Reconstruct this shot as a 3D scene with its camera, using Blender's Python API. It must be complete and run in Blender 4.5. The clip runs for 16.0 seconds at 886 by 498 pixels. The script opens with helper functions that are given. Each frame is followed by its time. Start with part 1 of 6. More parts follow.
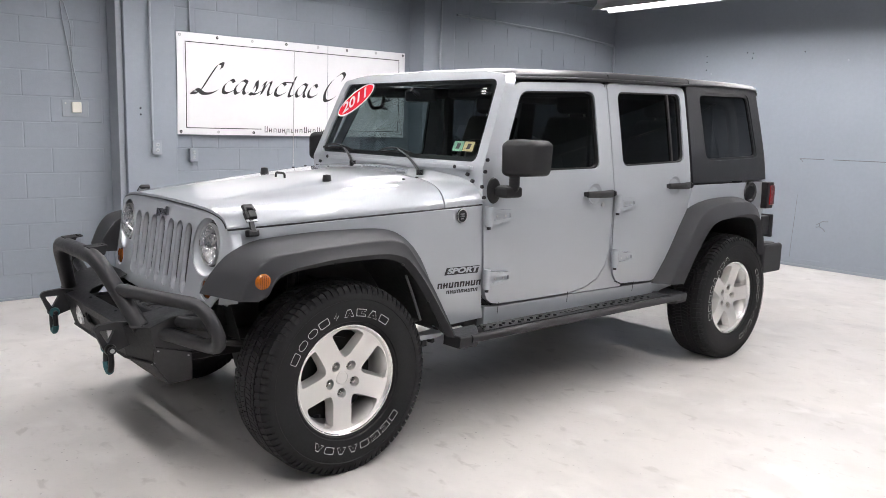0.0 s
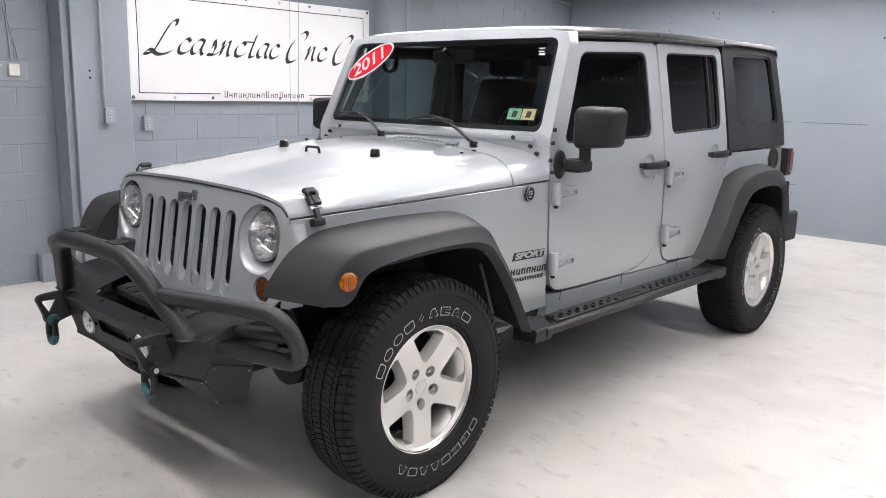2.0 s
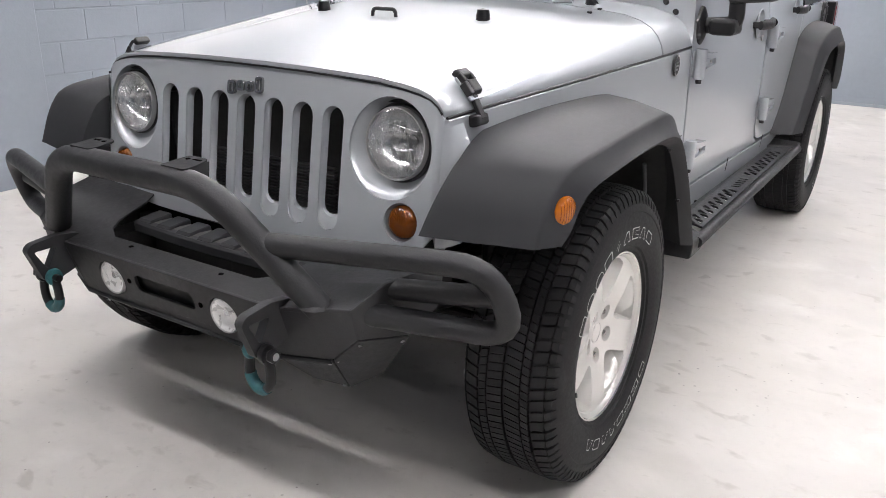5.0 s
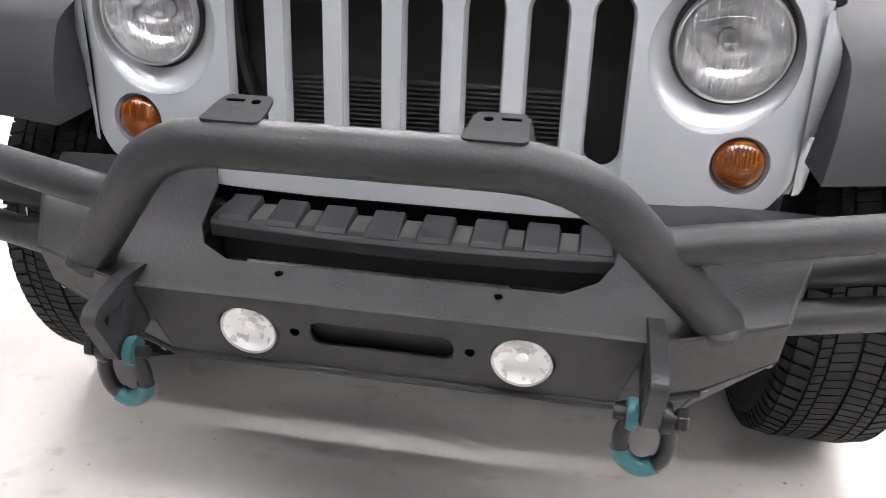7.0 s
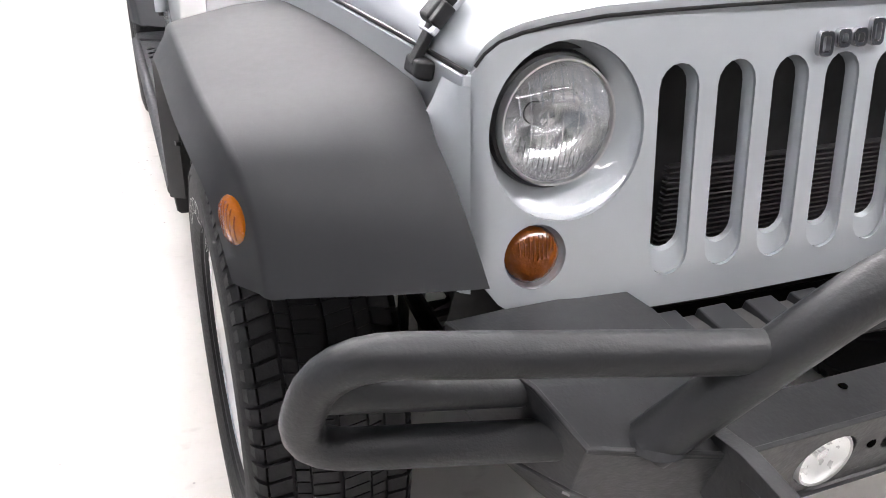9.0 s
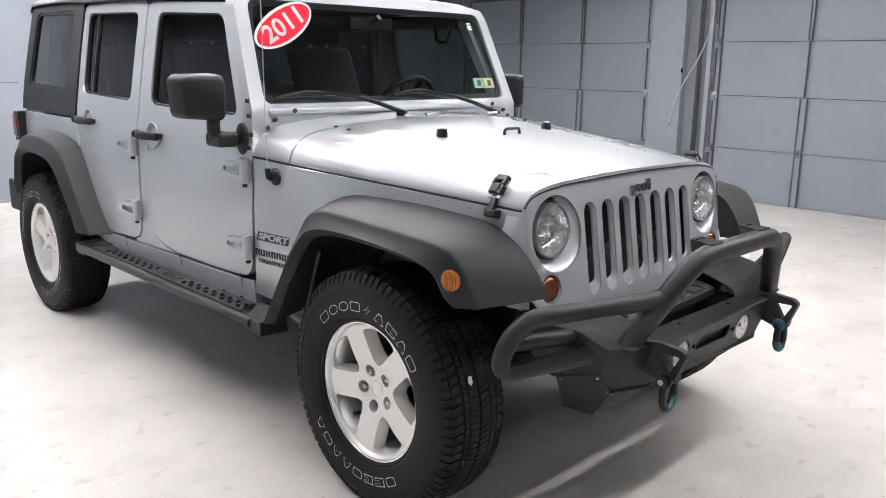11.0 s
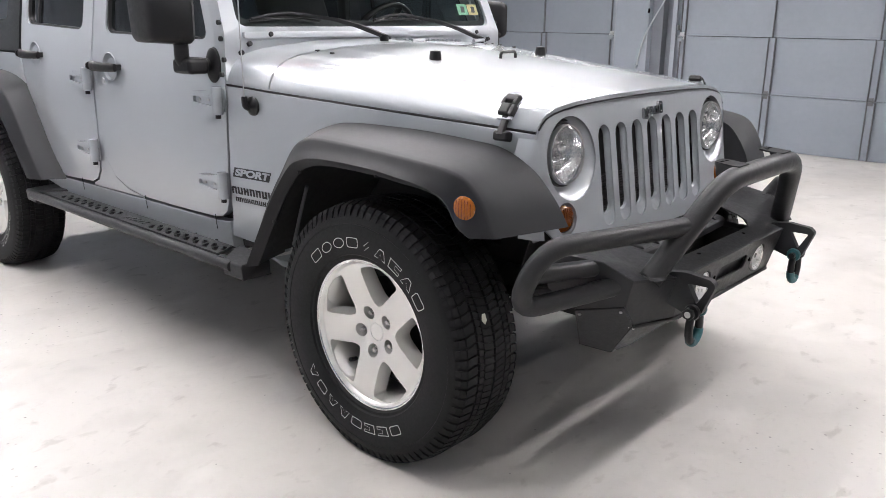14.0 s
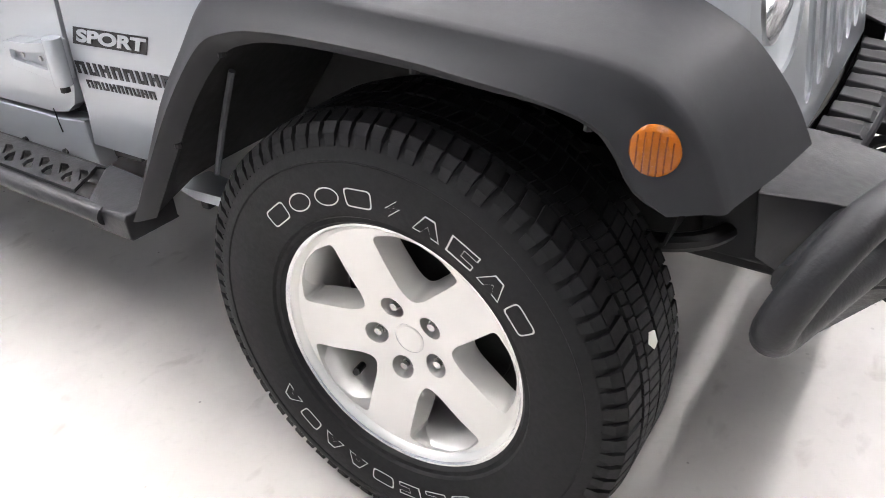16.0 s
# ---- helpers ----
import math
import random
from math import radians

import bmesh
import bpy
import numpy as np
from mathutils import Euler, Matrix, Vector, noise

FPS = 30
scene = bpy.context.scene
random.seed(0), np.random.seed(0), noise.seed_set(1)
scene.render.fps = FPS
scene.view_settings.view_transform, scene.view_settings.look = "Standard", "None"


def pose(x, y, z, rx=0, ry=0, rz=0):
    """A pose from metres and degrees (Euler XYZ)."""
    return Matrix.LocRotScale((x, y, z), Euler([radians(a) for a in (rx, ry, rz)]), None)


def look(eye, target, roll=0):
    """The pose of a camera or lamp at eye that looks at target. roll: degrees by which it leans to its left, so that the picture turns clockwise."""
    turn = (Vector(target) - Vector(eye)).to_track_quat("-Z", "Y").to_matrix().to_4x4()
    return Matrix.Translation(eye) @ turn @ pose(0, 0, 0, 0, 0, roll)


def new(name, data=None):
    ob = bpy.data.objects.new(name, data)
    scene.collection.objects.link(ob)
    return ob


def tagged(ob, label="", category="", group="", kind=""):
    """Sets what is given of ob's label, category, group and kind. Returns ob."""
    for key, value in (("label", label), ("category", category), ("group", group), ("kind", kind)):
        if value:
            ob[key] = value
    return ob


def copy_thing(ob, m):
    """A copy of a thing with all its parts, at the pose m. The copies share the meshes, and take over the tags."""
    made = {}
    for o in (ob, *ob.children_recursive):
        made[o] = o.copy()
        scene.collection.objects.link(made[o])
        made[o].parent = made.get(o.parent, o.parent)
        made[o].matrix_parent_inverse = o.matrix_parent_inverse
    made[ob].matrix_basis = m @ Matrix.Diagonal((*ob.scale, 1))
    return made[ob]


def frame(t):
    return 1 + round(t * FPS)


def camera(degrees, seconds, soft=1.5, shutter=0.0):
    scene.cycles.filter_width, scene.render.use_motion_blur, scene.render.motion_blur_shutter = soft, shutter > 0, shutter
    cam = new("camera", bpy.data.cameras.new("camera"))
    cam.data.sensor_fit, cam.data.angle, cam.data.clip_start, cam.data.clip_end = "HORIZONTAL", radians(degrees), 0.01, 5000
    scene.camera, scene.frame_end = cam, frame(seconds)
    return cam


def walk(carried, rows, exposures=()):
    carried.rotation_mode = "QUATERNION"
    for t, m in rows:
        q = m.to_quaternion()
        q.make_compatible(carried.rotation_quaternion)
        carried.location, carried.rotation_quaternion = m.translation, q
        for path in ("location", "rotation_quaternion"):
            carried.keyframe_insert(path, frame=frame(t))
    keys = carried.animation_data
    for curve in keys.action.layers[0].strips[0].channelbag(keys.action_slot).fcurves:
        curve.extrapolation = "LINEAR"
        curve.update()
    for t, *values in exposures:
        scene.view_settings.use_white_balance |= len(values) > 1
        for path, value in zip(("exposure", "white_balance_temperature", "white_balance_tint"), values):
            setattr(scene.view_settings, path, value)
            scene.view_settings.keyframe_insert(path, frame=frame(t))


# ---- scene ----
cam = camera(57.6, 16.0, soft=0.4, shutter=0.12)
PATH = [
    (0, (1.786, 3.568, 1.439), (0.505, 2.062, 1.14), 1.5),
    (0.5, (1.835, 3.327, 1.458), (0.518, 1.854, 1.145), 1.6),
    (1, (1.878, 3.134, 1.47), (0.519, 1.704, 1.138), 1.7),
    (1.5, (1.9, 2.954, 1.443), (0.5, 1.571, 1.089), 1.4),
    (2, (1.975, 2.753, 1.439), (0.531, 1.423, 1.055), 1.3),
    (2.5, (2.087, 2.506, 1.439), (0.601, 1.236, 1.016), 1.3),
    (3, (2.113, 2.428, 1.436), (0.606, 1.2, 0.964), 1.4),
    (3.5, (2.134, 2.312, 1.414), (0.618, 1.119, 0.883), 1.3),
    (3.7, (2.104, 2.218, 1.391), (0.585, 1.042, 0.834), 1.1),
    (5.8, (1.844, 0.987, 1.334), (0.184, 0.225, 0.519), 0.7),
    (6, (1.861, 0.817, 1.324), (0.154, 0.177, 0.502), 1.2),
    (6.5, (1.784, 0.536, 1.32), (0.059, 0.057, 0.429), 1.0),
    (7, (1.652, 0.261, 1.273), (-0.054, -0.052, 0.276), 0.4),
    (7.5, (1.587, -0.107, 1.251), (-0.134, -0.277, 0.245), -0.7),
    (8, (1.525, -0.405, 1.293), (-0.213, -0.367, 0.303), -0.7),
    (8.5, (1.401, -0.658, 1.257), (-0.321, -0.299, 0.303), 0.6),
    (9, (1.293, -1.0, 1.267), (-0.353, -0.311, 0.364), 2.1),
    (9.5, (1.324, -1.341, 1.319), (-0.224, -0.326, 0.563), 3.4),
    (10, (1.479, -1.713, 1.391), (0.02, -0.498, 0.76), 2.4),
    (12.3, (2.262, -2.87, 1.451), (0.881, -1.47, 1.088), 0.8),
    (12.5, (2.264, -2.869, 1.452), (0.883, -1.469, 1.088), 0.8),
    (13, (2.213, -2.84, 1.433), (0.841, -1.439, 1.041), 0.6),
    (13.5, (2.017, -2.647, 1.367), (0.673, -1.239, 0.907), 0.4),
    (14, (1.671, -2.398, 1.314), (0.384, -0.971, 0.761), 0.5),
    (14.5, (1.318, -2.172, 1.311), (0.136, -0.713, 0.621), 0.5),
    (15, (1.083, -1.963, 1.285), (-0.009, -0.515, 0.442), -0.6),
    (15.5, (0.832, -1.799, 1.238), (-0.138, -0.341, 0.271), -0.5),
    (16, (0.625, -1.699, 1.238), (-0.292, -0.277, 0.173), -1.5),
]

EXPOSURES = [(0.0, 0.07), (3.7, 0.06), (5.8, 0.26), (6.5, 0.60), (7.0, 0.94), (7.6, 1.18), (8.5, 1.14), (9.3, 0.84), (10.2, 0.42), (12.3, 0.25), (13.5, 0.31), (15.0, 0.52), (16.0, 0.90)]
walk(cam, [(t, look(eye, target, roll)) for t, eye, target, roll in PATH], EXPOSURES)

from mathutils.geometry import delaunay_2d_cdt

# ---- light ----
world = bpy.data.worlds.new("room_air")
world.use_nodes = True
world.node_tree.nodes["Background"].inputs[0].default_value = (0.5, 0.55, 0.6, 1)
world.node_tree.nodes["Background"].inputs[1].default_value = 0.05
scene.world = world
TUBE_GLOW = 72.0          # fluorescent tubes

# room: x from the end wall to the front wall, y from the block wall to the garage doors
X0, X1, Y0, Y1, ROOF = -7.0, 8.4, -3.36, 6.15, 3.0


# ---- materials ----
def mat(name, color, rough=0.5, metal=0.0, vary=0.08, scale=3.0, fine=40.0, bump=0.0, bscale=150.0, coat=0.0, rvary=0.06, spec=0.5, coat_rough=0.04, local=False):
    m = bpy.data.materials.new(name)
    m.use_nodes = True
    nt = m.node_tree
    b = nt.nodes["Principled BSDF"]
    n, l = nt.nodes.new, nt.links.new
    if local:
        pos = n("ShaderNodeTexCoord").outputs["Object"]
    else:
        pos = n("ShaderNodeNewGeometry").outputs["Position"]
    big, small = n("ShaderNodeTexNoise"), n("ShaderNodeTexNoise")
    big.inputs["Scale"].default_value, small.inputs["Scale"].default_value = scale, fine
    big.inputs["Detail"].default_value, small.inputs["Detail"].default_value = 4, 3
    l(pos, big.inputs["Vector"]), l(pos, small.inputs["Vector"])
    mix = n("ShaderNodeMath")
    mix.operation = "MULTIPLY_ADD"
    mix.inputs[1].default_value = 0.6
    half = n("ShaderNodeMath")
    half.operation = "MULTIPLY"
    half.inputs[1].default_value = 0.4
    l(small.outputs["Fac"], half.inputs[0])
    l(big.outputs["Fac"], mix.inputs[0])
    l(half.outputs[0], mix.inputs[2])
    ramp = n("ShaderNodeMapRange")
    ramp.inputs[1].default_value, ramp.inputs[2].default_value = 0.3, 0.7
    ramp.inputs[3].default_value, ramp.inputs[4].default_value = 1 - vary, 1 + vary
    l(mix.outputs[0], ramp.inputs[0])
    tint = n("ShaderNodeVectorMath")
    tint.operation = "SCALE"
    tint.inputs[0].default_value = color
    l(ramp.outputs[0], tint.inputs["Scale"])
    l(tint.outputs[0], b.inputs["Base Color"])
    rr = n("ShaderNodeMapRange")
    rr.inputs[1].default_value, rr.inputs[2].default_value = 0.3, 0.7
    rr.inputs[3].default_value, rr.inputs[4].default_value = max(rough - rvary, 0), min(rough + rvary, 1)
    l(small.outputs["Fac"], rr.inputs[0])
    l(rr.outputs[0], b.inputs["Roughness"])
    b.inputs["Metallic"].default_value = metal
    b.inputs["Coat Weight"].default_value = coat
    b.inputs["Coat Roughness"].default_value = coat_rough
    b.inputs["Coat IOR"].default_value = 1.62
    b.inputs["Specular IOR Level"].default_value = spec
    if bump:
        tex, bp = n("ShaderNodeTexNoise"), n("ShaderNodeBump")
        tex.inputs["Scale"].default_value, tex.inputs["Detail"].default_value = bscale, 3
        bp.inputs["Strength"].default_value, bp.inputs["Distance"].default_value = bump, 0.002
        l(pos, tex.inputs["Vector"])
        l(tex.outputs["Fac"], bp.inputs["Height"])
        l(bp.outputs["Normal"], b.inputs["Normal"])
    return m


def glass_mat(name, tint, gloss=1.0, rough=0.0):
    """A thin pane: tinted, with a mirror's gloss that grows towards grazing sight."""
    m = bpy.data.materials.new(name)
    m.use_nodes = True
    nt = m.node_tree
    nt.nodes.remove(nt.nodes["Principled BSDF"])
    n, l = nt.nodes.new, nt.links.new
    out = nt.nodes["Material Output"]
    clear, shine, mix, face = n("ShaderNodeBsdfTransparent"), n("ShaderNodeBsdfGlossy"), n("ShaderNodeMixShader"), n("ShaderNodeLayerWeight")
    clear.inputs[0].default_value = (*tint, 1)
    shine.inputs["Color"].default_value = (gloss, gloss, gloss, 1)
    shine.inputs["Roughness"].default_value = rough
    # Schlick's curve for both surfaces of a pane: 0.085 seen straight on, 1 at grazing sight
    face.inputs["Blend"].default_value = 0.5
    power, curve = n("ShaderNodeMath"), n("ShaderNodeMath")
    power.operation, power.inputs[1].default_value = "POWER", 5.0
    curve.operation, curve.inputs[1].default_value, curve.inputs[2].default_value = "MULTIPLY_ADD", 0.915, 0.085
    l(face.outputs["Facing"], power.inputs[0]), l(power.outputs[0], curve.inputs[0])
    l(curve.outputs[0], mix.inputs[0]), l(clear.outputs[0], mix.inputs[1]), l(shine.outputs[0], mix.inputs[2])
    l(mix.outputs[0], out.inputs["Surface"])
    return m


def glow_mat(name, color, strength):
    m = bpy.data.materials.new(name)
    m.use_nodes = True
    b = m.node_tree.nodes["Principled BSDF"]
    b.inputs["Emission Color"].default_value = (*color, 1)
    b.inputs["Emission Strength"].default_value = strength
    return m


PAINT = mat("silver_metallic_paint", (0.430, 0.455, 0.479), 0.43, 0.38, 0.012, 2.0, 900.0, coat=1.0, rvary=0.03, coat_rough=0.03)
PLASTIC = mat("grained_black_plastic", (0.0215, 0.022, 0.0245), 0.60, 0, 0.03, 5.0, 60.0, 0.06, 420.0, spec=0.30, rvary=0.015)
HARDTOP = mat("textured_black_hardtop", (0.0125, 0.0132, 0.015), 0.45, 0, 0.08, 4.0, 80.0, 0.25, 500.0, spec=0.36)
POWDER = mat("black_powder_coat", (0.018, 0.0183, 0.0203), 0.5, 0, 0.12, 6.0, 70.0, 0.28, 190.0, spec=0.38)
RUBBER = mat("tyre_rubber", (0.0076, 0.0076, 0.0084), 0.68, 0, 0.2, 8.0, 120.0, 0.15, 300.0, spec=0.28, local=True)
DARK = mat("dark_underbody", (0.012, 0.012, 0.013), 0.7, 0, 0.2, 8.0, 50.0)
ROOFSKIN = mat("smooth_black_roof", (0.018, 0.019, 0.0215), 0.36, 0, 0.08, 4.0, 80.0)
FOG_BOWL = mat("bright_lamp_bowl", (0.95, 0.95, 0.93), 0.3, 0.4, 0.03, 25.0, 70.0)
# black for drilled holes and for the shade in the bumper gap
HOLE_SHADE = mat("hole_and_gap_shade", (0.001, 0.001, 0.001), 0.9, 0, 0.05, 20.0, 90.0, spec=0.0)
MIRROR_BLACK = mat("grained_black_housing", (0.008, 0.008, 0.0092), 0.5, 0, 0.08, 9.0, 80.0, 0.15, 500.0, spec=0.4)
TRIMBLACK = mat("black_trim_rubber", (0.008, 0.008, 0.009), 0.37, 0, 0.1, 8.0, 60.0, spec=0.4)
ALLOY = mat("silver_alloy", (0.76, 0.75, 0.725), 0.36, 0.66, 0.03, 5.0, 700.0, coat=0.5, local=True)
ALLOY_CUT = mat("bright_rim_lip", (0.78, 0.78, 0.78), 0.2, 0.9, 0.03, 5.0, 300.0, local=True)
NUTSTEEL = mat("polished_lug_steel", (0.62, 0.61, 0.60), 0.2, 1.0, 0.05, 60.0, 200.0, local=True)
CHROME = mat("chrome", (0.75, 0.75, 0.76), 0.12, 1.0, 0.03, 9.0, 90.0)
DARK_CHROME = mat("smoked_chrome", (0.42, 0.42, 0.43), 0.18, 1.0, 0.03, 9.0, 90.0)
NICKEL = mat("worn_zinc_steel", (0.5, 0.5, 0.5), 0.35, 0.9, 0.12, 9.0, 90.0)
AMBER = mat("amber_lens", (0.33, 0.088, 0.002), 0.22, 0, 0.12, 30.0, 300.0, 0.5, 160.0, coat=0.3, spec=0.3)
AMBER_DEEP = mat("deep_amber_lens", (0.15, 0.036, 0.002), 0.2, 0, 0.2, 40.0, 300.0, 0.5, 160.0, coat=0.4)
RED = mat("red_lens", (0.17, 0.010, 0.013), 0.15, 0, 0.08, 30.0, 200.0, coat=1.0)
TEAL = mat("worn_teal_paint", (0.02, 0.10, 0.112), 0.5, 0, 0.35, 30.0, 160.0, 0.4, 200.0)
REFLECTOR = mat("lamp_reflector", (0.82, 0.82, 0.82), 0.2, 0.92, 0.04, 25.0, 70.0, 0.12, 30.0, local=True)
LETTER_WHITE = mat("raised_white_rubber", (0.62, 0.62, 0.6), 0.6, 0, 0.06, 20.0, 200.0, local=True)
DECAL = mat("black_decal", (0.012, 0.012, 0.014), 0.35, 0, 0.05, 20.0, 90.0)
CLOTH = mat("black_seat_cloth", (0.045, 0.047, 0.05), 0.85, 0, 0.15, 8.0, 300.0, 0.3, 500.0)
STICKER_RED = mat("red_sticker", (0.66, 0.012, 0.03), 0.62, 0, 0.03, 8.0, 80.0, spec=0.12)
STICKER_WHITE = mat("white_sticker", (0.82, 0.82, 0.82), 0.35, 0, 0.02, 8.0, 80.0)
STICKER_GREEN = mat("green_inspection_sticker", (0.12, 0.30, 0.19), 0.38, 0, 0.5, 60.0, 200.0)
STICKER_GOLD = mat("gold_inspection_sticker", (0.36, 0.32, 0.15), 0.38, 0, 0.4, 60.0, 200.0)
WINDSHIELD = glass_mat("windshield_glass", (0.66, 0.74, 0.73))
TINTED = glass_mat("dark_tinted_glass", (0.07, 0.078, 0.085))
TINT_FRONT = glass_mat("lightly_tinted_glass", (0.24, 0.28, 0.285))
LENS = glass_mat("clear_lens", (0.93, 0.94, 0.95))
WALLPAINT = mat("blue_grey_wall_paint", (0.235, 0.262, 0.298), 0.55, 0, 0.06, 1.1, 25.0, 0.4, 90.0, spec=0.35)
DOORPAINT = mat("blue_grey_door_paint", (0.225, 0.25, 0.285), 0.45, 0, 0.06, 1.3, 22.0, 0.12, 120.0, spec=0.4)
BOUNCEPAINT = mat("bounce_white_paint", (0.72, 0.72, 0.71), 0.6, 0, 0.04, 1.1, 25.0, 0.3, 90.0, spec=0.35)
BANNER_WHITE = mat("white_vinyl", (0.8, 0.8, 0.81), 0.4, 0, 0.02, 3.0, 30.0)
BANNER_BLACK = mat("black_vinyl_ink", (0.015, 0.015, 0.016), 0.4, 0, 0.04, 3.0, 30.0)
CEILPAINT = mat("grey_ceiling_paint", (0.07, 0.075, 0.082), 0.7, 0, 0.06, 1.0, 20.0)
IVORY = mat("ivory_plastic", (0.7, 0.68, 0.6), 0.4, 0, 0.04, 20.0, 80.0)
GREYBOX = mat("grey_steel_box", (0.26, 0.285, 0.315), 0.45, 0, 0.06, 12.0, 80.0)
CABLE_WHITE = mat("pale_cable", (0.36, 0.38, 0.40), 0.5, 0, 0.05, 20.0, 80.0)
DULL_GREY = mat("dull_dark_grey", (0.115, 0.118, 0.125), 0.6, 0.1, 0.35, 5.0, 60.0)
TAB_COAT = mat("dull_black_coat", (0.022, 0.0225, 0.0245), 0.78, 0, 0.1, 8.0, 80.0, 0.1, 300.0, spec=0.12)
BEAM_DUST = mat("dusty_grey_plastic", (0.045, 0.0435, 0.042), 0.6, 0, 0.25, 30.0, 160.0)
SHADED_STEEL = mat("shaded_grey_steel", (0.12, 0.132, 0.15), 0.5, 0.0, 0.08, 4.0, 50.0)
RUST = mat("rusty_steel", (0.19, 0.125, 0.11), 0.7, 0.3, 0.4, 20.0, 90.0)
TUBE = glow_mat("fluorescent_tube", (1.0, 0.962, 0.985), TUBE_GLOW)
# the same tube at other strengths, tuned lamp by lamp to balance the light
TUBE_LOWERED = glow_mat("lowered_fluorescent_tube", (1.0, 0.962, 0.985), TUBE_GLOW * 0.72)
TUBE_LOW = glow_mat("low_fluorescent_tube", (1.0, 0.962, 0.985), TUBE_GLOW * 0.35)
TUBE_FILL = glow_mat("fill_fluorescent_tube", (1.0, 0.962, 0.985), TUBE_GLOW * 0.16)
TUBE_BOOSTED = glow_mat("boosted_fluorescent_tube", (1.0, 0.962, 0.985), TUBE_GLOW * 1.45)
ENAMEL = mat("white_enamel", (0.75, 0.75, 0.74), 0.35, 0, 0.03, 6.0, 40.0)


def floor_mat():
    """White floor paint with faint scuffs, wheel streaks and stray grit."""
    m = mat("white_floor_paint", (0.680, 0.652, 0.621), 0.42, 0, 0.03, 0.7, 9.0, 0.04, 30.0, rvary=0.09)
    nt = m.node_tree
    n, l = nt.nodes.new, nt.links.new
    b = nt.nodes["Principled BSDF"]
    base = b.inputs["Base Color"].links[0].from_socket
    pos = n("ShaderNodeNewGeometry").outputs["Position"]

    def spots(scale, near, far, turn):
        shift, cell, grit = n("ShaderNodeMapping"), n("ShaderNodeTexVoronoi"), n("ShaderNodeMapRange")
        shift.inputs["Rotation"].default_value = (0.3 * turn, 0.2, turn)
        cell.inputs["Scale"].default_value = scale
        grit.inputs[1].default_value, grit.inputs[2].default_value, grit.inputs[3].default_value, grit.inputs[4].default_value = near, far, 1.0, 0.0
        l(pos, shift.inputs["Vector"]), l(shift.outputs[0], cell.inputs["Vector"]), l(cell.outputs["Distance"], grit.inputs[0])
        return grit.outputs[0]

    def streaks(scale, stretch, turn, low, high, most):
        shift, tex, cut = n("ShaderNodeMapping"), n("ShaderNodeTexNoise"), n("ShaderNodeMapRange")
        shift.inputs["Scale"].default_value = (1, stretch, 1)
        shift.inputs["Rotation"].default_value = (0, 0, turn)
        tex.inputs["Scale"].default_value, tex.inputs["Detail"].default_value, tex.inputs["Distortion"].default_value = scale, 7, 0.4
        cut.inputs[1].default_value, cut.inputs[2].default_value, cut.inputs[4].default_value = low, high, most
        l(pos, shift.inputs["Vector"]), l(shift.outputs[0], tex.inputs["Vector"]), l(tex.outputs["Fac"], cut.inputs[0])
        return cut.outputs[0]

    def lay(under, over, fac):
        mix = n("ShaderNodeMix")
        mix.data_type = "RGBA"
        mix.inputs[7].default_value = (*over, 1)
        l(fac, mix.inputs[0]), l(under, mix.inputs[6])
        return mix.outputs[2]

    col = lay(base, (0.56, 0.53, 0.485), streaks(0.8, 1.0, 0.4, 0.40, 0.74, 0.7))
    col = lay(col, (0.40, 0.39, 0.38), streaks(1.6, 0.75, 1.2, 0.50, 0.78, 0.5))
    col = lay(col, (0.46, 0.44, 0.41), streaks(5.0, 0.8, 2.1, 0.52, 0.76, 0.42))
    col = lay(col, (0.52, 0.50, 0.47), streaks(38.0, 1.0, 0.9, 0.57, 0.74, 0.3))
    many, some = n("ShaderNodeMath"), streaks(0.7, 1.0, 2.6, 0.50, 0.62, 1.0)
    many.operation = "MULTIPLY"
    l(spots(22.0, 0.07, 0.12, 1.1), many.inputs[0]), l(some, many.inputs[1])
    col = lay(col, (0.36, 0.34, 0.32), many.outputs[0])
    col = lay(col, (0.42, 0.39, 0.36), streaks(13.0, 0.6, 0.35, 0.61, 0.71, 0.5))
    col = lay(col, (0.80, 0.78, 0.75), streaks(3.2, 0.8, 2.9, 0.60, 0.72, 0.5))
    col = lay(col, (0.28, 0.27, 0.26), spots(4.0, 0.010, 0.020, 0.7))
    col = lay(col, (0.34, 0.32, 0.30), spots(11.0, 0.020, 0.045, 1.9))
    l(col, b.inputs["Base Color"])
    return m


FLOOR = floor_mat()


# ---- mesh helpers ----
def mesh_of(name, bm, material, angle=35.0):
    me = bpy.data.meshes.new(name)
    bmesh.ops.recalc_face_normals(bm, faces=bm.faces)
    bm.to_mesh(me)
    bm.free()
    me.materials.append(material)
    me.shade_smooth()
    me.set_sharp_from_angle(angle=radians(angle))
    return me


def part(name, bm, material, parent=None, label="", bevel=0.0, angle=35.0, m=None):
    ob = new(name, mesh_of(name, bm, material, angle))
    if parent is not None:
        ob.parent = parent
    if m is not None:
        ob.matrix_basis = m
    if label:
        ob["label"] = label
    if bevel:
        md = ob.modifiers.new("edge", "BEVEL")
        md.width, md.segments, md.limit_method, md.angle_limit = bevel, 2, "ANGLE", radians(40)
        md.harden_normals = True
    return ob


def thing(name, label, category, group="", kind="", at=(0, 0, 0)):
    ob = new(name)
    ob.location = at
    return tagged(ob, label, category, group, kind)


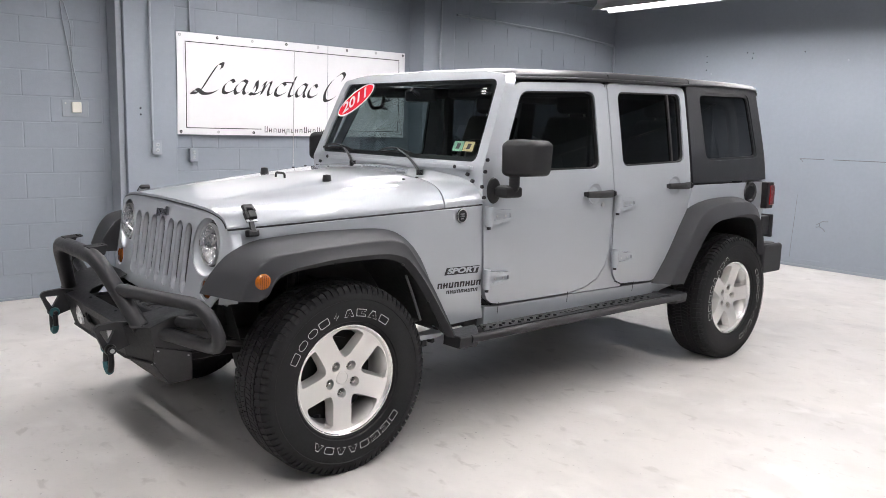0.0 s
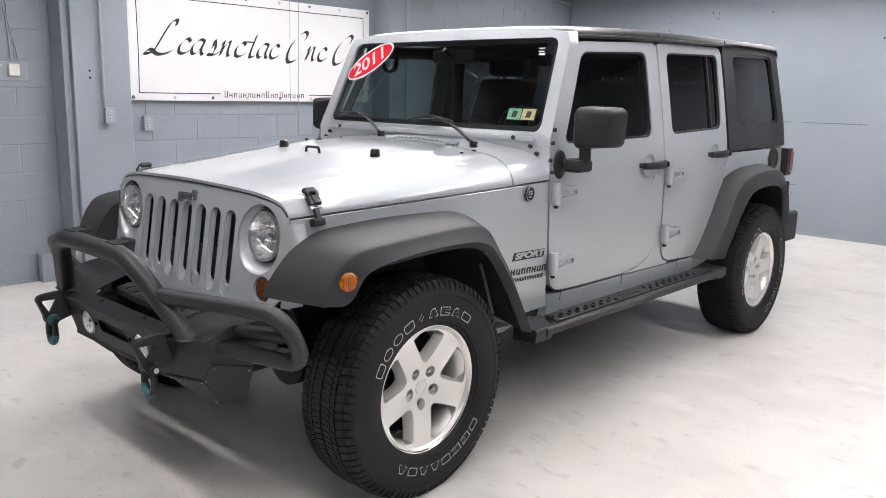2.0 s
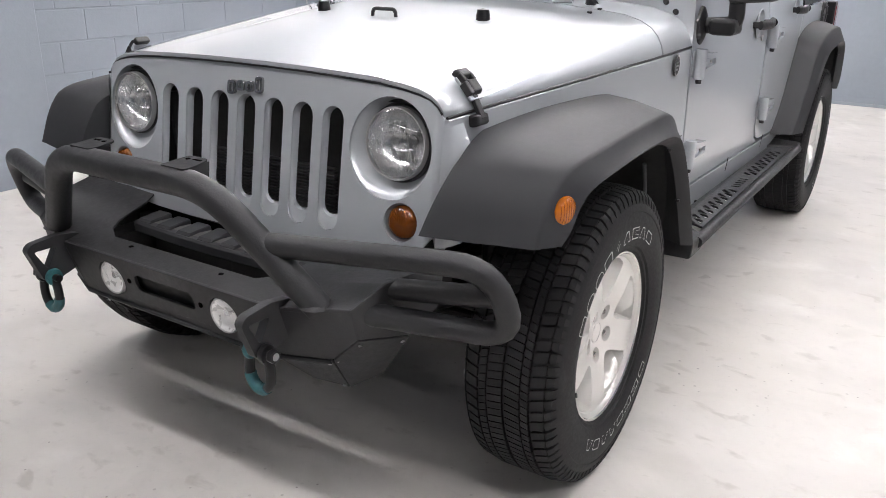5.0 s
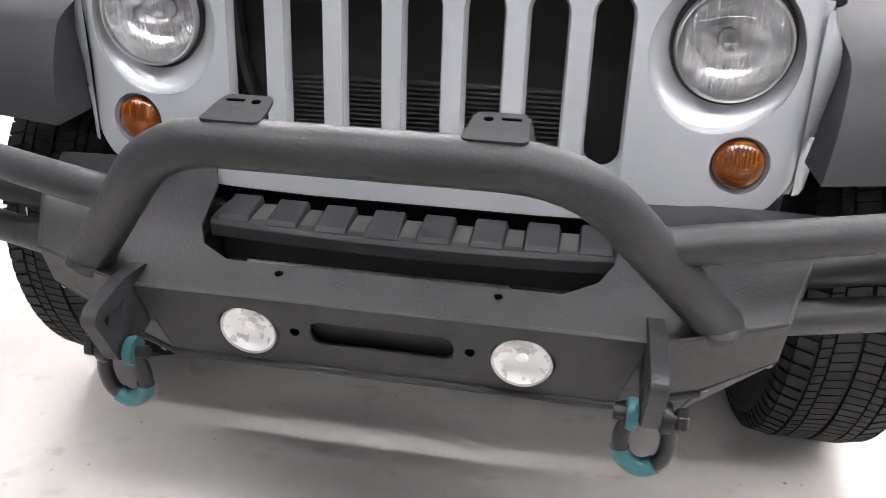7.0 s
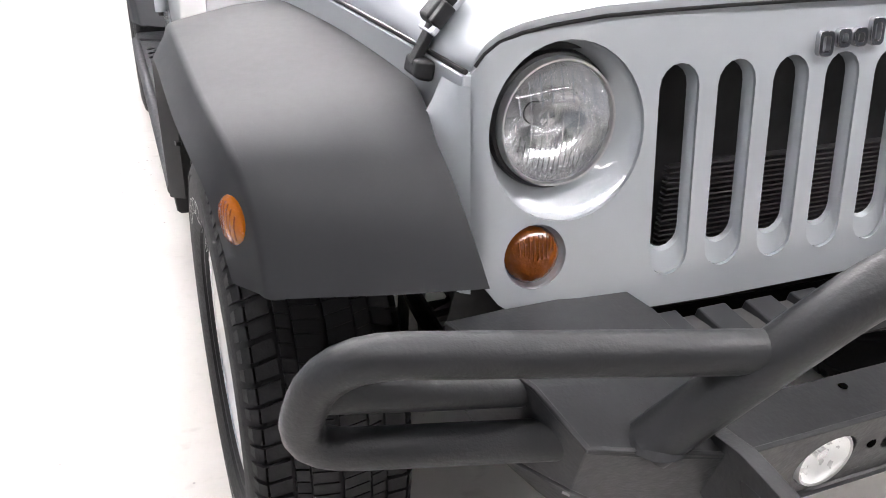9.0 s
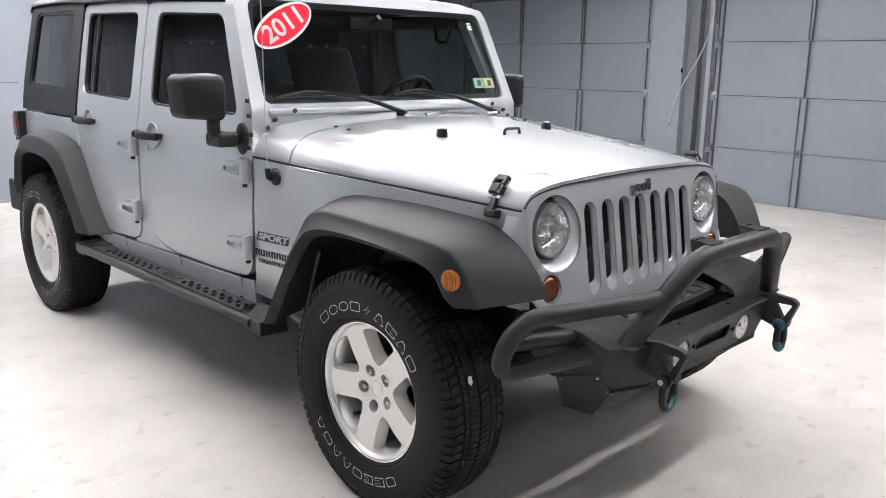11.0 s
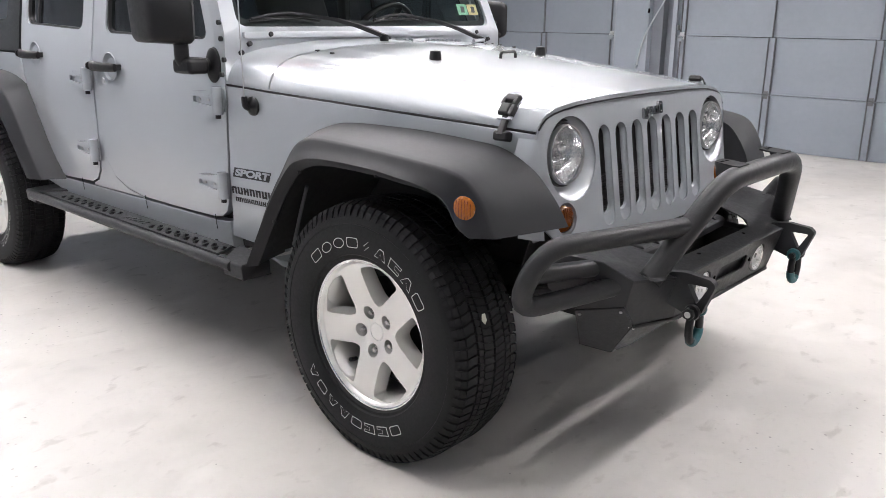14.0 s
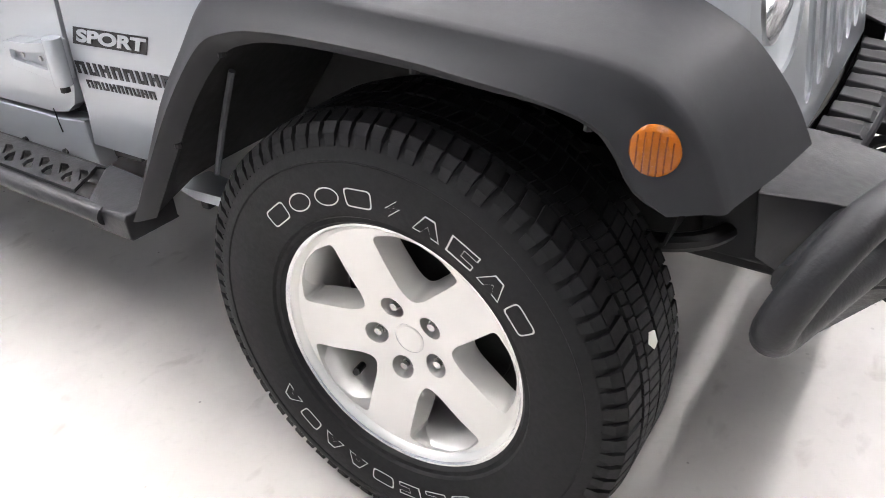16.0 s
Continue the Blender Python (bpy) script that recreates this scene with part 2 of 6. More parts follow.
def box(bm, x0, x1, y0, y1, z0, z1):
    v = [bm.verts.new((x, y, z)) for x in (x0, x1) for y in (y0, y1) for z in (z0, z1)]
    for f in ((0, 1, 3, 2), (4, 6, 7, 5), (0, 4, 5, 1), (2, 3, 7, 6), (0, 2, 6, 4), (1, 5, 7, 3)):
        bm.faces.new([v[i] for i in f])
    return v


def boxes(*dims):
    bm = bmesh.new()
    for d in dims:
        box(bm, *d)
    return bm


def rounded(points, r, steps=6):
    """A polyline with its corners rounded."""
    pts = [Vector(p) for p in points]
    out = [pts[0]]
    for a, b, c in zip(pts, pts[1:], pts[2:]):
        d1, d2 = (a - b), (c - b)
        k = min(r, d1.length * 0.49, d2.length * 0.49)
        p, q = b + d1.normalized() * k, b + d2.normalized() * k
        for i in range(steps + 1):
            t = i / steps
            out.append(p * (1 - t) ** 2 + b * 2 * t * (1 - t) + q * t * t)
    return out + [pts[-1]]


def tube(bm, points, r, n=12, bend=0.0, caps=True):
    pts = rounded(points, bend) if bend else [Vector(p) for p in points]
    rings, side = [], None
    for i, p in enumerate(pts):
        d = (pts[min(i + 1, len(pts) - 1)] - pts[max(i - 1, 0)]).normalized()
        if side is None:
            side = d.orthogonal().normalized()
        side = (side - d * side.dot(d)).normalized()
        up = d.cross(side)
        rings.append([bm.verts.new(p + (side * math.cos(a) + up * math.sin(a)) * r) for a in (2 * math.pi * k / n for k in range(n))])
    for a, b in zip(rings, rings[1:]):
        for k in range(n):
            bm.faces.new((a[k], a[(k + 1) % n], b[(k + 1) % n], b[k]))
    if caps:
        bm.faces.new(rings[0][::-1]), bm.faces.new(rings[-1])


def pieces(name, dims, material, parent, label="", bevel=0.0):
    """One part for each box."""
    return [part(name, boxes(d), material, parent, label, bevel) for d in dims]


def tubes(*specs):
    bm = bmesh.new()
    for s in specs:
        tube(bm, *s)
    return bm


def loft(bm, rows, closed=False, caps=False):
    grid = [[bm.verts.new(p) for p in row] for row in rows]
    for a, b in zip(grid, grid[1:]):
        k = len(a)
        for i in range(k if closed else k - 1):
            bm.faces.new((a[i], a[(i + 1) % k], b[(i + 1) % k], b[i]))
    if caps:
        bm.faces.new(grid[0][::-1]), bm.faces.new(grid[-1])
    return grid


def smooth_rows(rows, k):
    """Rows between the given ones, on smooth curves through them."""
    out, n = [], len(rows)
    for i in range(n - 1):
        a, b, c, d = (rows[max(0, min(n - 1, j))] for j in (i - 1, i, i + 1, i + 2))
        for q in range(k):
            t = q / k
            out.append([tuple(0.5 * (2 * p1 + (p2 - p0) * t + (2 * p0 - 5 * p1 + 4 * p2 - p3) * t * t + (3 * p1 - p0 - 3 * p2 + p3) * t ** 3) for p0, p1, p2, p3 in zip(*pts)) for pts in zip(a, b, c, d)])
    return out + [rows[-1]]


def revolve(bm, profile, n=48, axis="y", at=(0, 0, 0), start=0.0, end=2 * math.pi):
    """Turns (radius, along) points about an axis through at."""
    full = abs(end - start - 2 * math.pi) < 1e-6
    rows = []
    for k in range(n if full else n + 1):
        a = start + (end - start) * k / n
        c, s = math.cos(a), math.sin(a)
        if axis == "y":
            rows.append([(at[0] + r * c, at[1] + h, at[2] + r * s) for r, h in profile])
        elif axis == "x":
            rows.append([(at[0] + h, at[1] + r * c, at[2] + r * s) for r, h in profile])
        else:
            rows.append([(at[0] + r * c, at[1] + r * s, at[2] + h) for r, h in profile])
    if full:
        rows.append(rows[0])
    loft(bm, rows)
    if full:
        bmesh.ops.remove_doubles(bm, verts=bm.verts, dist=1e-5)


def disc_poly(cu, cv, ru, rv=None, n=24):
    rv = rv or ru
    return [(cu + ru * math.cos(2 * math.pi * k / n), cv + rv * math.sin(2 * math.pi * k / n)) for k in range(n)]


def round_poly(points, r, steps=5):
    """A closed outline with rounded corners."""
    pts = [Vector((*p, 0)) for p in points]
    out, k = [], len(pts)
    for i in range(k):
        a, b, c = pts[i - 1], pts[i], pts[(i + 1) % k]
        d1, d2 = a - b, c - b
        q = min(r, d1.length * 0.45, d2.length * 0.45)
        p0, p1 = b + d1.normalized() * q, b + d2.normalized() * q
        for j in range(steps + 1):
            t = j / steps
            v = p0 * (1 - t) ** 2 + b * 2 * t * (1 - t) + p1 * t * t
            out.append((v.x, v.y))
    return out


def inside(loop, x, y):
    """Whether (x, y) lies within a closed outline."""
    odd = False
    for (ax, ay), (bx, by) in zip(loop, [*loop[1:], loop[0]]):
        if (ay > y) != (by > y) and x < ax + (y - ay) * (bx - ax) / (by - ay):
            odd = not odd
    return odd


def panel(outline, holes, place, depth, cuts_u=(), cuts_v=()):
    """A sheet with holes: outlines in (u, v), laid into space by place(u, v), thickened by depth (a vector)."""
    bm = bmesh.new()
    flat, rims = [], []
    for loop in (outline, *holes):
        k = len(flat)
        flat += [Vector(p) for p in loop]
        rims += [(k + i, k + (i + 1) % len(loop)) for i in range(len(loop))]
    flat, _, tris, *_ = delaunay_2d_cdt(flat, rims, [], 0, 1e-6)
    vs = [bm.verts.new((p.x, p.y, 0)) for p in flat]
    for t in tris:
        cx, cy = sum(flat[i].x for i in t) / 3, sum(flat[i].y for i in t) / 3
        if sum(inside(loop, cx, cy) for loop in (outline, *holes)) == 1:
            bm.faces.new([vs[i] for i in t])
    bmesh.ops.delete(bm, geom=[v for v in bm.verts if not v.link_faces], context="VERTS")
    for axis, cuts in ((0, cuts_u), (1, cuts_v)):
        for c in cuts:
            co, no = [0, 0, 0], [0, 0, 0]
            co[axis], no[axis] = c, 1
            bmesh.ops.bisect_plane(bm, geom=bm.verts[:] + bm.edges[:] + bm.faces[:], plane_co=co, plane_no=no)
    for v in bm.verts:
        v.co = place(v.co.x, v.co.y)
    if depth is not None:
        front = bm.faces[:]
        edge = [e for e in bm.edges if len(e.link_faces) == 1]
        copy = bmesh.ops.duplicate(bm, geom=bm.verts[:] + bm.edges[:] + bm.faces[:])
        vmap, d = copy["vert_map"], Vector(depth)
        old = {v for f in front for v in f.verts}
        for v in old:
            vmap[v].co = v.co + d
        for e in edge:
            a, b = e.verts
            bm.faces.new((a, b, vmap[b], vmap[a]))
    return bm


def steps(a, b, d):
    k = max(1, round(abs(b - a) / d))
    return [a + (b - a) * i / k for i in range(k + 1)]


def lerp_table(table, x):
    t = sorted(table)
    if x <= t[0][0]:
        return t[0][1]
    for (a, p), (b, q) in zip(t, t[1:]):
        if x <= b:
            k = (x - a) / (b - a)
            return p + (q - p) * k
    return t[-1][1]


def text_mesh(words, size, font_shear=0.0, extrude=0.0004, offset=0.0):
    cu = bpy.data.curves.new("writing", "FONT")
    cu.body, cu.size, cu.align_x, cu.align_y, cu.shear, cu.extrude, cu.offset = words, size, "CENTER", "CENTER", font_shear, extrude, offset
    ob = bpy.data.objects.new("writing", cu)
    scene.collection.objects.link(ob)
    bpy.context.view_layer.update()
    me = bpy.data.meshes.new_from_object(ob.evaluated_get(bpy.context.evaluated_depsgraph_get()))
    bpy.data.objects.remove(ob)
    return me


# ---- the room ----
def setting(name, bm, material, label, category="", bevel=0.0):
    ob = part(name, bm, material, bevel=bevel)
    return tagged(ob, label, category, kind="structure")


floor = setting("floor", boxes((X0 - 0.2, X1 + 0.2, Y0 - 0.2, Y1 + 0.2, -0.15, 0.0)), FLOOR, "glossy white painted concrete floor with scuffs", "floor")
ceiling = setting("ceiling", boxes((X0 - 0.2, X1 + 0.2, Y0 - 0.2, Y1 + 0.2, ROOF, ROOF + 0.15)), CEILPAINT, "flat grey painted ceiling", "ceiling")
wall_south = setting("wall_south", boxes((X0, X1, Y0 - 0.2, Y0 - 0.004, 0, ROOF)), WALLPAINT, "blue-grey painted concrete block wall", "wall")
# unseen wall, painted white to bounce light onto the car's front
wall_east = setting("wall_east", boxes((X1, X1 + 0.2, Y0 - 0.2, Y1 + 0.2, 0, ROOF)), BOUNCEPAINT, "unseen front wall, white to bounce light back", "wall")
# the end wall: two lifts of plaster with a seam between
wall_west = setting("wall_west", boxes((X0 - 0.2, X0, Y0 - 0.2, Y1 + 0.2, 0, 1.198), (X0 - 0.2, X0 - 0.003, Y0 - 0.2, Y1 + 0.2, 1.198, 1.204),
                                       (X0 - 0.2, X0, Y0 - 0.2, Y1 + 0.2, 1.204, ROOF)), WALLPAINT, "smooth blue-grey painted wall with one seam", "wall")
base_strip = setting("baseboard", boxes((X0, X0 + 0.012, Y0 + 0.002, Y1 - 0.002, 0.001, 0.03), (X0 + 0.012, X1, Y0 + 0.001, Y0 + 0.016, 0.001, 0.018)), GREYBOX, "thin painted sealing strip along the wall foot", "baseboard")


def pier(name, xa, xb, depth, cat="pillar"):
    bm = boxes((xa, xb, Y0 - 0.05, Y0 + depth, 0, ROOF))
    return setting(name, bm, WALLPAINT, "blue-grey painted concrete pier against the block wall", cat, bevel=0.006)


pier("pillar_1", -0.93, -0.51, 0.24)
pier("pillar_2", -3.99, -3.57, 0.24)
# a steel column in front of the first pier's edge
setting("steel_post_1", boxes((-0.508, -0.46, Y0, Y0 + 0.20, 0, ROOF)), GREYBOX, "painted steel post beside the concrete pier", "post", 0.004)

# nail holes and filler spots
for y, z in ((-1.961, 2.288), (-1.965, 2.195), (-1.967, 2.355), (-1.374, 2.364), (-1.444, 2.374), (-1.38, 2.31), (-0.771, 2.351), (0.35, 2.05), (0.9, 1.62)):
    part("nail_hole", tubes(([(X0, y, z), (X0 + 0.0012, y + 0.002, z)], 0.009, 8)), HOLE_SHADE, wall_west)
for z in (1.528, 1.478):
    part("nail_hole", tubes(([(-0.627, Y0 + 0.239, z), (-0.627, Y0 + 0.2412, z)], 0.008, 8)), HOLE_SHADE, wall_south)

# low skirting, cracks and a chipped seam in the end wall
setting("trim_3", boxes((X0, X0 + 0.007, Y0 + 0.002, Y1 - 0.002, 0.031, 0.088)), WALLPAINT, "low painted skirting along the end wall", "trim", 0.003)
CRACKS = [[(-0.724, 1.196), (-0.60, 1.199), (-0.455, 1.199)], [(-0.36, 1.200), (-0.20, 1.199), (0.02, 1.2005), (0.30, 1.2)], [(-0.724, 1.196), (-0.70, 1.182), (-0.685, 1.165)],
          [(-0.345, 0.533), (-0.41, 0.529), (-0.437, 0.509), (-0.439, 0.470), (-0.40, 0.452), (-0.375, 0.425)], [(-0.437, 0.509), (-0.47, 0.492)], [(-0.439, 0.470), (-0.475, 0.462)],
          [(-0.742, 0.09), (-0.735, 0.30), (-0.722, 0.55), (-0.712, 0.80)]]
for k, line in enumerate(CRACKS):
    part("crack", tubes(([(X0 - 0.0005, y, z) for y, z in line], 0.0022 if k == 6 else 0.0038, 6)), DULL_GREY, wall_west)

# garage side: wall above and between two sectional doors
D1, D2, DTOP = (-2.52, 0.49), (-6.33, -3.33), 2.28
wall_north = setting("wall_north", boxes((X0, D2[0], Y1, Y1 + 0.2, 0, ROOF), (D2[1], D1[0], Y1, Y1 + 0.2, 0, ROOF), (D1[1], X1, Y1, Y1 + 0.2, 0, ROOF),
                                         (D2[0], D2[1], Y1, Y1 + 0.2, DTOP + 0.02, ROOF), (D1[0], D1[1], Y1, Y1 + 0.2, DTOP + 0.02, ROOF)), WALLPAINT, "blue-grey painted wall round two garage doors", "wall")
pier_3 = setting("pillar_3", boxes((-3.235, -2.83, Y1 - 0.22, Y1 - 0.002, 0, ROOF)), WALLPAINT, "blue-grey painted pier between the garage doors", "pillar", 0.006)
part("chipped_hole", tubes(([(-2.835, Y1 - 0.221, 1.375), (-2.83, Y1 - 0.2225, 1.425)], 0.011, 8)), HOLE_SHADE, pier_3)
# its colour is darkened for the shade in the recess beside the pier
setting("steel_post_2", boxes((-2.827, -2.70, Y1 - 0.14, Y1 - 0.002, 0, ROOF), (-2.70, -2.64, Y1 - 0.03, Y1 - 0.002, 0, ROOF), (-3.30, -3.238, Y1 - 0.10, Y1 - 0.002, 0, ROOF)), SHADED_STEEL, "painted steel angle beside the garage pier, darkened for shade", "post", 0.003)
for k, (a, b) in enumerate((D1, D2)):
    setting("trim_%d" % (k + 1), boxes((a, b, Y1 - 0.035, Y1 - 0.001, DTOP + 0.03, DTOP + 0.13), (a, b, Y1 - 0.03, Y1 - 0.001, DTOP + 0.17, DTOP + 0.20),
                                       (a + 1.40, a + 1.47, Y1 - 0.045, Y1 - 0.036, DTOP + 0.03, DTOP + 0.5)), DOORPAINT, "painted header boards above the garage door", "trim", 0.003)


def garage_door(name, a, b, label):
    """Four sections, each of three plain panels between raised stiles, with hinges, rollers, tracks and a spring shaft."""
    door = thing(name, label, "garage door", kind="structure", at=((a + b) / 2, Y1, 0))
    mid = (a + b) / 2
    h = DTOP / 4
    third = (b - a) / 3
    y = 0.0
    for i in range(4):
        z0, z1 = i * h + 0.003, (i + 1) * h - 0.003
        part("section", boxes((a - mid, b - mid, y - 0.035, y + 0.02, z0, z1)), DOORPAINT, door, bevel=0.004)
        bm = bmesh.new()
        box(bm, a - mid, b - mid, y - 0.043, y - 0.036, z1 - 0.028, z1)
        box(bm, a - mid, b - mid, y - 0.043, y - 0.036, z0, z0 + 0.022)
        part("rail", bm, DOORPAINT, door, bevel=0.002)
        for k in range(4):
            x = a - mid + k * third
            w = 0.038 if 0 < k < 3 else 0.03
            x = min(max(x, a - mid + w), b - mid - w)
            wide = i < 2 or k in (0, 3)
            e = w if wide else w * 0.55
            bm = boxes((x - e + 0.008, x + e - 0.008, y - 0.056, y - 0.044, z0 + 0.002, z1 - 0.002))
            # lips in a darker grey than the door, as dark lines along the stile
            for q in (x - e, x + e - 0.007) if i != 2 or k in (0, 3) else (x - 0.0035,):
                part("stile_lip", boxes((q, q + 0.007, y - 0.075, y - 0.044, z0 + 0.002, z1 - 0.002)), DULL_GREY, door)
            if i == 2 and 0 < k < 3:
                bm.free()
                continue
            part("stile", bm, DOORPAINT, door, bevel=0.002)
            if i in (1, 2) or (i and k in (0, 3)):
                bm = boxes((x - 0.024, x + 0.024, y - 0.086, y - 0.077, z0 - 0.04, z0 + 0.035))
                tube(bm, [(x - 0.032, y - 0.09, z0 - 0.003), (x + 0.032, y - 0.09, z0 - 0.003)], 0.009, 8)
                part("hinge", bm, NICKEL if i == 2 else DULL_GREY, door)
        for e in (a - mid + 0.02, b - mid - 0.02):
            s = -1 if e < 0 else 1
            bm = tubes(([(e - s * 0.03, y - 0.10, z1 - 0.02), (e + s * 0.06, y - 0.10, z1 - 0.02)], 0.007, 8))
            tube(bm, [(e + s * 0.045, y - 0.10, z1 - 0.02), (e + s * 0.062, y - 0.10, z1 - 0.02)], 0.022, 12)
            box(bm, e - 0.03, e + 0.02, y - 0.098, y - 0.075, z1 - 0.055, z1 + 0.0)
            part("roller", bm, GREYBOX, door)
    for s, e in ((-1, a - mid - 0.05), (1, b - mid + 0.05)):
        pts = rounded([(e, y - 0.10, 0.03), (e, y - 0.10, 2.62), (e, y - 1.6, 2.66)], 0.34, 10)
        rows = [[(p.x + dx, p.y + dy * (0.3 if p.z > 2.3 else 1), p.z + dz) for dx, dy, dz in ((-0.025, 0.0, 0), (-0.025, -0.028, 0), (0.025, -0.028, 0), (0.025, 0.0, 0))] for p in pts]
        bm = bmesh.new()
        loft(bm, rows, closed=True, caps=True)
        part("track", bm, GREYBOX, door)
        for z in (0.5, 1.2, 1.9):
            part("track_bracket", boxes((e - 0.03, e + 0.03, y - 0.095, y - 0.004, z, z + 0.05)), NICKEL, door)
    bm = tubes(([(a - mid - 0.1, y - 0.12, 2.70), (b - mid + 0.1, y - 0.12, 2.70)], 0.013, 8))
    part("torsion_shaft", bm, RUST, door)
    bm = bmesh.new()
    pts = [(-0.9 + 0.8 * k / 400, y - 0.12 + 0.020 * math.cos(k * 0.9), 2.70 + 0.020 * math.sin(k * 0.9)) for k in range(401)]
    tube(bm, pts, 0.004, 5)
    part("torsion_spring", bm, RUST, door)
    bm = boxes((-0.05, -0.01, y - 0.14, y - 0.01, 2.655, 2.745))
    part("centre_bearing", bm, RUST, door, bevel=0.004)
    return door


garage_door("door_1", *D1, "closed blue-grey sectional garage door with steel struts")
garage_door("door_2", *D2, "closed blue-grey sectional garage door, further along the wall")
setting("door_seal", boxes((D1[0], D1[1], Y1 - 0.03, Y1 + 0.01, 0.0015, 0.012), (D2[0], D2[1], Y1 - 0.03, Y1 + 0.01, 0.0015, 0.012)), TRIMBLACK, "black rubber seals under the garage doors", "trim")


# ---- wall fittings ----
def conduit(name, pts, r, label, material=GREYBOX, bend=0.06):
    ob = part(name, tubes((pts, r, 10, bend)), material)
    return tagged(ob, label, "conduit")


def outlet(x, y, z, label):
    o = thing("wall_outlet", label, "outlet", "wall outlets", at=(x, y, z))
    part("box", boxes((-0.035, 0.035, 0.0, 0.04, -0.055, 0.055)), GREYBOX, o, bevel=0.004)
    part("plate", boxes((-0.037, 0.037, 0.041, 0.045, -0.058, 0.058)), GREYBOX, o, bevel=0.002)
    for dz in (-0.022, 0.022):
        bm = bmesh.new()
        revolve(bm, [(0.0001, 0.048), (0.015, 0.048), (0.0165, 0.0455)], 16, at=(0, 0, dz))
        part("socket", bm, CABLE_WHITE, o)
        part("slot", boxes((-0.007, -0.005, 0.0484, 0.0492, dz - 0.004, dz + 0.006), (0.005, 0.007, 0.0484, 0.0492, dz - 0.004, dz + 0.006)), DARK, o)
    return o


outlet(-0.742, Y0 + 0.242, 1.212, "grey double outlet at the foot of a conduit on the pier")
conduit("electrical_conduit", [(-0.712, Y0 + 0.262, 1.27), (-0.712, Y0 + 0.262, ROOF)], 0.011, "painted steel conduit running down the pier to the outlet")
outlet(-1.158, Y0 + 0.001, 1.14, "painted-over outlet box below the banner")
conduit("electrical_conduit", [(-1.158, Y0 + 0.012, 1.20), (-1.158, Y0 + 0.012, 1.32), (-1.15, Y0 + 0.012, ROOF)], 0.006, "thin painted cable rising behind the banner")
conduit("electrical_conduit", [(-6.955, Y0 + 0.03, 0.9), (-6.955, Y0 + 0.03, 2.55), (-6.0, Y0 + 0.03, 2.62), (-4.2, Y0 + 0.03, 2.66)], 0.014, "painted conduit in the corner of the room")
conduit("electrical_conduit", [(X0 + 0.03, 2.6, 2.62), (X0 + 0.03, 5.2, 2.53), (X0 + 0.03, 6.05, 2.46), (X0 + 0.03, 6.08, 1.9)], 0.016, "painted conduit along the end wall")
conduit("electrical_conduit", [(-3.78, Y0 + 0.262, 0.6), (-3.78, Y0 + 0.262, ROOF)], 0.011, "painted steel conduit on the second pier")

sw = thing("wall_switch", "ivory toggle switch on a wide grey steel plate", "switch", at=(-0.19, Y0, 1.51))
part("plate", boxes((-0.1, 0.1, 0.0, 0.012, -0.066, 0.066)), GREYBOX, sw, bevel=0.003)
part("cover", boxes((-0.042, 0.03, 0.013, 0.034, -0.032, 0.052)), IVORY, sw, bevel=0.006)
part("screw", tubes(([(0.075, 0.012, 0.04), (0.075, 0.015, 0.04)], 0.006, 8)), NICKEL, sw)
cable_pts = [(-0.10 - 0.012 * math.sin(k * 0.7) - 0.09 * (k / 14) ** 2, Y0 + 0.008, 2.98 - 1.40 * k / 14) for k in range(15)]
conduit("wall_cable", cable_pts, 0.005, "thin painted cable hanging down to the switch plate", bend=0.03)
conduit("wall_cable", [(p[0] - 0.03 + 0.02 * math.sin(i * 1.1), p[1] + 0.002, p[2]) for i, p in enumerate(cable_pts[4:])], 0.004, "second thin cable beside the first", bend=0.03)
plate = tagged(part("floor_junction_cover", boxes((-0.37, -0.26, Y0 + 0.02, Y0 + 0.09, 0.0, 0.2), (-0.38, -0.25, Y0 + 0.017, Y0 + 0.10, 0.2, 0.215)), GREYBOX, bevel=0.004), "grey painted steel junction cover standing at the wall foot", "junction box")
hose_pts = [(-3.05, Y1 - 0.26, 2.66), (-2.80, Y1 - 0.27, 2.53), (-2.63, Y1 - 0.28, 2.39), (-2.50, Y1 - 0.28, 2.20), (-2.465, Y1 - 0.28, 2.05), (-2.48, Y1 - 0.28, 1.88), (-2.53, Y1 - 0.28, 1.70), (-2.63, Y1 - 0.27, 1.50), (-2.74, Y1 - 0.26, 1.33), (-2.84, Y1 - 0.25, 1.16), (-2.90, Y1 - 0.24, 0.98), (-2.93, Y1 - 0.23, 0.82)]
hose = conduit("air_hose", hose_pts, 0.009, "pale cable looping down the garage pier", CABLE_WHITE, 0.1)
part("plug", tubes(([hose_pts[-1], (hose_pts[-1][0] - 0.03, hose_pts[-1][1] + 0.03, hose_pts[-1][2] - 0.05)], 0.018, 10)), GREYBOX, hose)
# small drilled holes and filler marks on the end wall
for y, z in ((-1.9, 2.06), (-1.9, 2.15), (-0.3, 2.24), (0.1, 2.30), (0.13, 2.25)):
    tagged(part("wall_anchor", tubes(([(X0 - 0.002, y, z), (X0 + 0.006, y, z)], 0.009, 8)), GREYBOX), "small painted anchor stub in the wall", "anchor", "wall anchors")


# ---- the banner ----
BX0, BX1, BZ0, BZ1 = -3.47, -1.015, 1.318, 2.19
BY = Y0 + 0.045


def banner_y(x, z):
    return BY + 0.006 * math.sin(x * 5.1 + z * 3) + 0.004 * math.sin(x * 11 - z * 7) + 0.008 * math.sin((z - BZ0) * 3.4)


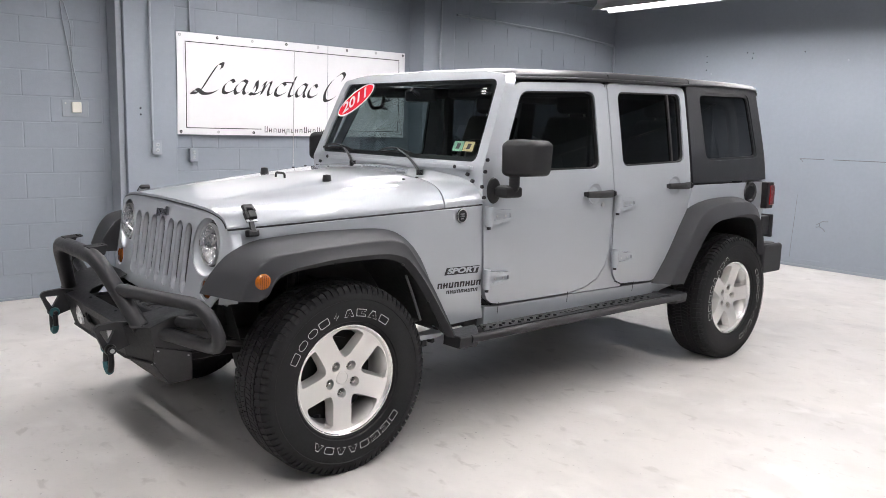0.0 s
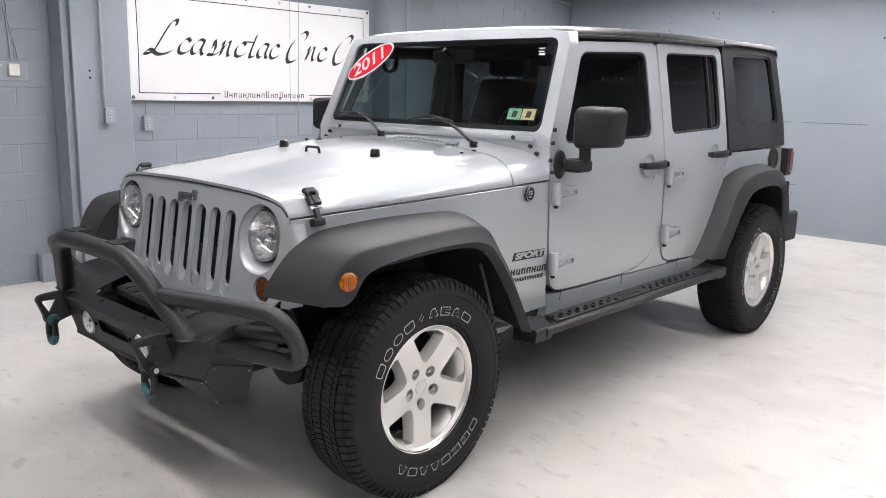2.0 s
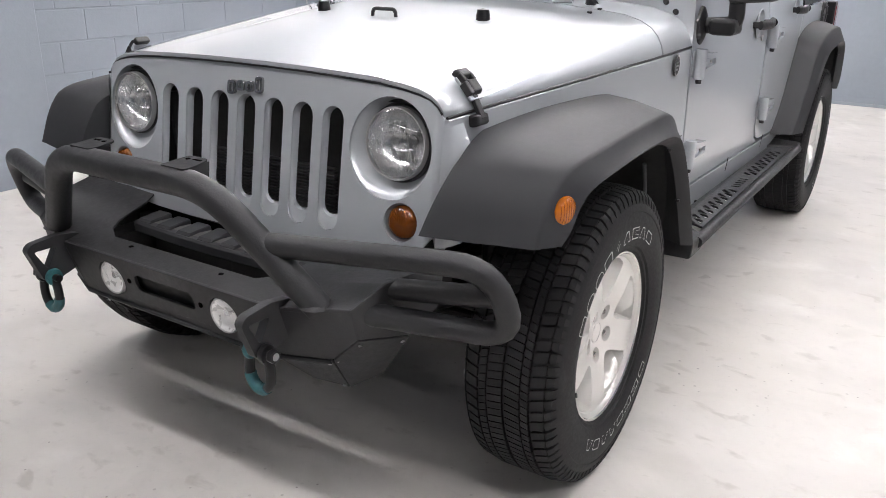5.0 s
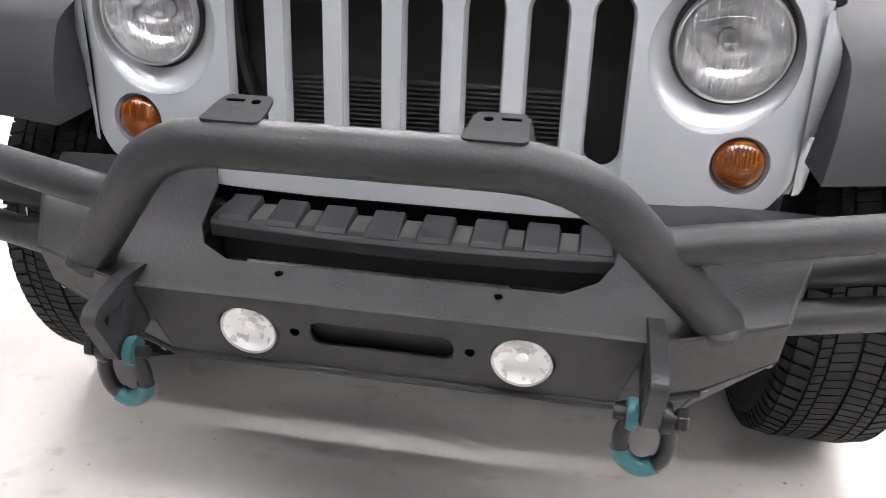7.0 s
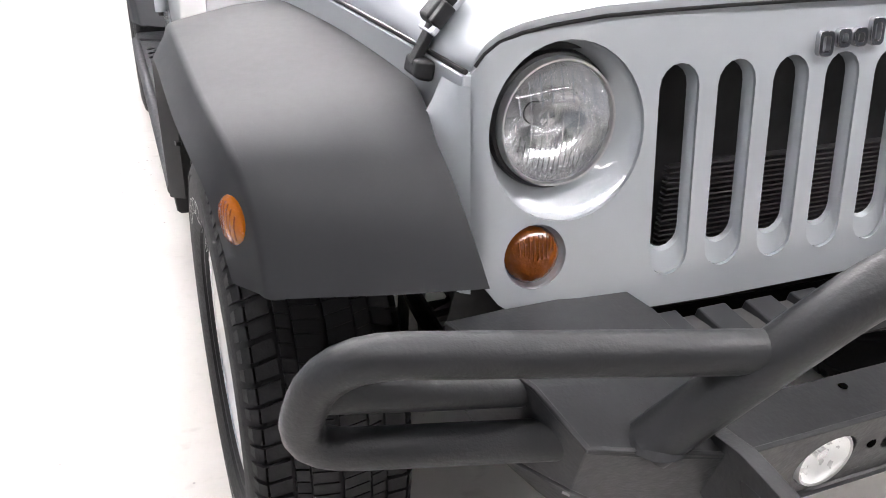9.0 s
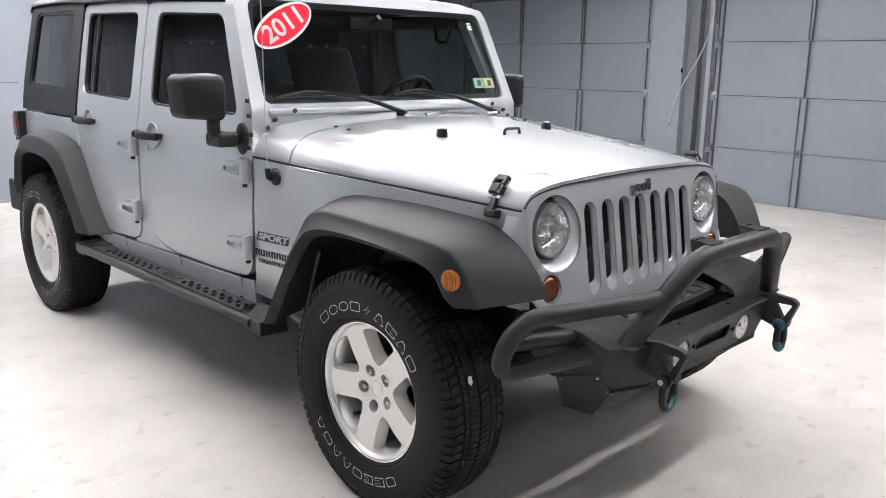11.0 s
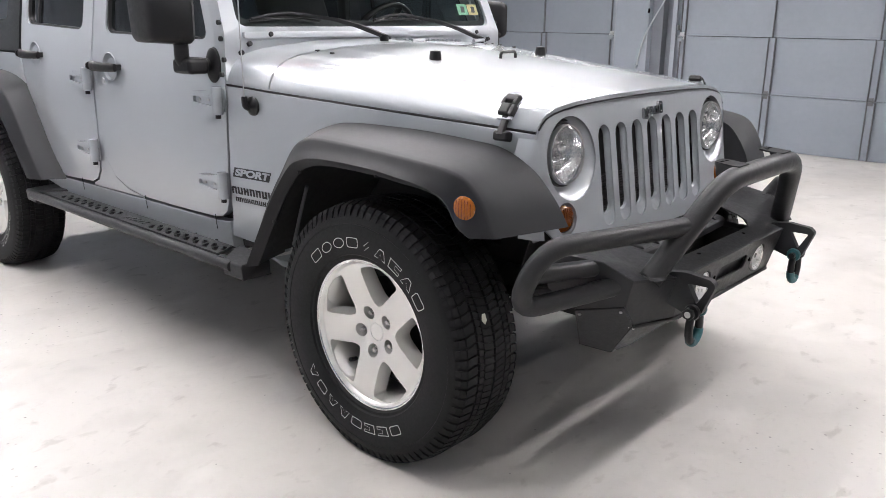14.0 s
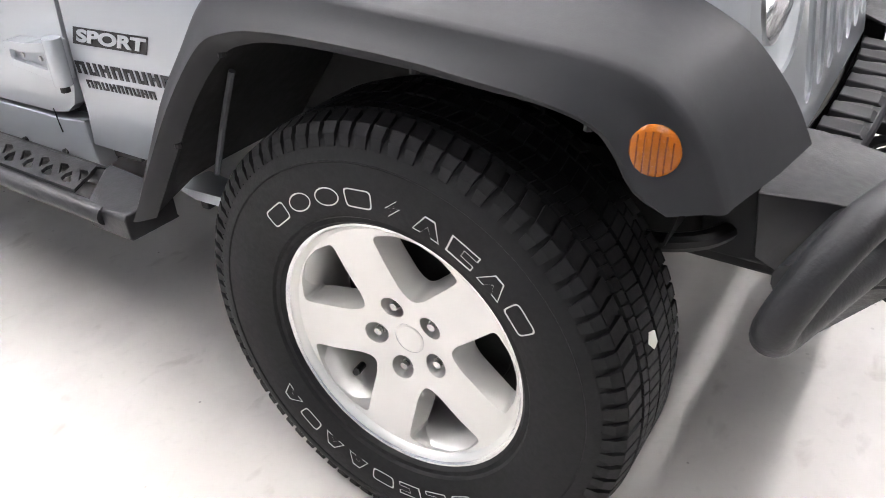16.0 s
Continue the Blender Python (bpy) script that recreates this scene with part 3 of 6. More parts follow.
def on_banner(lift):
    return lambda u, v: Vector((BX1 - u, banner_y(BX1 - u, BZ0 + v) + lift, BZ0 + v))


banner = thing("banner", "white vinyl banner with black script shapes, hung on the wall", "banner", at=(0, 0, 0))
BW, BH = BX1 - BX0, BZ1 - BZ0
cu, cv = steps(0, BW, 0.09)[1:-1], steps(0, BH, 0.09)[1:-1]
part("sheet", panel([(0, 0), (BW, 0), (BW, BH), (0, BH)], [], on_banner(0), (0, -0.002, 0), cu, cv), BANNER_WHITE, banner)


def bar(u0, v0, u1, v1, name="bar", shear=0.0, r=0.0):
    o = [(u0, v0), (u1, v0), (u1 + shear, v1), (u0 + shear, v1)]
    if r:
        o = round_poly(o, r, 4)
    lo, hi = min(p[0] for p in o), max(p[0] for p in o)
    return part(name, panel(o, [], on_banner(0.003), (0, -0.001, 0), [c for c in cu if lo < c < hi], [c for c in cv if min(v0, v1) < c < max(v0, v1)]), BANNER_BLACK, banner)


m_ = 0.075
for a in ((m_, BH - m_ - 0.007, BW - m_, BH - m_), (m_, 0.065, m_ + 0.007, BH - m_ - 0.01), (BW - m_ - 0.007, 0.065, BW - m_, BH - m_ - 0.01)):
    bar(*a, name="border_line")
bar(m_, 0.055, 0.79, 0.062, name="border_line"), bar(1.72, 0.055, BW - m_, 0.062, name="border_line")
# the script, as strokes of a broad slanted pen: swashes and loops that spell nothing
def pen(points, u0, v0, size, lean=0.42, nib=0.016, turn=38.0):
    pts = smooth_rows([[(*p, 0.0)] for p in points], 7)
    c, d = math.cos(radians(turn)) * nib, math.sin(radians(turn)) * nib
    rows = []
    for ((x, y, _),) in pts:
        uu, vv = u0 + (x + y * lean) * size, v0 + y * size
        rows.append([on_banner(0.003)(uu - c, vv - d), on_banner(0.003)(uu + c, vv + d)])
    bm = bmesh.new()
    loft(bm, rows)
    part("stroke", bm, BANNER_BLACK, banner)


LOOP = [(0.78, 0.92), (0.45, 1.02), (0.10, 0.70), (0.02, 0.30), (0.25, 0.0), (0.60, 0.25), (0.80, 0.95), (0.74, 0.25), (0.95, 0.0), (1.15, 0.2)]
HUMPS = [(0.0, 0.7), (0.15, 1.0), (0.10, 0.02), (0.30, 0.75), (0.60, 1.0), (0.62, 0.35), (0.78, 0.0), (1.05, 0.2)]
ARC = [(0.72, 0.82), (0.45, 1.02), (0.08, 0.62), (0.14, 0.12), (0.50, 0.0), (0.95, 0.25)]
WAVE = [(0.0, 0.1), (0.35, 0.55), (0.40, 1.05), (0.60, 0.45), (0.42, 0.0), (0.12, 0.08), (0.60, 0.02), (1.0, 0.25)]
MAST = [(0.25, 1.9), (0.15, 0.9), (0.18, 0.10), (0.45, 0.0), (0.80, 0.25)]
SWASH = [(1.02, 1.72), (0.98, 2.05), (0.66, 1.92), (0.42, 1.15), (0.10, 0.10), (-0.45, -0.02), (-0.15, 0.22), (0.45, -0.05), (1.0, 0.02), (1.35, 0.22)]
BOWL = [(1.02, 1.45), (1.12, 1.85), (0.78, 2.0), (0.18, 1.35), (-0.02, 0.55), (0.22, -0.04), (0.72, 0.05), (1.18, 0.5)]
XH = 0.118
for u, shape, size, v, nib in ((0.185, SWASH, 0.128, 0.365, 0.020), (0.40, ARC, XH, 0.372, 0.017), (0.515, LOOP, XH, 0.372, 0.017), (0.655, WAVE, XH, 0.372, 0.017), (0.775, HUMPS, XH, 0.372, 0.017), (0.915, ARC, XH, 0.372, 0.017), (1.055, MAST, 0.098, 0.372, 0.017), (1.14, LOOP, XH, 0.372, 0.017), (1.27, ARC, XH, 0.372, 0.017),
                               (1.46, BOWL, 0.132, 0.355, 0.020), (1.665, HUMPS, XH, 0.372, 0.017), (1.80, ARC, XH, 0.372, 0.017), (1.985, BOWL, 0.132, 0.355, 0.020), (2.175, WAVE, XH, 0.372, 0.017)):
    pen(shape, u, v, size, nib=nib)
pen([(-0.2, 0.0), (0.3, 0.0), (0.7, 0.0)], 1.065, 0.372 + 0.125, 0.10, nib=0.009)
u = 0.825
for k in range(18):
    tall = 0.056 if k in (0, 9, 12) else 0.036
    for du in (0.0, 0.023):
        bar(u + du, 0.030, u + du + 0.0065, 0.030 + tall)
    bar(u + 0.0075, 0.030 + (tall - 0.006) * (k % 3) / 2, u + 0.022, 0.036 + (tall - 0.006) * (k % 3) / 2)
    u += 0.0475
bar(2.17, 0.285, 2.235, 0.305)
for k in range(8):
    for v in (0.025, BH - 0.025):
        uu = 0.03 + (BW - 0.06) * k / 7
        bm = bmesh.new()
        p = on_banner(0.004)(uu, v)
        revolve(bm, [(0.004, 0.0), (0.009, 0.003), (0.013, 0.0)], 14, at=p)
        part("grommet", bm, NICKEL if (k + (v > 0.1)) % 2 else DARK, banner)
part("fold", panel([(1.51, 0.0), (1.514, 0.0), (1.514, BH), (1.51, BH)], [], on_banner(0.0022), (0, -0.001, 0), [], cv), GREYBOX, banner, "faint crease down the vinyl")


# ---- fluorescent lamps, with added fill rows ----
def strip_light(x, y, length, label, lit):
    o = thing("ceiling_light", label, "ceiling light", "fluorescent strip lights", at=(x, y, 2.80))
    h = length / 2
    rows = [[(a, s * h, b) for a, b in ((-0.06, 0.10), (-0.06, 0.055), (-0.144, -0.024), (-0.150, -0.024), (-0.066, 0.061), (-0.066, 0.105), (0.066, 0.105), (0.066, 0.061), (0.150, -0.024), (0.144, -0.024), (0.06, 0.055), (0.06, 0.10))] for s in (-1, 1)]
    bm = bmesh.new()
    loft(bm, rows, closed=True, caps=True)
    part("housing", bm, ENAMEL, o)
    for s in (-0.045, 0.045):
        part("lamp_tube", tubes(([(s, -h + 0.03, 0.026), (s, h - 0.03, 0.026)], 0.019, 12)), lit, o)
    for s in (-1, 1):
        part("lamp_holder", boxes((-0.07, 0.07, s * h - 0.012, s * h + 0.012, 0.001, 0.052)), ENAMEL, o)
        part("hanger", tubes(([(0, s * h * 0.8, 0.106), (0, s * h * 0.8, ROOF - 2.80)], 0.006, 6)), NICKEL, o)
    return o


# rows at x -0.6 and 4.4 are added fill lights
for x, y, glow in ((-5.62, -1.28, TUBE), (-5.62, 1.22, TUBE), (-2.2, -1.28, TUBE_BOOSTED), (-2.2, 1.22, TUBE), (-2.2, 3.72, TUBE), (-0.6, -1.28, TUBE_LOW), (-0.6, 1.22, TUBE_LOW),
                   (1.4, -1.28, TUBE_LOW), (1.4, 1.22, TUBE_LOWERED), (1.4, 3.72, TUBE_LOWERED), (4.4, -1.28, TUBE_FILL), (4.4, 1.22, TUBE_FILL)):
    strip_light(x, y, 2.44, "hanging white fluorescent strip light with two lit tubes, from rows partly added as fill", glow)
conduit("ceiling_cable", [(-5.62, -2.3, 2.91), (-5.3, -2.9, 2.88), (-4.6, -3.25, 2.84)], 0.012, "painted flexible cable feeding the ceiling light", bend=0.15)


# ---- the car: x forward from the front axle, y to its left ----
WB, HUB, TRACK = -2.962, 0.392, 0.776
car = thing("off_road_car", "silver four-door off-road car with black hardtop and bull bar", "car")
SIDE = [(-3.5, 0.768), (-2.9, 0.792), (-2.5, 0.800), (-1.87, 0.804), (-0.86, 0.772), (-0.58, 0.742), (-0.1, 0.672), (0.2, 0.627), (0.36, 0.606), (0.42, 0.597)]


def ysurf(x, z):
    """Half width of the body at x and height z: slightly barrelled, leaning in above the waist."""
    y = lerp_table(SIDE, x)
    if z > 1.10:
        y -= (z - 1.10) * 0.125
    y -= 0.16 * max(0.0, 0.72 - z) ** 1.5 + 0.05 * max(0, z - 0.95) ** 2
    return y


def on_side(s, lift=0.0):
    return lambda u, v: Vector((u, s * (ysurf(u, v) + lift), v))


def side_panel(name, outline, holes, material, s, parent, label="", depth=0.03, lift=0.0, bevel=0.004):
    us, vs = [p[0] for p in outline], [p[1] for p in outline]
    bm = panel(outline, holes, on_side(s, lift), None if depth is None else (0, -s * depth, 0), steps(min(us), max(us), 0.12)[1:-1], steps(min(vs), max(vs), 0.08)[1:-1])
    return part(name, bm, material, parent, label, bevel=bevel, angle=30)


def waist(x):
    return lerp_table([(-0.9, 1.084), (-0.58, 1.066), (0.42, 1.012)], x)


SHORT = {1: "driver's side", -1: "passenger's side"}
for s in (1, -1):
    # side of the engine bay
    o = [(x, waist(x) - 0.006) for x in (0.384, 0.2, 0.0, -0.3, -0.58, -0.832)] + [(-0.845, 0.72), (-0.852, 0.60), (-0.87, 0.52), (-0.60, 0.50), (-0.56, 0.58), (-0.47, 0.74), (-0.345, 0.90), (-0.16, 0.960),
                                                                               (0.08, 0.962), (0.24, 0.935), (0.32, 0.87), (0.36, 0.74), (0.392, 0.70), (0.405, 0.74), (0.390, 0.90)]
    side_panel("front_side_panel", o, [], PAINT, s, car)
    # sill under the doors
    side_panel("sill", [(-0.875, 0.574), (-0.96, 0.566), (-1.44, 0.568), (-1.9, 0.568), (-2.30, 0.562), (-2.30, 0.455), (-0.88, 0.455)], [], PAINT, s, car, depth=0.05)
    for k, x in enumerate((-0.98, -1.12, -1.45, -1.60, -1.95, -2.1)):
        y = ysurf(x, 0.475) + 0.002
        part("sill_bolt", tubes(([(x, s * y, 0.478), (x, s * (y + 0.006), 0.478)], 0.008, 8)), DARK, car)
    # rear quarter below the hardtop
    o = [(-2.56, 1.128), (-2.553, 1.10), (-2.52, 0.98), (-2.46, 0.86), (-2.34, 0.68), (-2.27, 0.575), (-2.30, 0.50), (-2.42, 0.52), (-2.50, 0.66), (-2.62, 0.82), (-2.78, 0.92), (-2.95, 0.935), (-3.12, 0.92),
         (-3.26, 0.82), (-3.33, 0.68), (-3.36, 0.56), (-3.46, 0.56), (-3.475, 1.128)]
    side_panel("rear_quarter_panel", o, [], PAINT, s, car)
    # black shell behind the gaps
    part("door_frame_shell", panel([(-0.80, 0.47), (-0.80, 1.06), (-1.0, 1.14), (-2.6, 1.14), (-3.44, 1.12), (-3.40, 0.95), (-2.5, 0.95), (-2.3, 0.47)], [],
                                   lambda u, v: Vector((u, s * (ysurf(u, v) - 0.045), v)), (0, -s * 0.02, 0), steps(-3.4, -0.85, 0.2), steps(0.5, 1.1, 0.1)), DARK, car)

    # doors
    fd = [(-0.840, 1.078), (-0.845, 0.95), (-0.857, 0.72), (-0.866, 0.652), (-0.884, 0.612), (-0.918, 0.588), (-0.965, 0.579), (-1.2, 0.577), (-1.47, 0.580), (-1.60, 0.600), (-1.69, 0.640), (-1.745, 0.71), (-1.775, 0.80), (-1.785, 0.95), (-1.787, 1.2), (-1.787, 1.66),
          (-1.777, 1.69), (-1.75, 1.70), (-1.15, 1.672), (-1.105, 1.655), (-1.075, 1.61), (-0.885, 1.20)]
    win = round_poly([(-1.145, 1.627), (-1.692, 1.650), (-1.690, 1.240), (-0.955, 1.228)], 0.05)
    door = side_panel("front_door", fd, [win], PAINT, s, car, "silver front door with tinted window, " + SHORT[s])
    rd = [(-1.803, 1.69), (-1.80, 1.2), (-1.80, 0.95), (-1.806, 0.72), (-1.822, 0.65), (-1.855, 0.608), (-1.91, 0.588), (-2.18, 0.574), (-2.24, 0.585), (-2.28, 0.62), (-2.36, 0.74), (-2.45, 0.88), (-2.505, 0.98), (-2.535, 1.10), (-2.545, 1.2),
          (-2.545, 1.68), (-2.53, 1.705), (-2.50, 1.715), (-1.83, 1.705)]
    win2 = round_poly([(-1.882, 1.657), (-2.495, 1.672), (-2.485, 1.268), (-1.885, 1.248)], 0.05)
    door2 = side_panel("rear_door", rd, [win2], PAINT, s, car, "silver rear door with tinted window, " + SHORT[s])
    for d, w, divide in ((door, win, None), (door2, win2, -2.37)):
        cx, cz = sum(p[0] for p in w) / len(w), sum(p[1] for p in w) / len(w)
        grow = lambda k: [(cx + (u - cx) * (1 + k), cz + (v - cz) * (1 + k * 1.5)) for u, v in w]
        side_panel("window_seal", grow(0.016), [grow(-0.026)], TRIMBLACK, s, d, depth=0.02, lift=-0.008, bevel=0.002)
        pane = side_panel("window", grow(0.02), [], TINTED if divide else TINT_FRONT, s, d, "dark tinted glass" if divide else "lightly tinted glass", depth=None, lift=-0.022, bevel=0)
        pane.visible_shadow = False
        if divide:
            side_panel("window_divider", [(divide, 1.26), (divide - 0.016, 1.26), (divide - 0.018, 1.66), (divide - 0.002, 1.66)], [], TRIMBLACK, s, d, depth=0.012, lift=-0.012, bevel=0)
    # handles
    for d, xa, xb, z in ((door, -1.545, -1.752, 1.106), (door2, -2.285, -2.492, 1.13)):
        y = ysurf(xb, z)
        xm = (xa + xb) / 2 + 0.022
        bm = bmesh.new()
        revolve(bm, [(0.0001, -0.014), (0.034, -0.011), (0.050, -0.002), (0.056, 0.003), (0.059, 0.0)], 28)
        part("handle_dish", bm, PAINT, d, m=pose(xm, s * (y + 0.0015), z, 0, 0, 0 if s > 0 else 180))
        bm = bmesh.new()
        rows = []
        for k in range(9):
            t = k / 8
            r = 0.017 + 0.005 * t
            x = xa + (xb - xa) * t
            off = 0.038 - 0.016 * (2 * t - 1) ** 2
            rows.append([(x, s * (y + off + 0.6 * r * math.cos(a)), z + r * math.sin(a)) for a in (2 * math.pi * i / 14 for i in range(14))])
        loft(bm, rows, True, True)
        part("handle", bm, MIRROR_BLACK, d, "black pull handle", bevel=0.002)
        part("lock_button", tubes(([(xb - 0.003, s * (y + 0.026), z), (xb - 0.012, s * (y + 0.026), z)], 0.017, 16)), TRIMBLACK, d)
        for x in (xa - 0.015, xb + 0.02):
            part("handle_foot", boxes((x - 0.012, x + 0.012, min(s * (y - 0.01), s * (y + 0.024)), max(s * (y - 0.01), s * (y + 0.024)), z - 0.012, z + 0.012)), PLASTIC, d, bevel=0.004)
    y = ysurf(-1.70, 1.045)
    part("key_lock", tubes(([(-1.70, s * (y - 0.002), 1.046), (-1.70, s * (y + 0.004), 1.046)], 0.012, 16)), NICKEL, door)
    bp = [(-1.47, 0.574), (-1.60, 0.593), (-1.694, 0.634), (-1.751, 0.706), (-1.781, 0.80), (-1.7915, 0.95), (-1.7900, 1.2), (-1.7900, 1.69), (-1.7995, 1.69), (-1.797, 1.2), (-1.797, 0.95), (-1.800, 0.72), (-1.816, 0.648), (-1.85, 0.602), (-1.905, 0.582), (-1.905, 0.572)]
    side_panel("door_pillar", bp, [], PAINT, s, car, lift=-0.004, bevel=0)
    # hinges: a leaf on the door and a knuckle in the gap
    for d, x, z in ((door, -0.925, 1.02), (door, -0.925, 0.715), (door2, -1.87, 1.045), (door2, -1.87, 0.74)):
        y = ysurf(x, z)
        hinge_o = round_poly([(x + 0.075, z - 0.042), (x + 0.075, z + 0.046), (x - 0.005, z + 0.032), (x - 0.075, z + 0.03), (x - 0.075, z - 0.022), (x - 0.005, z - 0.03)], 0.008, 3)
        leaf = side_panel("hinge", hinge_o, [], PAINT, s, d, depth=0.027, lift=0.025, bevel=0.004)
        inner = round_poly([(x + 0.048, z - 0.016), (x + 0.048, z + 0.022), (x - 0.005, z + 0.014), (x - 0.062, z + 0.013), (x - 0.062, z - 0.007), (x - 0.005, z - 0.012)], 0.005, 3)
        side_panel("hinge_rim", hinge_o, [inner], PAINT, s, leaf, depth=0.016, lift=0.036, bevel=0.004)
        tube_bm = tubes(([(x + 0.070, s * (y + 0.022), z - 0.046), (x + 0.070, s * (y + 0.022), z + 0.052)], 0.019, 14))
        part("hinge_knuckle", tube_bm, PAINT, d, bevel=0.002)
        part("hinge_pin", tubes(([(x + 0.070, s * (y + 0.022), z - 0.060), (x + 0.070, s * (y + 0.022), z - 0.046)], 0.010, 10)), DARK, d)
        for dx in (0.02, -0.035):
            yy = ysurf(x + dx, z) + 0.025
            part("hinge_screw", tubes(([(x + dx, s * yy, z + 0.002), (x + dx, s * (yy + 0.003), z + 0.002)], 0.0055, 10)), NICKEL, d)
    # mirror
    mir = part("side_mirror", bmesh.new(), PLASTIC, car, "black side mirror on an arm, " + SHORT[s])
    bm = bmesh.new()
    rows = []
    for x, k in ((-0.858, 0.70), (-0.865, 0.86), (-0.885, 0.96), (-0.94, 1.0), (-0.985, 1.0), (-0.992, 0.97)):
        o = round_poly([(0.842, 1.212), (1.035, 1.222), (1.045, 1.37), (1.02, 1.388), (0.86, 1.392), (0.84, 1.375)], 0.03)
        rows.append([(x - (0.845 + (u - 0.842) * 0.70 - 0.845) * 0.55 - 0.005, s * (0.845 + (0.942 + (u - 0.942) * k - 0.842) * 0.70), 1.30 + (v - 1.30) * k) for u, v in o])
    loft(bm, rows, True, True)
    part("mirror_housing", bm, MIRROR_BLACK, mir, angle=50)
    part("mirror_glass", panel(round_poly([(0.85, 1.22), (1.028, 1.23), (1.036, 1.368), (0.852, 1.38)], 0.03), [], lambda u, v: Vector((-1.0000 - (u - 0.842) * 0.385, s * (0.845 + (u - 0.842) * 0.70), v)), None), CHROME, mir)
    part("mirror_arm", tubes(([(-0.945, s * 0.868, 1.235), (-0.94, s * 0.872, 1.15), (-0.925, s * 0.78, 1.142)], 0.026, 12, 0.03)), MIRROR_BLACK, mir)
    part("mirror_knuckle", boxes((-0.99, -0.875, min(s * 0.80, s * 0.885), max(s * 0.80, s * 0.885), 1.115, 1.168)), MIRROR_BLACK, mir, bevel=0.014)
    bm = bmesh.new()
    revolve(bm, [(0.0001, 0.012), (0.03, 0.012), (0.042, 0.004), (0.046, -0.012)], 24)
    part("mirror_base", bm, MIRROR_BLACK, mir, m=pose(-0.905, s * (ysurf(-0.905, 1.142) + 0.004), 1.142, 0, 0, 0 if s > 0 else 180) @ Matrix.Diagonal((1, 1, 1.45, 1)))

    # hardtop side with its fixed window
    q = [(-2.562, 1.138), (-3.488, 1.142), (-3.49, 1.30), (-3.435, 1.752), (-2.562, 1.742)]
    qw = round_poly([(-2.70, 1.690), (-3.325, 1.702), (-3.385, 1.287), (-2.725, 1.270)], 0.045)
    hq = side_panel("hardtop_side", q, [qw], HARDTOP, s, car, "black textured hardtop side with fixed window", depth=0.03, lift=0.004)
    cx, cz = -3.02, 1.485
    ring = [(cx + (u - cx) * 0.955, cz + (v - cz) * 0.93) for u, v in qw]
    side_panel("window_seal", [(cx + (u - cx) * 1.02, cz + (v - cz) * 1.03) for u, v in qw], [ring], TRIMBLACK, s, hq, depth=0.012, lift=-0.003, bevel=0.002)
    pane = side_panel("window", qw, [], TINTED, s, hq, "dark tinted glass", depth=None, lift=-0.012, bevel=0)
    pane.visible_shadow = False

    # tail lamp, filler cap, plate bracket and bumper end
    lamp = part("tail_lamp", boxes((-3.53, -3.44, min(s * 0.70, s * 0.812), max(s * 0.70, s * 0.812), 0.945, 1.125)), TRIMBLACK, car, "red tail lamp in a black housing", bevel=0.008)
    part("lens", boxes((-3.545, -3.47, min(s * 0.715, s * 0.816), max(s * 0.715, s * 0.816), 0.965, 1.105)), RED, lamp, bevel=0.012)
    if s > 0:
        cap = bmesh.new()
        revolve(cap, [(0.0001, 0.006), (0.045, 0.006), (0.05, 0.012), (0.066, 0.012), (0.073, 0.004), (0.075, -0.01)], 32)
        fc = part("filler_cap", cap, TRIMBLACK, car, "round black fuel filler with bolted ring", m=pose(-3.27, ysurf(-3.27, 1.06) + 0.002, 1.06))
        for k in range(8):
            a = math.pi * k / 4
            part("bolt", tubes(([(0.058 * math.cos(a), 0.012, 0.058 * math.sin(a)), (0.058 * math.cos(a), 0.015, 0.058 * math.sin(a))], 0.005, 8)), TRIMBLACK, fc)
        part("plate_bracket", boxes((-3.60, -3.50, 0.42, 0.76, 0.75, 0.885), (-3.62, -3.60, 0.40, 0.78, 0.735, 0.895)), PLASTIC, car, bevel=0.008)

    for x in (-0.965, -1.465, -2.02):
        part("sill_seam", tubes(([(x, s * (ysurf(x, z) + 0.0005), z) for z in (0.588, 0.56, 0.53)], 0.0016, 6)), DARK, car)
    # windscreen pillar bolts
    for x, z, dy in ((-0.875, 1.115, 0.0), (-0.868, 1.165, 0), (-0.895, 1.235, 0), (-0.915, 1.29, 0)):
        y = ysurf(x, z) + 0.018
        part("hinge_bolt", tubes(([(x + 0.055, s * y, z), (x + 0.055, s * (y + 0.01), z)], 0.009, 10)), DARK, car)

    # flares
    for rear in (0, 1):
        if not rear:
            top = [(0.470, 0.782), (0.437, 0.858), (0.408, 0.900), (0.372, 0.930), (0.31, 0.947), (0.20, 0.957), (0.08, 0.965), (-0.06, 0.971), (-0.17, 0.973), (-0.235, 0.964), (-0.29, 0.934), (-0.353, 0.856), (-0.438, 0.743), (-0.580, 0.505)]
            arch = [(0.388, 0.780), (0.358, 0.788), (0.334, 0.83), (0.307, 0.860), (0.25, 0.878), (0.17, 0.886), (0.08, 0.894), (-0.06, 0.897), (-0.15, 0.894), (-0.205, 0.884), (-0.258, 0.860), (-0.330, 0.785), (-0.405, 0.68), (-0.522, 0.505)]
            root = [(0.512, 0.773), (0.480, 0.838), (0.432, 0.900), (0.392, 0.930), (0.31, 0.960), (0.20, 0.975), (0.03, 0.989), (-0.12, 0.993), (-0.25, 0.992), (-0.33, 0.982), (-0.395, 0.955), (-0.465, 0.895), (-0.535, 0.775), (-0.622, 0.505)]
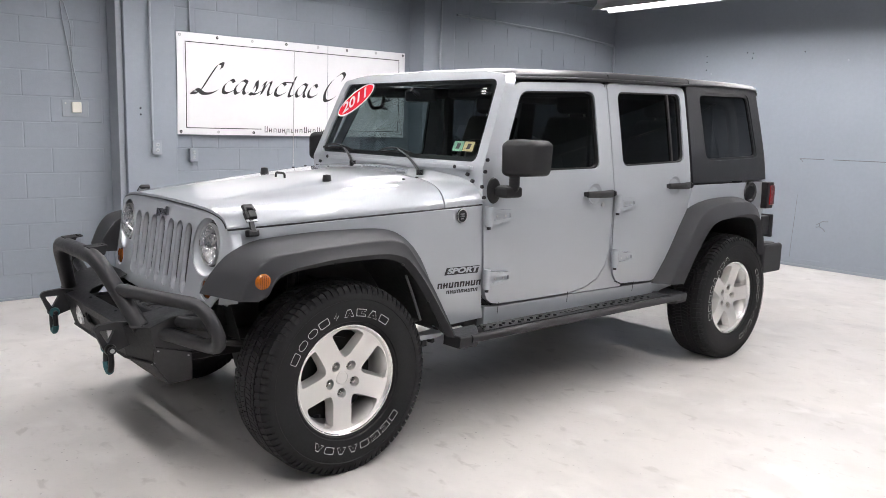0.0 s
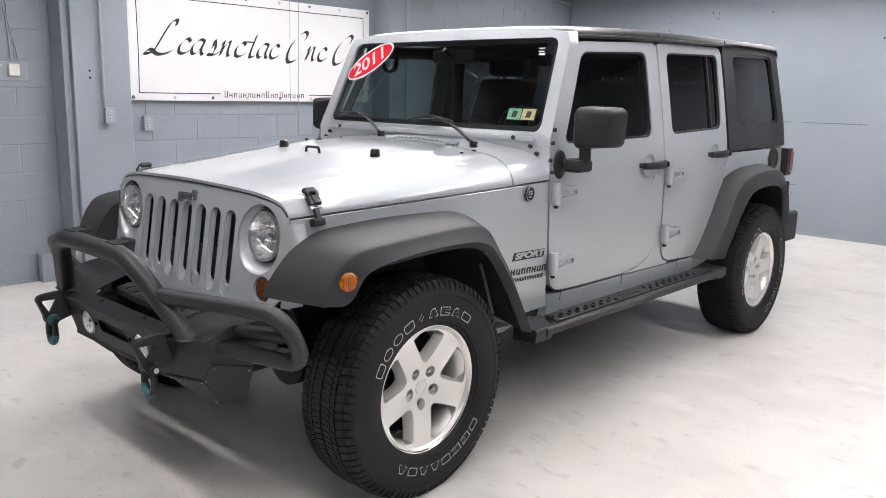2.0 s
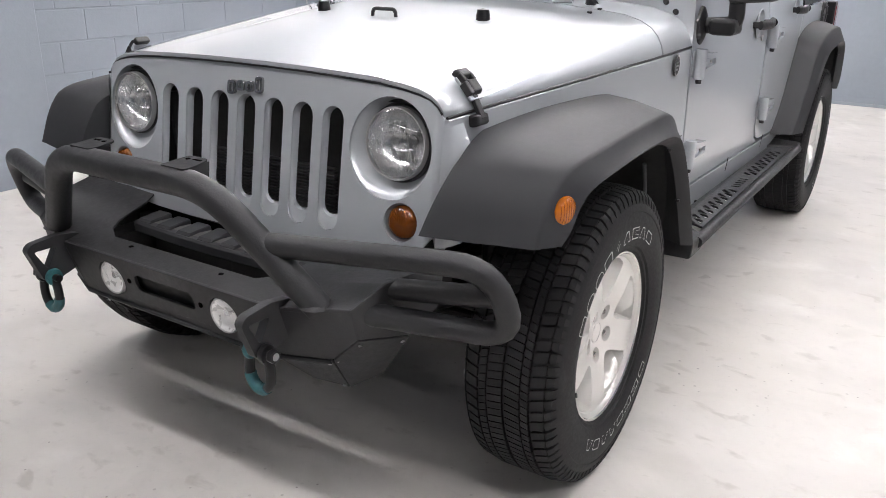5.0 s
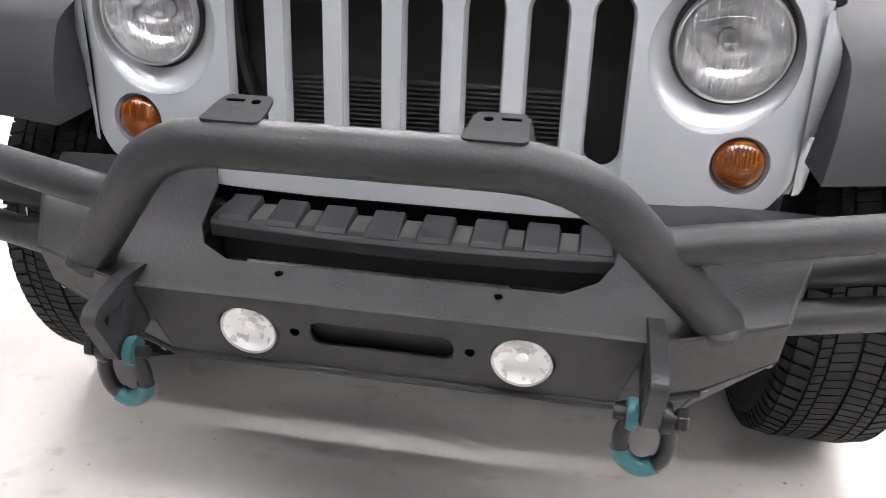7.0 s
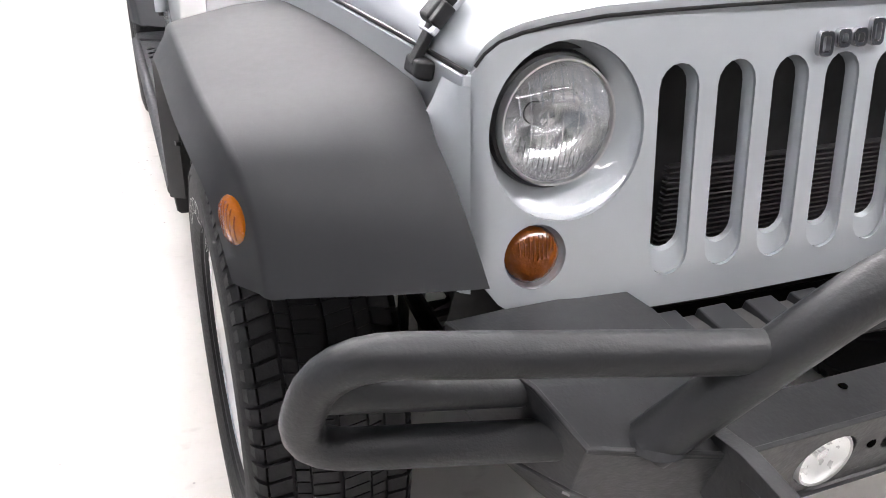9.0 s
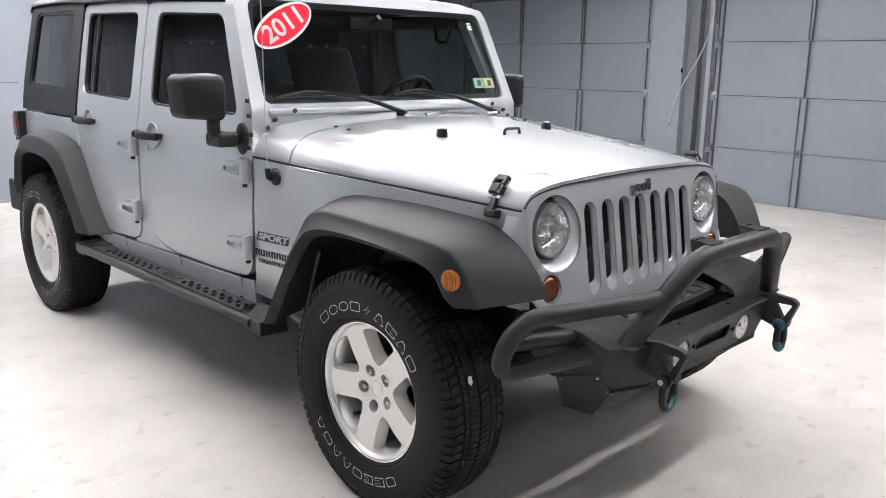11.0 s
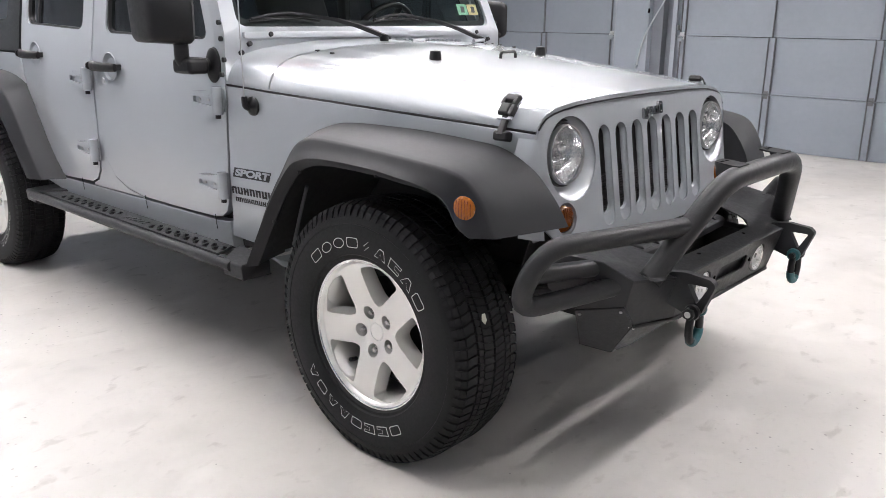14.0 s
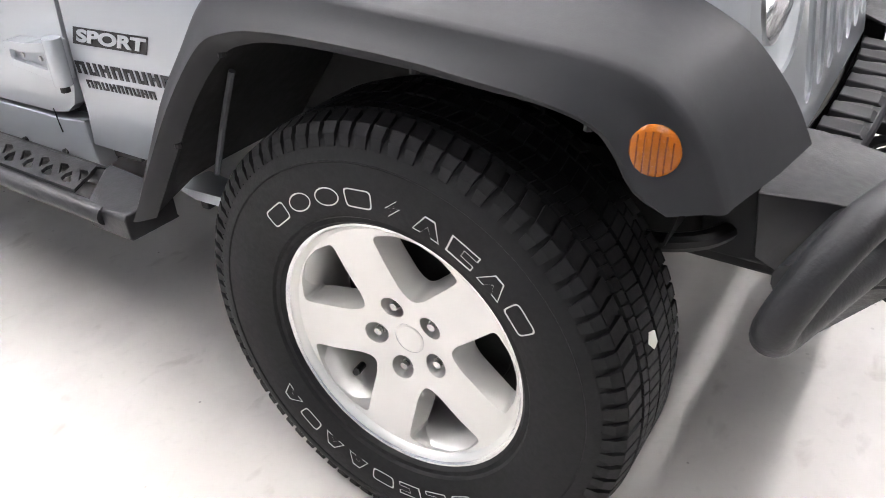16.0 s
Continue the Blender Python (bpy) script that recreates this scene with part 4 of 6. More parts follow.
            wide = [0.905, 0.908, 0.914, 0.921, 0.929, 0.935, 0.938, 0.938, 0.938, 0.938, 0.937, 0.935, 0.932, 0.925]
        else:
            top = [(-2.256, 0.556), (-2.364, 0.738), (-2.462, 0.898), (-2.54, 0.968), (-2.68, 1.007), (-2.89, 1.022), (-3.09, 1.004), (-3.20, 0.915), (-3.257, 0.74), (-3.268, 0.66)]
            arch = [(-2.377, 0.556), (-2.476, 0.729), (-2.575, 0.852), (-2.66, 0.902), (-2.80, 0.918), (-2.95, 0.922), (-3.09, 0.905), (-3.155, 0.85), (-3.205, 0.72), (-3.215, 0.66)]
            root = [(-2.20, 0.556), (-2.352, 0.758), (-2.50, 0.968), (-2.59, 1.012), (-2.74, 1.036), (-2.93, 1.043), (-3.12, 1.035), (-3.27, 0.985), (-3.37, 0.84), (-3.39, 0.66)]
            wide = [0.915, 0.928, 0.935, 0.938, 0.938, 0.938, 0.938, 0.936, 0.93, 0.92]
        rows = []
        nose = {} if rear else {0.512: 0.608, 0.480: 0.622, 0.432: 0.634, 0.392: 0.638, 0.31: 0.626}
        for (x, z), (ax, az), (ix, iz), w in zip(top, arch, root, wide):
            c = Vector((x - ax, z - az)).normalized()
            yi = lerp_table(SIDE, ix) - 0.010 + 0.010 * min(1, max(0, (ix - 0.33) / 0.10)) * (0 if rear else 1)
            yi = nose.get(ix, yi)
            y1 = w - 0.060
            mx, mz, my = (ix + x) / 2 + c.x * 0.006, (iz + z) / 2 + c.y * 0.008, (yi + y1) / 2
            rows.append([(ix, s * yi, iz), (mx, s * my, mz), (x + (ix - x) * 0.08, s * y1, z + (iz - z) * 0.08 + c.y * 0.003), (x, s * (w - 0.038), z - 0.0005), (x - c.x * 0.003, s * (w - 0.032), z - c.y * 0.003), (x - c.x * 0.009, s * (w - 0.028), z - c.y * 0.009), (x - c.x * 0.020, s * (w - 0.0245), z - c.y * 0.020),
                         ((x + ax) / 2, s * (w - 0.010), (z + az) / 2), (ax + c.x * 0.025, s * (w + 0.001), az + c.y * 0.025), (ax + c.x * 0.017, s * (w - 0.004), az + c.y * 0.017), (ax, s * (w - 0.032), az), (ax + c.x * 0.012, s * (w - 0.046), az + c.y * 0.012),
                         (x - c.x * 0.03, s * (w - 0.085), z - c.y * 0.03), (ix - c.x * 0.03 - (0.06 if ix > 0.38 else 0.0), s * (yi - 0.006), iz - c.y * 0.03)])
        bm = bmesh.new()
        loft(bm, smooth_rows(rows, 4), True, True)
        fl = part("rear_fender_flare" if rear else "front_fender_flare", bm, PLASTIC, car, "wide black plastic fender flare", angle=55)
        for k in ((3, 6, 10, 12) if not rear else (2, 7)):
            x, z = arch[k]
            part("rivet", tubes(([(x, s * (wide[k] - 0.03), z - 0.002), (x, s * (wide[k] - 0.03), z + 0.006)], 0.007, 8)), TRIMBLACK, fl)
        if not rear:
            y = 0.934
            ml = bmesh.new()
            revolve(ml, [(0.0001, 0.009), (0.02, 0.008), (0.029, 0.004), (0.033, -0.001), (0.033, -0.006)], 28)
            part("marker_lamp", ml, AMBER, fl, "amber side marker lamp", m=pose(0.384, s * 0.8975, 0.850, 0, 0, -14 if s > 0 else 194))
            for k in range(-3, 4):
                h = math.sqrt(0.030 ** 2 - (k * 0.0078) ** 2) - 0.003
                dome = lambda v: lerp_table([(0.0, 0.009), (0.02, 0.008), (0.029, 0.004), (0.033, -0.001)], math.hypot(k * 0.0078, v))
                rib = tubes(([(k * 0.0078, dome(h * q) - 0.0004, h * q) for q in (-1.0, -0.7, -0.35, 0.0, 0.35, 0.7, 1.0)], 0.0011, 6))
                part("lens_rib", rib, AMBER_DEEP, fl, m=pose(0.384, s * 0.8975, 0.850, 0, 0, -14 if s > 0 else 194))
        if not rear:
            bm = bmesh.new()
            loft(bm, [[(0.392 + (1.0 - z) * 0.12, s * 0.594, z), (0.384 + (1.0 - z) * 0.12, s * 0.606, z), (0.366 + (1.0 - z) * 0.10, s * (0.606 + g * 0.6), z), (0.335 + (1.0 - z) * 0.08, s * (0.606 + g), z)] for z, g in ((0.715, 0.02), (0.76, 0.028), (0.84, 0.036), (0.90, 0.042), (0.935, 0.036), (0.965, 0.018), (0.995, 0.004))])
            part("body_corner", bm, PAINT, car, angle=60)
        # wheel well
        ctr = WB if rear else 0.0
        path = [(ctr + (ax - ctr) * 1.05, az + 0.016) for ax, az in arch]
        bm = bmesh.new()
        loft(bm, [[(x, s * 0.90, z), (x, s * 0.70, z + 0.012), (x, s * 0.46, z + 0.012)] for x, z in path])
        pts = [bm.verts.new((x, s * 0.455, z + 0.012)) for x, z in path]
        bm.faces.new(pts)
        part("wheel_well", bm, DARK, car)
        if not rear:
            part("well_brace", tubes(([(-0.35, s * 0.81, 0.79), (-0.393, s * 0.805, 0.70), (-0.445, s * 0.80, 0.575)], 0.006, 8, 0.05)), DULL_GREY, car)
            mount = panel(round_poly([(-0.635, 0.757), (-0.620, 0.672), (-0.490, 0.690), (-0.482, 0.746)], 0.008, 3), [disc_poly(-0.515, 0.722, 0.010, 0.008, 12)], lambda u, v: Vector((u, s * v, 0.482)), (0, 0, -0.004))
            mount = part("body_mount_bracket", mount, PAINT, car, "silver pressed-steel body mount", bevel=0.001)
            part("flange", panel([(-0.635, 0.478), (-0.482, 0.478), (-0.485, 0.458), (-0.58, 0.460)], [], lambda u, v: Vector((u, s * (0.757 - (u + 0.635) * 0.077), v)), (0, -s * 0.004, 0)), PAINT, mount, bevel=0.001)
            for x0, x1, drop in ((-0.582, -0.560, 0.435), (-0.535, -0.505, 0.425)):
                part("tab", boxes((x0, x1, min(s * 0.70, s * 0.742), max(s * 0.70, s * 0.742), drop, 0.462)), DARK, mount, bevel=0.004)

    # side step: two rails, pierced treads, cast ends
    st = part("side_step", bmesh.new(), POWDER, car, "black tubular side step with pierced treads, " + SHORT[s])
    for y, z, r in ((0.906, 0.477, 0.020), (0.80, 0.474, 0.018)):
        part("rail", tubes(([(-0.66, s * y, z), (-2.33, s * y, z)], r, 14)), POWDER, st)
    holes = []
    for k in range(16):
        cx = -0.815 - 0.065 * k if k < 8 else -1.60 - 0.067 * (k - 8)
        for a0 in (0, 180):
            # half of a rounded opening beside a slanting web
            ring = [(0.026 * math.cos(radians(q)), 0.024 * math.sin(radians(q))) for q in (8, 48, 90, 132, 172)]
            turn = Matrix.Rotation(radians(a0 + 42), 2)
            holes.append([tuple(Vector((cx, 0.852)) + turn @ Vector((u, v + 0.0045))) for u, v in ring])
    bm = panel([(-0.815, 0.800), (-0.765, 0.893), (-2.235, 0.893), (-2.19, 0.800)], holes, lambda u, v: Vector((u, s * v, 0.500)), (0, 0, -0.008))
    tr = part("tread", bm, POWDER, st)
    for k in range(5):
        x = -1.345 - 0.034 * k
        part("bar", panel([(x, 0.838), (x - 0.006, 0.868), (x - 0.030, 0.868), (x - 0.024, 0.838)], [], lambda u, v: Vector((u, s * v, 0.5025)), (0, 0, -0.0025)), TRIMBLACK, tr)
    # folded edge that drops from the tread to the body
    part("tread_flange", panel([(-0.80, 0.76), (-2.20, 0.76), (-2.19, 0.80), (-0.815, 0.80)], [], lambda u, v: Vector((u, s * v, 0.4985 - (0.80 - v) * 0.6)), (0, 0, -0.006)), POWDER, st)
    for plan in ([(-0.705, 0.915), (-0.590, 0.915), (-0.585, 0.80), (-0.80, 0.785), (-0.785, 0.81)], [(-2.30, 0.912), (-2.415, 0.905), (-2.42, 0.72), (-2.21, 0.72), (-2.225, 0.80)]):
        bm = bmesh.new()
        mid = sum(p[0] for p in plan) / len(plan)
        loft(bm, [[(mid + (x - mid) * k, s * (y - g), z + (0.006 if y < 0.85 and z > 0.46 else 0.0)) for x, y in plan] for z, k, g in ((0.436, 0.94, 0.012), (0.446, 0.985, 0.003), (0.488, 1.0, 0.0), (0.496, 0.975, 0.006))], True, True)
        part("end_casting", bm, POWDER, st, bevel=0.004)
    for x in (-0.95, -1.55, -2.1):
        part("bracket", boxes((x - 0.03, x + 0.03, min(s * 0.62, s * 0.80), max(s * 0.62, s * 0.80), 0.44, 0.462)), POWDER, st, bevel=0.003)

# decals and badges on both sides
for s in (1, -1):
    y = lambda x, z: ysurf(x, z) + 0.0025
    for x0, x1, z0, z1 in ((-0.632, -0.822, 0.752, 0.787),):
        d = side_panel("model_decal", [(x0 + 0.006 * s, z0), (x1 + 0.006 * s, z0), (x1 - 0.006 * s, z1), (x0 - 0.006 * s, z1)], [], DECAL, s, car, "black decal with silver letters", depth=0.001, lift=0.0015, bevel=0)
        me = text_mesh("SPORT", 0.034, 0.22, 0.0004, 0.0016)
        me.materials.append(PAINT)
        ob = new("letters", me)
        ob.parent = d
        turn = Matrix(((-s, 0, 0), (0, 0, s), (0, 1, 0))).transposed()
        cx, cz = (x0 + x1) / 2, (z0 + z1) / 2
        slope = (ysurf(x1, cz) - ysurf(x0, cz)) / (x1 - x0)
        ax = Vector((-s, -s * s * slope * 1.0 if s > 0 else -slope * -1.0 * -1.0, 0))
        ax = Vector((-s, s * (-s) * slope, 0)).normalized()
        up = Vector((0, 0, 1))
        nz = ax.cross(up)
        ob.matrix_basis = Matrix.Translation((cx, s * (ysurf(cx, cz) + 0.003), cz)) @ Matrix((ax, up, nz)).transposed().to_4x4() @ Matrix.Diagonal((1.72, 1, 1, 1))
    # two lines of plain slanted bars under the decal
    for xx, pitch, z0, z1, count, thick in ((-0.588, 0.0318, 0.690, 0.716, 8, 0.0085), (-0.640, 0.0205, 0.661, 0.678, 9, 0.0050)):
        for k in range(count):
            x, lean, tall = xx - k * pitch, (z1 - z0) * 0.10, z1 - z0
            strokes = [(x, x - thick, z0, z1), (x - pitch * 0.52, x - pitch * 0.52 - thick, z0, z1)]
            zc = z0 + tall * (0.74, 0.42, 0.0, 0.74)[k % 4]
            strokes.append((x - thick * 1.05, x - pitch * 0.50, zc, zc + tall * 0.26))
            for a, b, c, d in strokes:
                if a - b > 0.002:
                    side_panel("decal_bar", [(a + (c - z0) / tall * -lean, c), (b + (c - z0) / tall * -lean, c), (b + (d - z0) / tall * -lean, d), (a + (d - z0) / tall * -lean, d)], [], DECAL, s, car, depth=0.001, lift=0.0015, bevel=0)
bm = bmesh.new()
revolve(bm, [(0.0001, 0.004), (0.026, 0.004), (0.030, 0.006), (0.033, 0.004), (0.034, 0.0)], 28)
bd = part("round_badge", bm, DECAL, car, "round black badge with a silver rim", m=pose(-0.715, ysurf(-0.715, 1.03) + 0.001, 1.03, 0, 0, 4))
bm = bmesh.new()
revolve(bm, [(0.0285, 0.0062), (0.031, 0.0072), (0.0335, 0.0062)], 28)
part("rim", bm, NICKEL, bd)
part("mark", boxes((-0.014, 0.014, 0.0045, 0.006, 0.006, 0.011), (-0.014, 0.014, 0.0045, 0.006, -0.004, 0.001), (-0.008, 0.008, 0.0045, 0.006, -0.016, -0.010)), NICKEL, bd)
bm = bmesh.new()
revolve(bm, [(0.0001, 0.02), (0.012, 0.02), (0.022, 0.012), (0.032, 0.004), (0.034, -0.004)], 24)
ant = part("antenna", bm, TRIMBLACK, car, "thin mast antenna on a black round base", m=pose(-0.70, -ysurf(-0.70, 1.013) - 0.002, 1.013, 0, 0, 180))
part("mast", tubes(([(0, 0.028, 0.0), (0.0, 0.032, 0.03), (0.012, 0.03, 0.86)], 0.0021, 6)), NICKEL, ant)
part("mast_foot", tubes(([(0, 0.012, -0.006), (0, 0.03, 0.0), (0, 0.032, 0.035)], 0.011, 10, 0.01)), TRIMBLACK, ant)

# ---- bonnet, cowl, windscreen, roof ----
TOPZ = [(-0.86, 1.236), (-0.66, 1.222), (-0.45, 1.203), (-0.26, 1.182), (0.0, 1.152), (0.2, 1.128), (0.34, 1.108), (0.40, 1.098)]
CURVE = [(0, 0.0), (0.125, 0.006), (0.25, 0.022), (0.375, 0.045), (0.5, 0.072), (0.545, 0.084), (0.575, 0.102), (0.61, 0.126), (0.7, 0.160), (0.82, 0.235), (0.89, 0.335), (0.94, 0.47), (0.97, 0.63), (0.99, 0.82), (1.0, 1.0)]

LIP_CURVE = [(f, 0.16 * (f / 0.78) ** 2.2 if f < 0.8 else v) for f, v in CURVE]


def hood_z(x, f):
    top, low = lerp_table(TOPZ, x), waist(x) + 0.002
    k = min(1.0, max(0.0, (x - 0.24) / 0.13))
    return top - (top - low) * (lerp_table(CURVE, f) * (1 - k) + lerp_table(LIP_CURVE, f) * k)


def hood_rows(xs, grow=0.0):
    rows = []
    for x in xs:
        w = lerp_table(SIDE, x) - 0.004 - 0.012 * max(0, (x - 0.36) / 0.07)
        row = []
        for f, _ in [(-f, 0) for f, _ in CURVE[:0:-1]] + CURVE:
            row.append((x - 0.02 * max(0, (x - 0.3) / 0.1) * abs(f) ** 3, w * f, hood_z(x, abs(f)) + grow))
        rows.append(row)
    return rows


def shell(rows, depth):
    bm = bmesh.new()
    low = [[(x, y * 0.985, z - depth) for x, y, z in r] for r in rows]
    g = loft(bm, rows)
    h = loft(bm, low)
    for a, b in ((g[0], h[0]), (g[-1], h[-1])):
        for i in range(len(a) - 1):
            bm.faces.new((a[i], a[i + 1], b[i + 1], b[i]))
    for i in range(len(g) - 1):
        for j in (0, -1):
            bm.faces.new((g[i][j], g[i + 1][j], h[i + 1][j], h[i][j]))
    return bm


hood = part("bonnet", shell(hood_rows([0.402, 0.40, 0.385, 0.37, 0.33, 0.26, 0.15, 0.0, -0.15, -0.3, -0.45, -0.56, -0.61, -0.618]), 0.02), PAINT, car, "silver bonnet with two rubber stops and a loop", angle=50)
cowl = part("cowl", shell(hood_rows([-0.626, -0.634, -0.70, -0.78, -0.84]), 0.02), PAINT, car, "silver cowl below the windscreen", angle=50)
for k in range(13):
    yv = -0.02 + 0.028 * k
    part("vent_slot", boxes((-0.735, -0.675, yv - 0.007, yv + 0.007, hood_z(-0.70, abs(yv) / 0.75) + 0.001, hood_z(-0.70, abs(yv) / 0.75) + 0.005)), GREYBOX if k % 2 else PAINT, cowl)
for yv in (0.02, 0.40):
    part("washer_nozzle", tubes(([(-0.64, yv - 0.05, hood_z(-0.64, yv) + 0.004), (-0.64, yv + 0.02, hood_z(-0.64, yv) + 0.006)], 0.008, 8)), PAINT, cowl)
for s in (1, -1):
    bm = bmesh.new()
    revolve(bm, [(0.022, -0.01), (0.021, 0.01), (0.018, 0.026), (0.0001, 0.03)], 16, axis="z")
    part("rubber_stop", bm, TRIMBLACK, hood, m=pose(-0.257, s * 0.308, hood_z(-0.257, 0.45) + 0.003))
    for x, z0 in ((-0.63, 0.006), (-0.55, 0.004)):
        part("cowl_bolt", tubes(([(x, s * 0.52, hood_z(x, 0.72) - 0.002), (x, s * 0.52, hood_z(x, 0.72) + 0.006)], 0.008, 8)), DARK, cowl)
    # rubber seal in the gap under the bonnet edge
    part("bonnet_seal", tubes(([(x, s * (lerp_table(SIDE, x) - 0.004), waist(x) - 0.002) for x in (0.385, 0.2, 0.0, -0.2, -0.4, -0.62, -0.835)], 0.0038, 8)), TRIMBLACK, car)
    # bonnet catch
    latch = part("bonnet_catch", bmesh.new(), PLASTIC, hood, "black rubber bonnet catch")

    def catch_block(name, c, d, tilt, material=MIRROR_BLACK, bevel=0.005, top=1.0, owner=latch):
        """A block on the bonnet's shoulder, narrowing to top across its upper face."""
        bm = bmesh.new()
        loft(bm, [[(a * d[0] * k, b * d[1] * k, e * d[2]) for a, b in ((-1, -1), (1, -1), (1, 1), (-1, 1))] for k, e in ((1.0, -1), (1.0, 0.2), (top, 1))], True, True)
        part(name, bm, material, owner, bevel=bevel, m=Matrix.Translation((c[0], s * c[1], c[2])) @ Euler((radians(-tilt * s), 0, 0)).to_matrix().to_4x4())

    catch_block("catch_plate", (0.286, 0.592, 1.066), (0.025, 0.033, 0.004), 47, PAINT, 0.002)
    catch_block("catch_head", (0.283, 0.572, 1.096), (0.025, 0.014, 0.010), 35, top=0.86)
    for dx in (-0.019, 0.019):
        catch_block("catch_ear", (0.284 + dx, 0.583, 1.088), (0.006, 0.012, 0.009), 42, bevel=0.003)
    catch_block("catch_body", (0.280, 0.599, 1.068), (0.020, 0.019, 0.012), 50, top=0.84)
    catch_block("catch_buckle", (0.305, 0.600, 1.066), (0.007, 0.017, 0.010), 50, bevel=0.003)
    catch_block("catch_strap", (0.288, 0.612, 1.040), (0.011, 0.046, 0.006), 62, bevel=0.003)
    catch_block("catch_foot", (0.289, 0.624, 0.997), (0.028, 0.014, 0.014), 78, bevel=0.006, top=0.85, owner=car)
part("bonnet_seal", tubes(([(0.405 - 0.02 * abs(f) ** 3, 0.592 * f, hood_z(0.40, abs(f)) - 0.0125) for f in [-f for f, _ in CURVE[-2:0:-1]] + [f for f, _ in CURVE[:-1]]], 0.0028, 8)), TRIMBLACK, car)
part("lift_loop", tubes(([(-0.18, -0.045, hood_z(-0.18, 0) - 0.004), (-0.18, -0.042, hood_z(-0.18, 0) + 0.022), (-0.18, 0.042, hood_z(-0.18, 0) + 0.022), (-0.18, 0.045, hood_z(-0.18, 0) - 0.004)], 0.006, 8, 0.02)), TRIMBLACK, hood)


def ws(u, v, back=0.0):
    return Vector((-0.833 - (max(v, 1.25) - 1.275) * 0.43 - back - 0.03 * u * u, u, v))


frame_o = round_poly([(-0.768, 1.088), (-0.764, 1.25), (-0.722, 1.655), (-0.70, 1.703), (-0.55, 1.722), (0.0, 1.734), (0.55, 1.722), (0.70, 1.703), (0.722, 1.655), (0.764, 1.25), (0.768, 1.088), (0.735, 1.088), (0.712, 1.125), (0.67, 1.165), (0.60, 1.19), (0.40, 1.21), (-0.40, 1.21), (-0.60, 1.19), (-0.67, 1.165), (-0.712, 1.125), (-0.735, 1.088)], 0.012)
glass_o = round_poly([(-0.702, 1.275), (0.702, 1.275), (0.662, 1.682), (-0.662, 1.682)], 0.045)
frame_ = part("windscreen_frame", panel(frame_o, [glass_o], lambda u, v: ws(u, v, -0.006), (-0.065, 0, 0.008), steps(-0.7, 0.7, 0.15), steps(1.1, 1.7, 0.1)), PAINT, car, "silver windscreen frame", bevel=0.014)
inner = [(u * 0.965, 1.478 + (v - 1.478) * 0.885) for u, v in glass_o]
part("glass_border", panel(glass_o, [inner], lambda u, v: ws(u, v, 0.010), (-0.002, 0, 0), steps(-0.7, 0.7, 0.15), steps(1.3, 1.66, 0.1)), TRIMBLACK, frame_, "black ceramic border")
pane = part("windscreen", panel(glass_o, [], lambda u, v: ws(u, v, 0.006), None, steps(-0.7, 0.7, 0.15), steps(1.3, 1.66, 0.1)), WINDSHIELD, frame_, "clear windscreen with stickers")
pane.visible_shadow = False
part("lower_rail", panel(round_poly([(-0.69, 1.236), (0.69, 1.236), (0.69, 1.258), (-0.69, 1.258)], 0.008, 3), [], lambda u, v: ws(u, v, -0.016), (-0.02, 0, 0), steps(-0.6, 0.6, 0.15)), PAINT, frame_, bevel=0.003)
for s in (1, -1):
    for u, v in ((0.67, 1.215), (0.705, 1.185), (0.58, 1.247)):
        p = ws(s * u, v, -0.008)
        part("frame_bolt", tubes(([p, p + Vector((0.012, 0, 0.004))], 0.009, 10)), DARK, frame_)
# wipers
for ya, yj, yb in ((-0.13, -0.44, -0.65), (0.46, 0.12, -0.06)):
    wp = part("wiper", bmesh.new(), TRIMBLACK, car, "black windscreen wiper at rest")
    p0 = Vector((-0.695, ya, hood_z(-0.695, abs(ya) / 0.75) + 0.012))
    p1 = ws(yj, 1.312, -0.03)
    arm = bmesh.new()
    loft(arm, [[p0.lerp(p1, k) + Vector((0, -w, 0.016 * math.sin(math.pi * k))), p0.lerp(p1, k) + Vector((0, w, 0.016 * math.sin(math.pi * k))), p0.lerp(p1, k) + Vector((0.010, w * 0.6, 0.012 + 0.016 * math.sin(math.pi * k))), p0.lerp(p1, k) + Vector((0.010, -w * 0.6, 0.012 + 0.016 * math.sin(math.pi * k)))] for k, w in ((-0.06, 0.012), (0, 0.018), (0.3, 0.016), (0.55, 0.014), (0.6, 0.007), (1.0, 0.006))], True, True)
    part("wiper_arm", arm, TRIMBLACK, wp, bevel=0.002)
    part("wiper_foot", tubes(([p0 - Vector((0, 0, 0.02)), p0 + Vector((0, 0, 0.012))], 0.018, 12)), TRIMBLACK, wp)
    far_ = yj + 0.10
    pts = [ws(far_ + (yb - far_) * k / 8, 1.296 + 0.010 * math.sin(math.pi * k / 8), -0.012) for k in range(9)]
    part("wiper_blade", tubes((pts, 0.0055, 6)), TRIMBLACK, wp)
    part("wiper_frame", tubes(([p + Vector((0.010, 0, 0.006)) + Vector((0.012, 0, 0.012)) * math.sin(math.pi * k / 8) for k, p in enumerate(pts)], 0.005, 6)), PLASTIC, wp)

